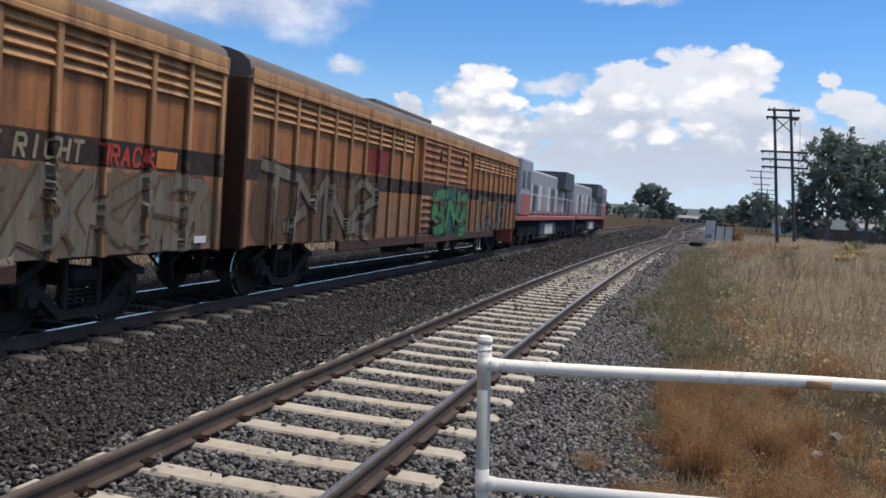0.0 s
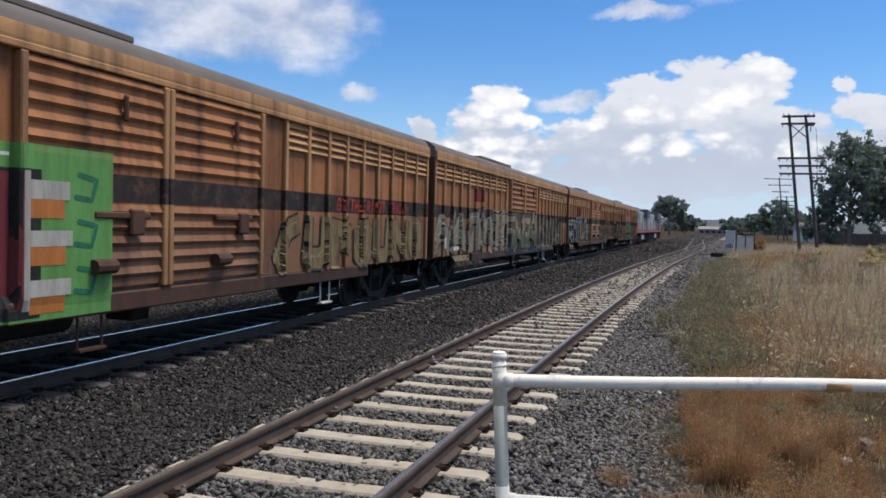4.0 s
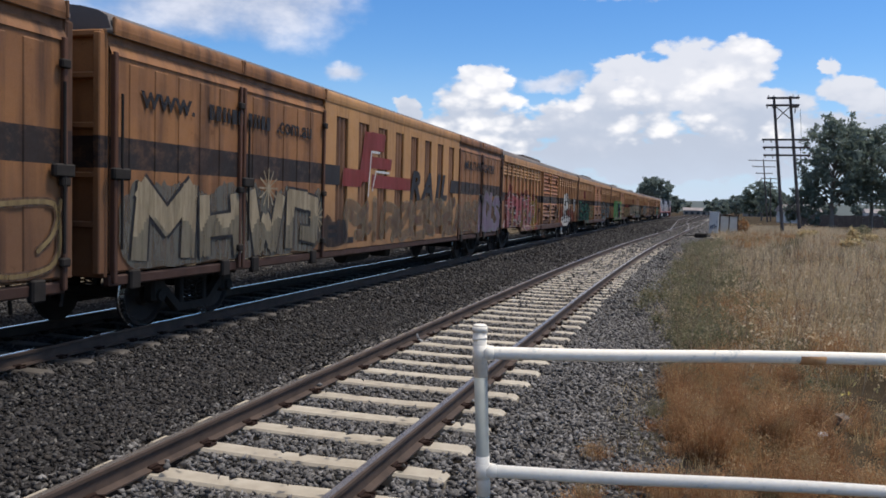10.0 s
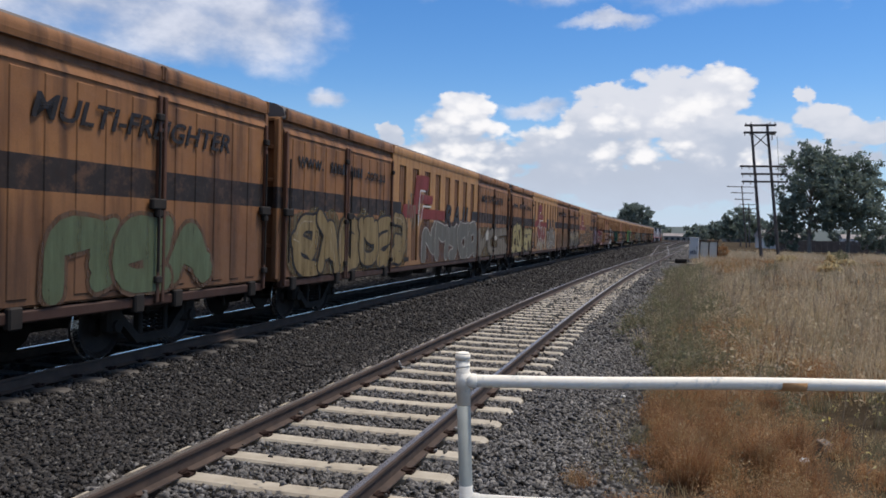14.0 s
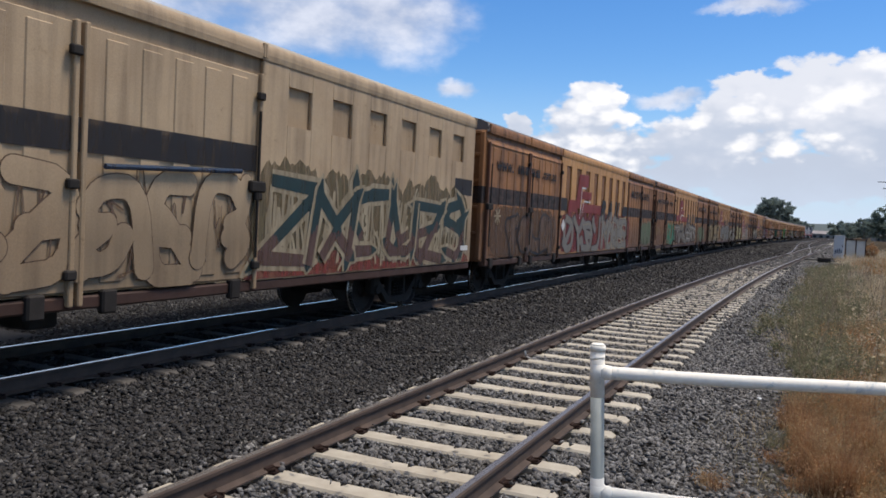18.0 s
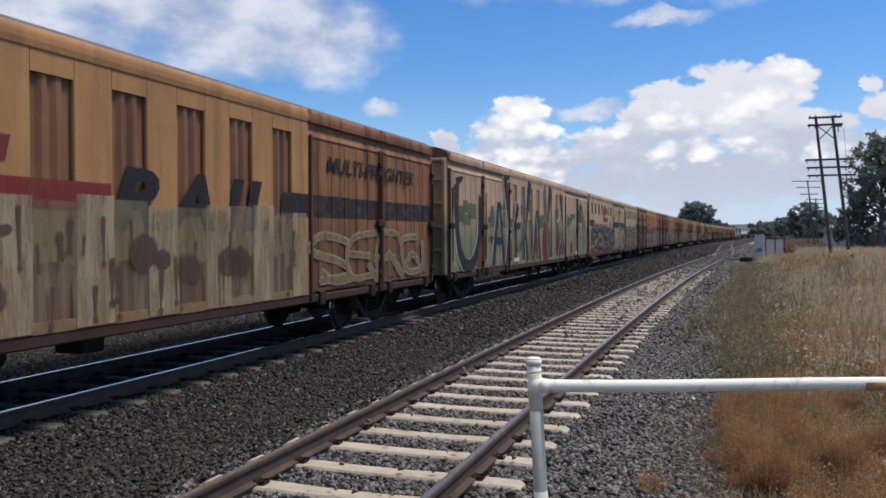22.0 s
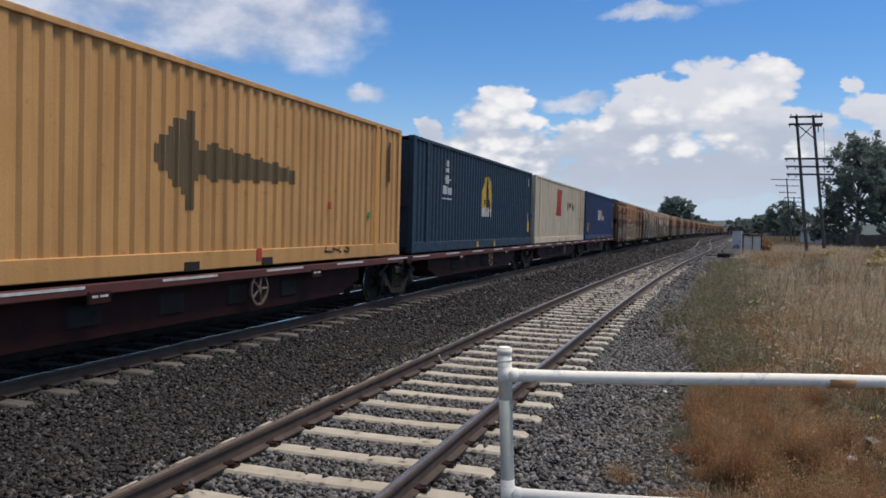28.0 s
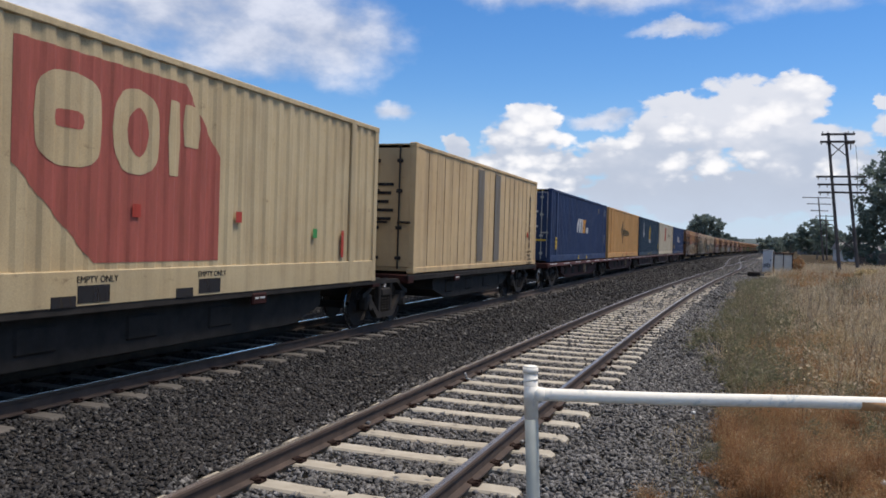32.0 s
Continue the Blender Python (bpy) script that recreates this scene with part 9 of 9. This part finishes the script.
# ---- cabinet, shed and small things by the turnout ----
def build_lineside():
    c = thing("relay_cabinet", "pale grey steel relay cabinet with blue scrawl", "equipment cabinet", "", (3.22, 77.0, -0.13), -4)
    g = Shape()
    g.box(-0.42, 0.42, -0.35, 0.35, 0.0, 0.15, 0, 0.02)
    part("plinth", g, [M["concrete"]], c)
    g = Shape()
    g.box(-0.40, 0.40, -0.33, 0.33, 0.15, 1.92, 0, 0.03)
    part("body", g, [M["white_far"]], c)
    g = Shape()
    g.box(-0.36, 0.36, -0.36, -0.33, 0.25, 1.82, 0, 0.012)
    d = part("door", g, [M["white_far"]], c, "flat cabinet door")
    g = Shape()
    g.box(0.24, 0.29, -0.40, -0.36, 0.95, 1.15, 0, 0.01)
    part("handle", g, [M["black_iron"]], d)
    g = Shape()
    for i in range(4):
        g.box(-0.3 + i * 0.15, -0.21 + i * 0.15, -0.366, -0.361, 0.4 + 0.05 * (i % 2), 0.72 + 0.06 * (i % 3))
    part("graffiti", g, [SP["blue"]], c, "blue scrawl on the door")
    g = Shape()
    g.box(-0.44, 0.44, -0.38, 0.37, 1.92, 1.97, 0, 0.015)
    part("top", g, [M["white_far"]], c)

    s = thing("shelter", "small rusty-framed shelter with pale panels", "shelter", "", (4.52, 77.6, -0.13), -4)
    for x in (-0.75, 0.02, 0.75):
        g = Shape()
        g.box(x - 0.04, x + 0.04, -0.4, -0.32, 0, 1.65, 0, 0.01)
        part("post", g, [M["red_steel"]], s, "rusty upright")
    for x0, x1 in ((-0.71, -0.02), (0.06, 0.71)):
        g = Shape()
        g.box(x0, x1, -0.375, -0.345, 0.05, 1.55, 0, 0.01)
        part("panel", g, [M["cream_panel"]], s, "pale panel")
    g = Shape()
    g.box(-0.85, 0.85, -0.5, 0.5, 1.65, 1.72, 0, 0.02)
    part("roof", g, [M["red_steel"]], s, "flat rusty roof")
    g = Shape()
    g.box(-0.75, 0.75, 0.3, 0.36, 0, 1.62, 0, 0.01)
    part("back_panel", g, [M["cream_panel"]], s)

    p = thing("point_machine", "low dark point machine beside the turnout", "point machine", "", (1.85, 66.5, -0.2), -5)
    g = Shape()
    g.box(-0.45, 0.45, -0.25, 0.25, 0, 0.32, 0, 0.05)
    part("case", g, [M["black_iron"]], p)
    g = Shape()
    g.tube((-0.45, 0, 0.16), (-1.3, 0, 0.12), 0.03, n=8)
    part("throw_rod", g, [M["black_iron"]], p)
    g = Shape()
    g.box(-0.9, 0.9, -0.1, 0.1, -0.04, 0.04, 0, 0.01)
    part("bearer", g, [M["sleeper"]], p)

    for i, (x, y, r) in enumerate(((1.32, 7.75, 0.045), (1.0, 21.5, 0.08), (0.75, 13.2, 0.05), (-0.35, 10.6, 0.03))):
        t = thing("crumpled_paper", "crumpled white paper lying in the grass", "litter", "", (x, y, ground_z(x, y) + 0.10), i * 40)
        q = np.random.default_rng(i)
        bm = bmesh.new()
        bmesh.ops.create_icosphere(bm, subdivisions=2, radius=r)
        for v in bm.verts:
            v.co *= q.uniform(0.6, 1.25)
            v.co.z *= 0.7
        me = bpy.data.meshes.new("sheet")
        bm.to_mesh(me)
        bm.free()
        me.materials.append(M["white_far"])
        part("sheet", me, None, t)
        for j in range(3):
            a = 2.1 * j
            g = Shape()
            g.tube((r * 0.4 * math.cos(a), r * 0.4 * math.sin(a), -0.12), (r * 0.3 * math.cos(a), r * 0.3 * math.sin(a), -r * 0.3), 0.006, n=5)
            part("stalk", g, [M["grass_dry"]], t)

    b = thing("concrete_lump", "broken brown-grey concrete lump among the weeds", "rubble", "", (1.62, 8.55, ground_z(1.62, 8.55)), 35)
    g = Shape()
    g.prism([(-0.10, -0.03), (0.09, -0.03), (0.11, 0.05), (0.03, 0.10), (-0.08, 0.07)][::-1], -0.06, 0.05)
    part("block", g, [M["concrete_brown"]], b)

    k = thing("cable_tag", "small white tag on the siding rail", "tag", "", (-3.60, 11.36, -0.10))
    g = Shape()
    g.tube((0.02, 0, 0.05), (0.03, 0.02, -0.03), 0.014, n=6).tube((0.03, 0.02, -0.03), (0.10, 0.04, -0.05), 0.012, n=6)
    part("loop", g, [M["white_mark"]], k)


build_lineside()


# ---- far buildings and the skyline ----
def house(at, w, d, h, label, wall, roof, turn=0, bays=4, gable=1.4):
    b = thing("house", label, "building", "", at, turn)
    g = Shape()
    g.box(-w / 2, w / 2, -d / 2, d / 2, -0.3, h)
    part("wall", g, [wall], b)
    g = Shape()
    g.prism([(-d / 2 - 0.4, h), (d / 2 + 0.4, h), (0, h + gable)], -w / 2 - 0.4, w / 2 + 0.4)
    part("roof", g, [roof], b)
    for i in range(bays):
        x = -w / 2 + (i + 0.5) * w / bays
        g = Shape()
        g.box(x - w / bays * 0.25, x + w / bays * 0.25, -d / 2 - 0.04, -d / 2 + 0.02, h * 0.35, h * 0.75)
        part("window", g, [M["glass_dark"]], b, "dark window")


def build_far():
    house((23.4, 178.0, 0), 6.5, 8, 2.3, "cream house beyond the grass", M["white_far"], M["roof_far"], 5, 2)
    house((44.0, 150.0, 0), 14, 9, 3.2, "low house with a dark roof behind the trees", M["brick_far"], M["roof_far"], -10)
    house((38.0, 400.0, -1), 16, 14, 3.4, "long pale warehouse in the distance", M["brick_far"], M["roof_far"], 4, 8, 2.0)
    house((96.0, 420.0, -1), 24, 16, 4.0, "pale factory shed on the skyline", M["white_far"], M["roof_far"], -6, 8, 2.0)
    house((10.0, 430.0, -1), 14, 10, 3.0, "distant low building beside the line", M["brick_far"], M["roof_far"], 0, 5)
    f = thing("paling_fence", "grey timber paling fence by the houses", "fence", "", (0, 0, 0))
    for i in range(40):
        x = 19.0 + i * 0.9
        y = 140.0 + i * 0.12
        g = Shape()
        g.box(x, x + 0.86, y, y + 0.04, -0.1, 1.75 + 0.04 * (i % 3), 0, 0.01)
        part("panel", g, [M["pole"]], f)
    g = Shape()
    rows = [[], []]
    for i in range(61):
        a = radians(-75 + i * 2.5)
        r = 1900
        hgt = 16 + 9 * noise.noise((i * 0.21, 3.1, 0)) + 5 * noise.noise((i * 0.9, 1.7, 2))
        rows[0].append((math.sin(a) * r, math.cos(a) * r, -6))
        rows[1].append((math.sin(a) * (r + 60), math.cos(a) * (r + 60), hgt + 8))
    g.sheet(rows)
    o = part("far_ridge", g, [surface("far_woods", (0.075, 0.095, 0.095), (0.12, 0.14, 0.13), 0.01, 0.95, 0, 0)], None)
    tagged(o, "low wooded ridge along the horizon", "hills", "", "structure")


build_far()

motions()
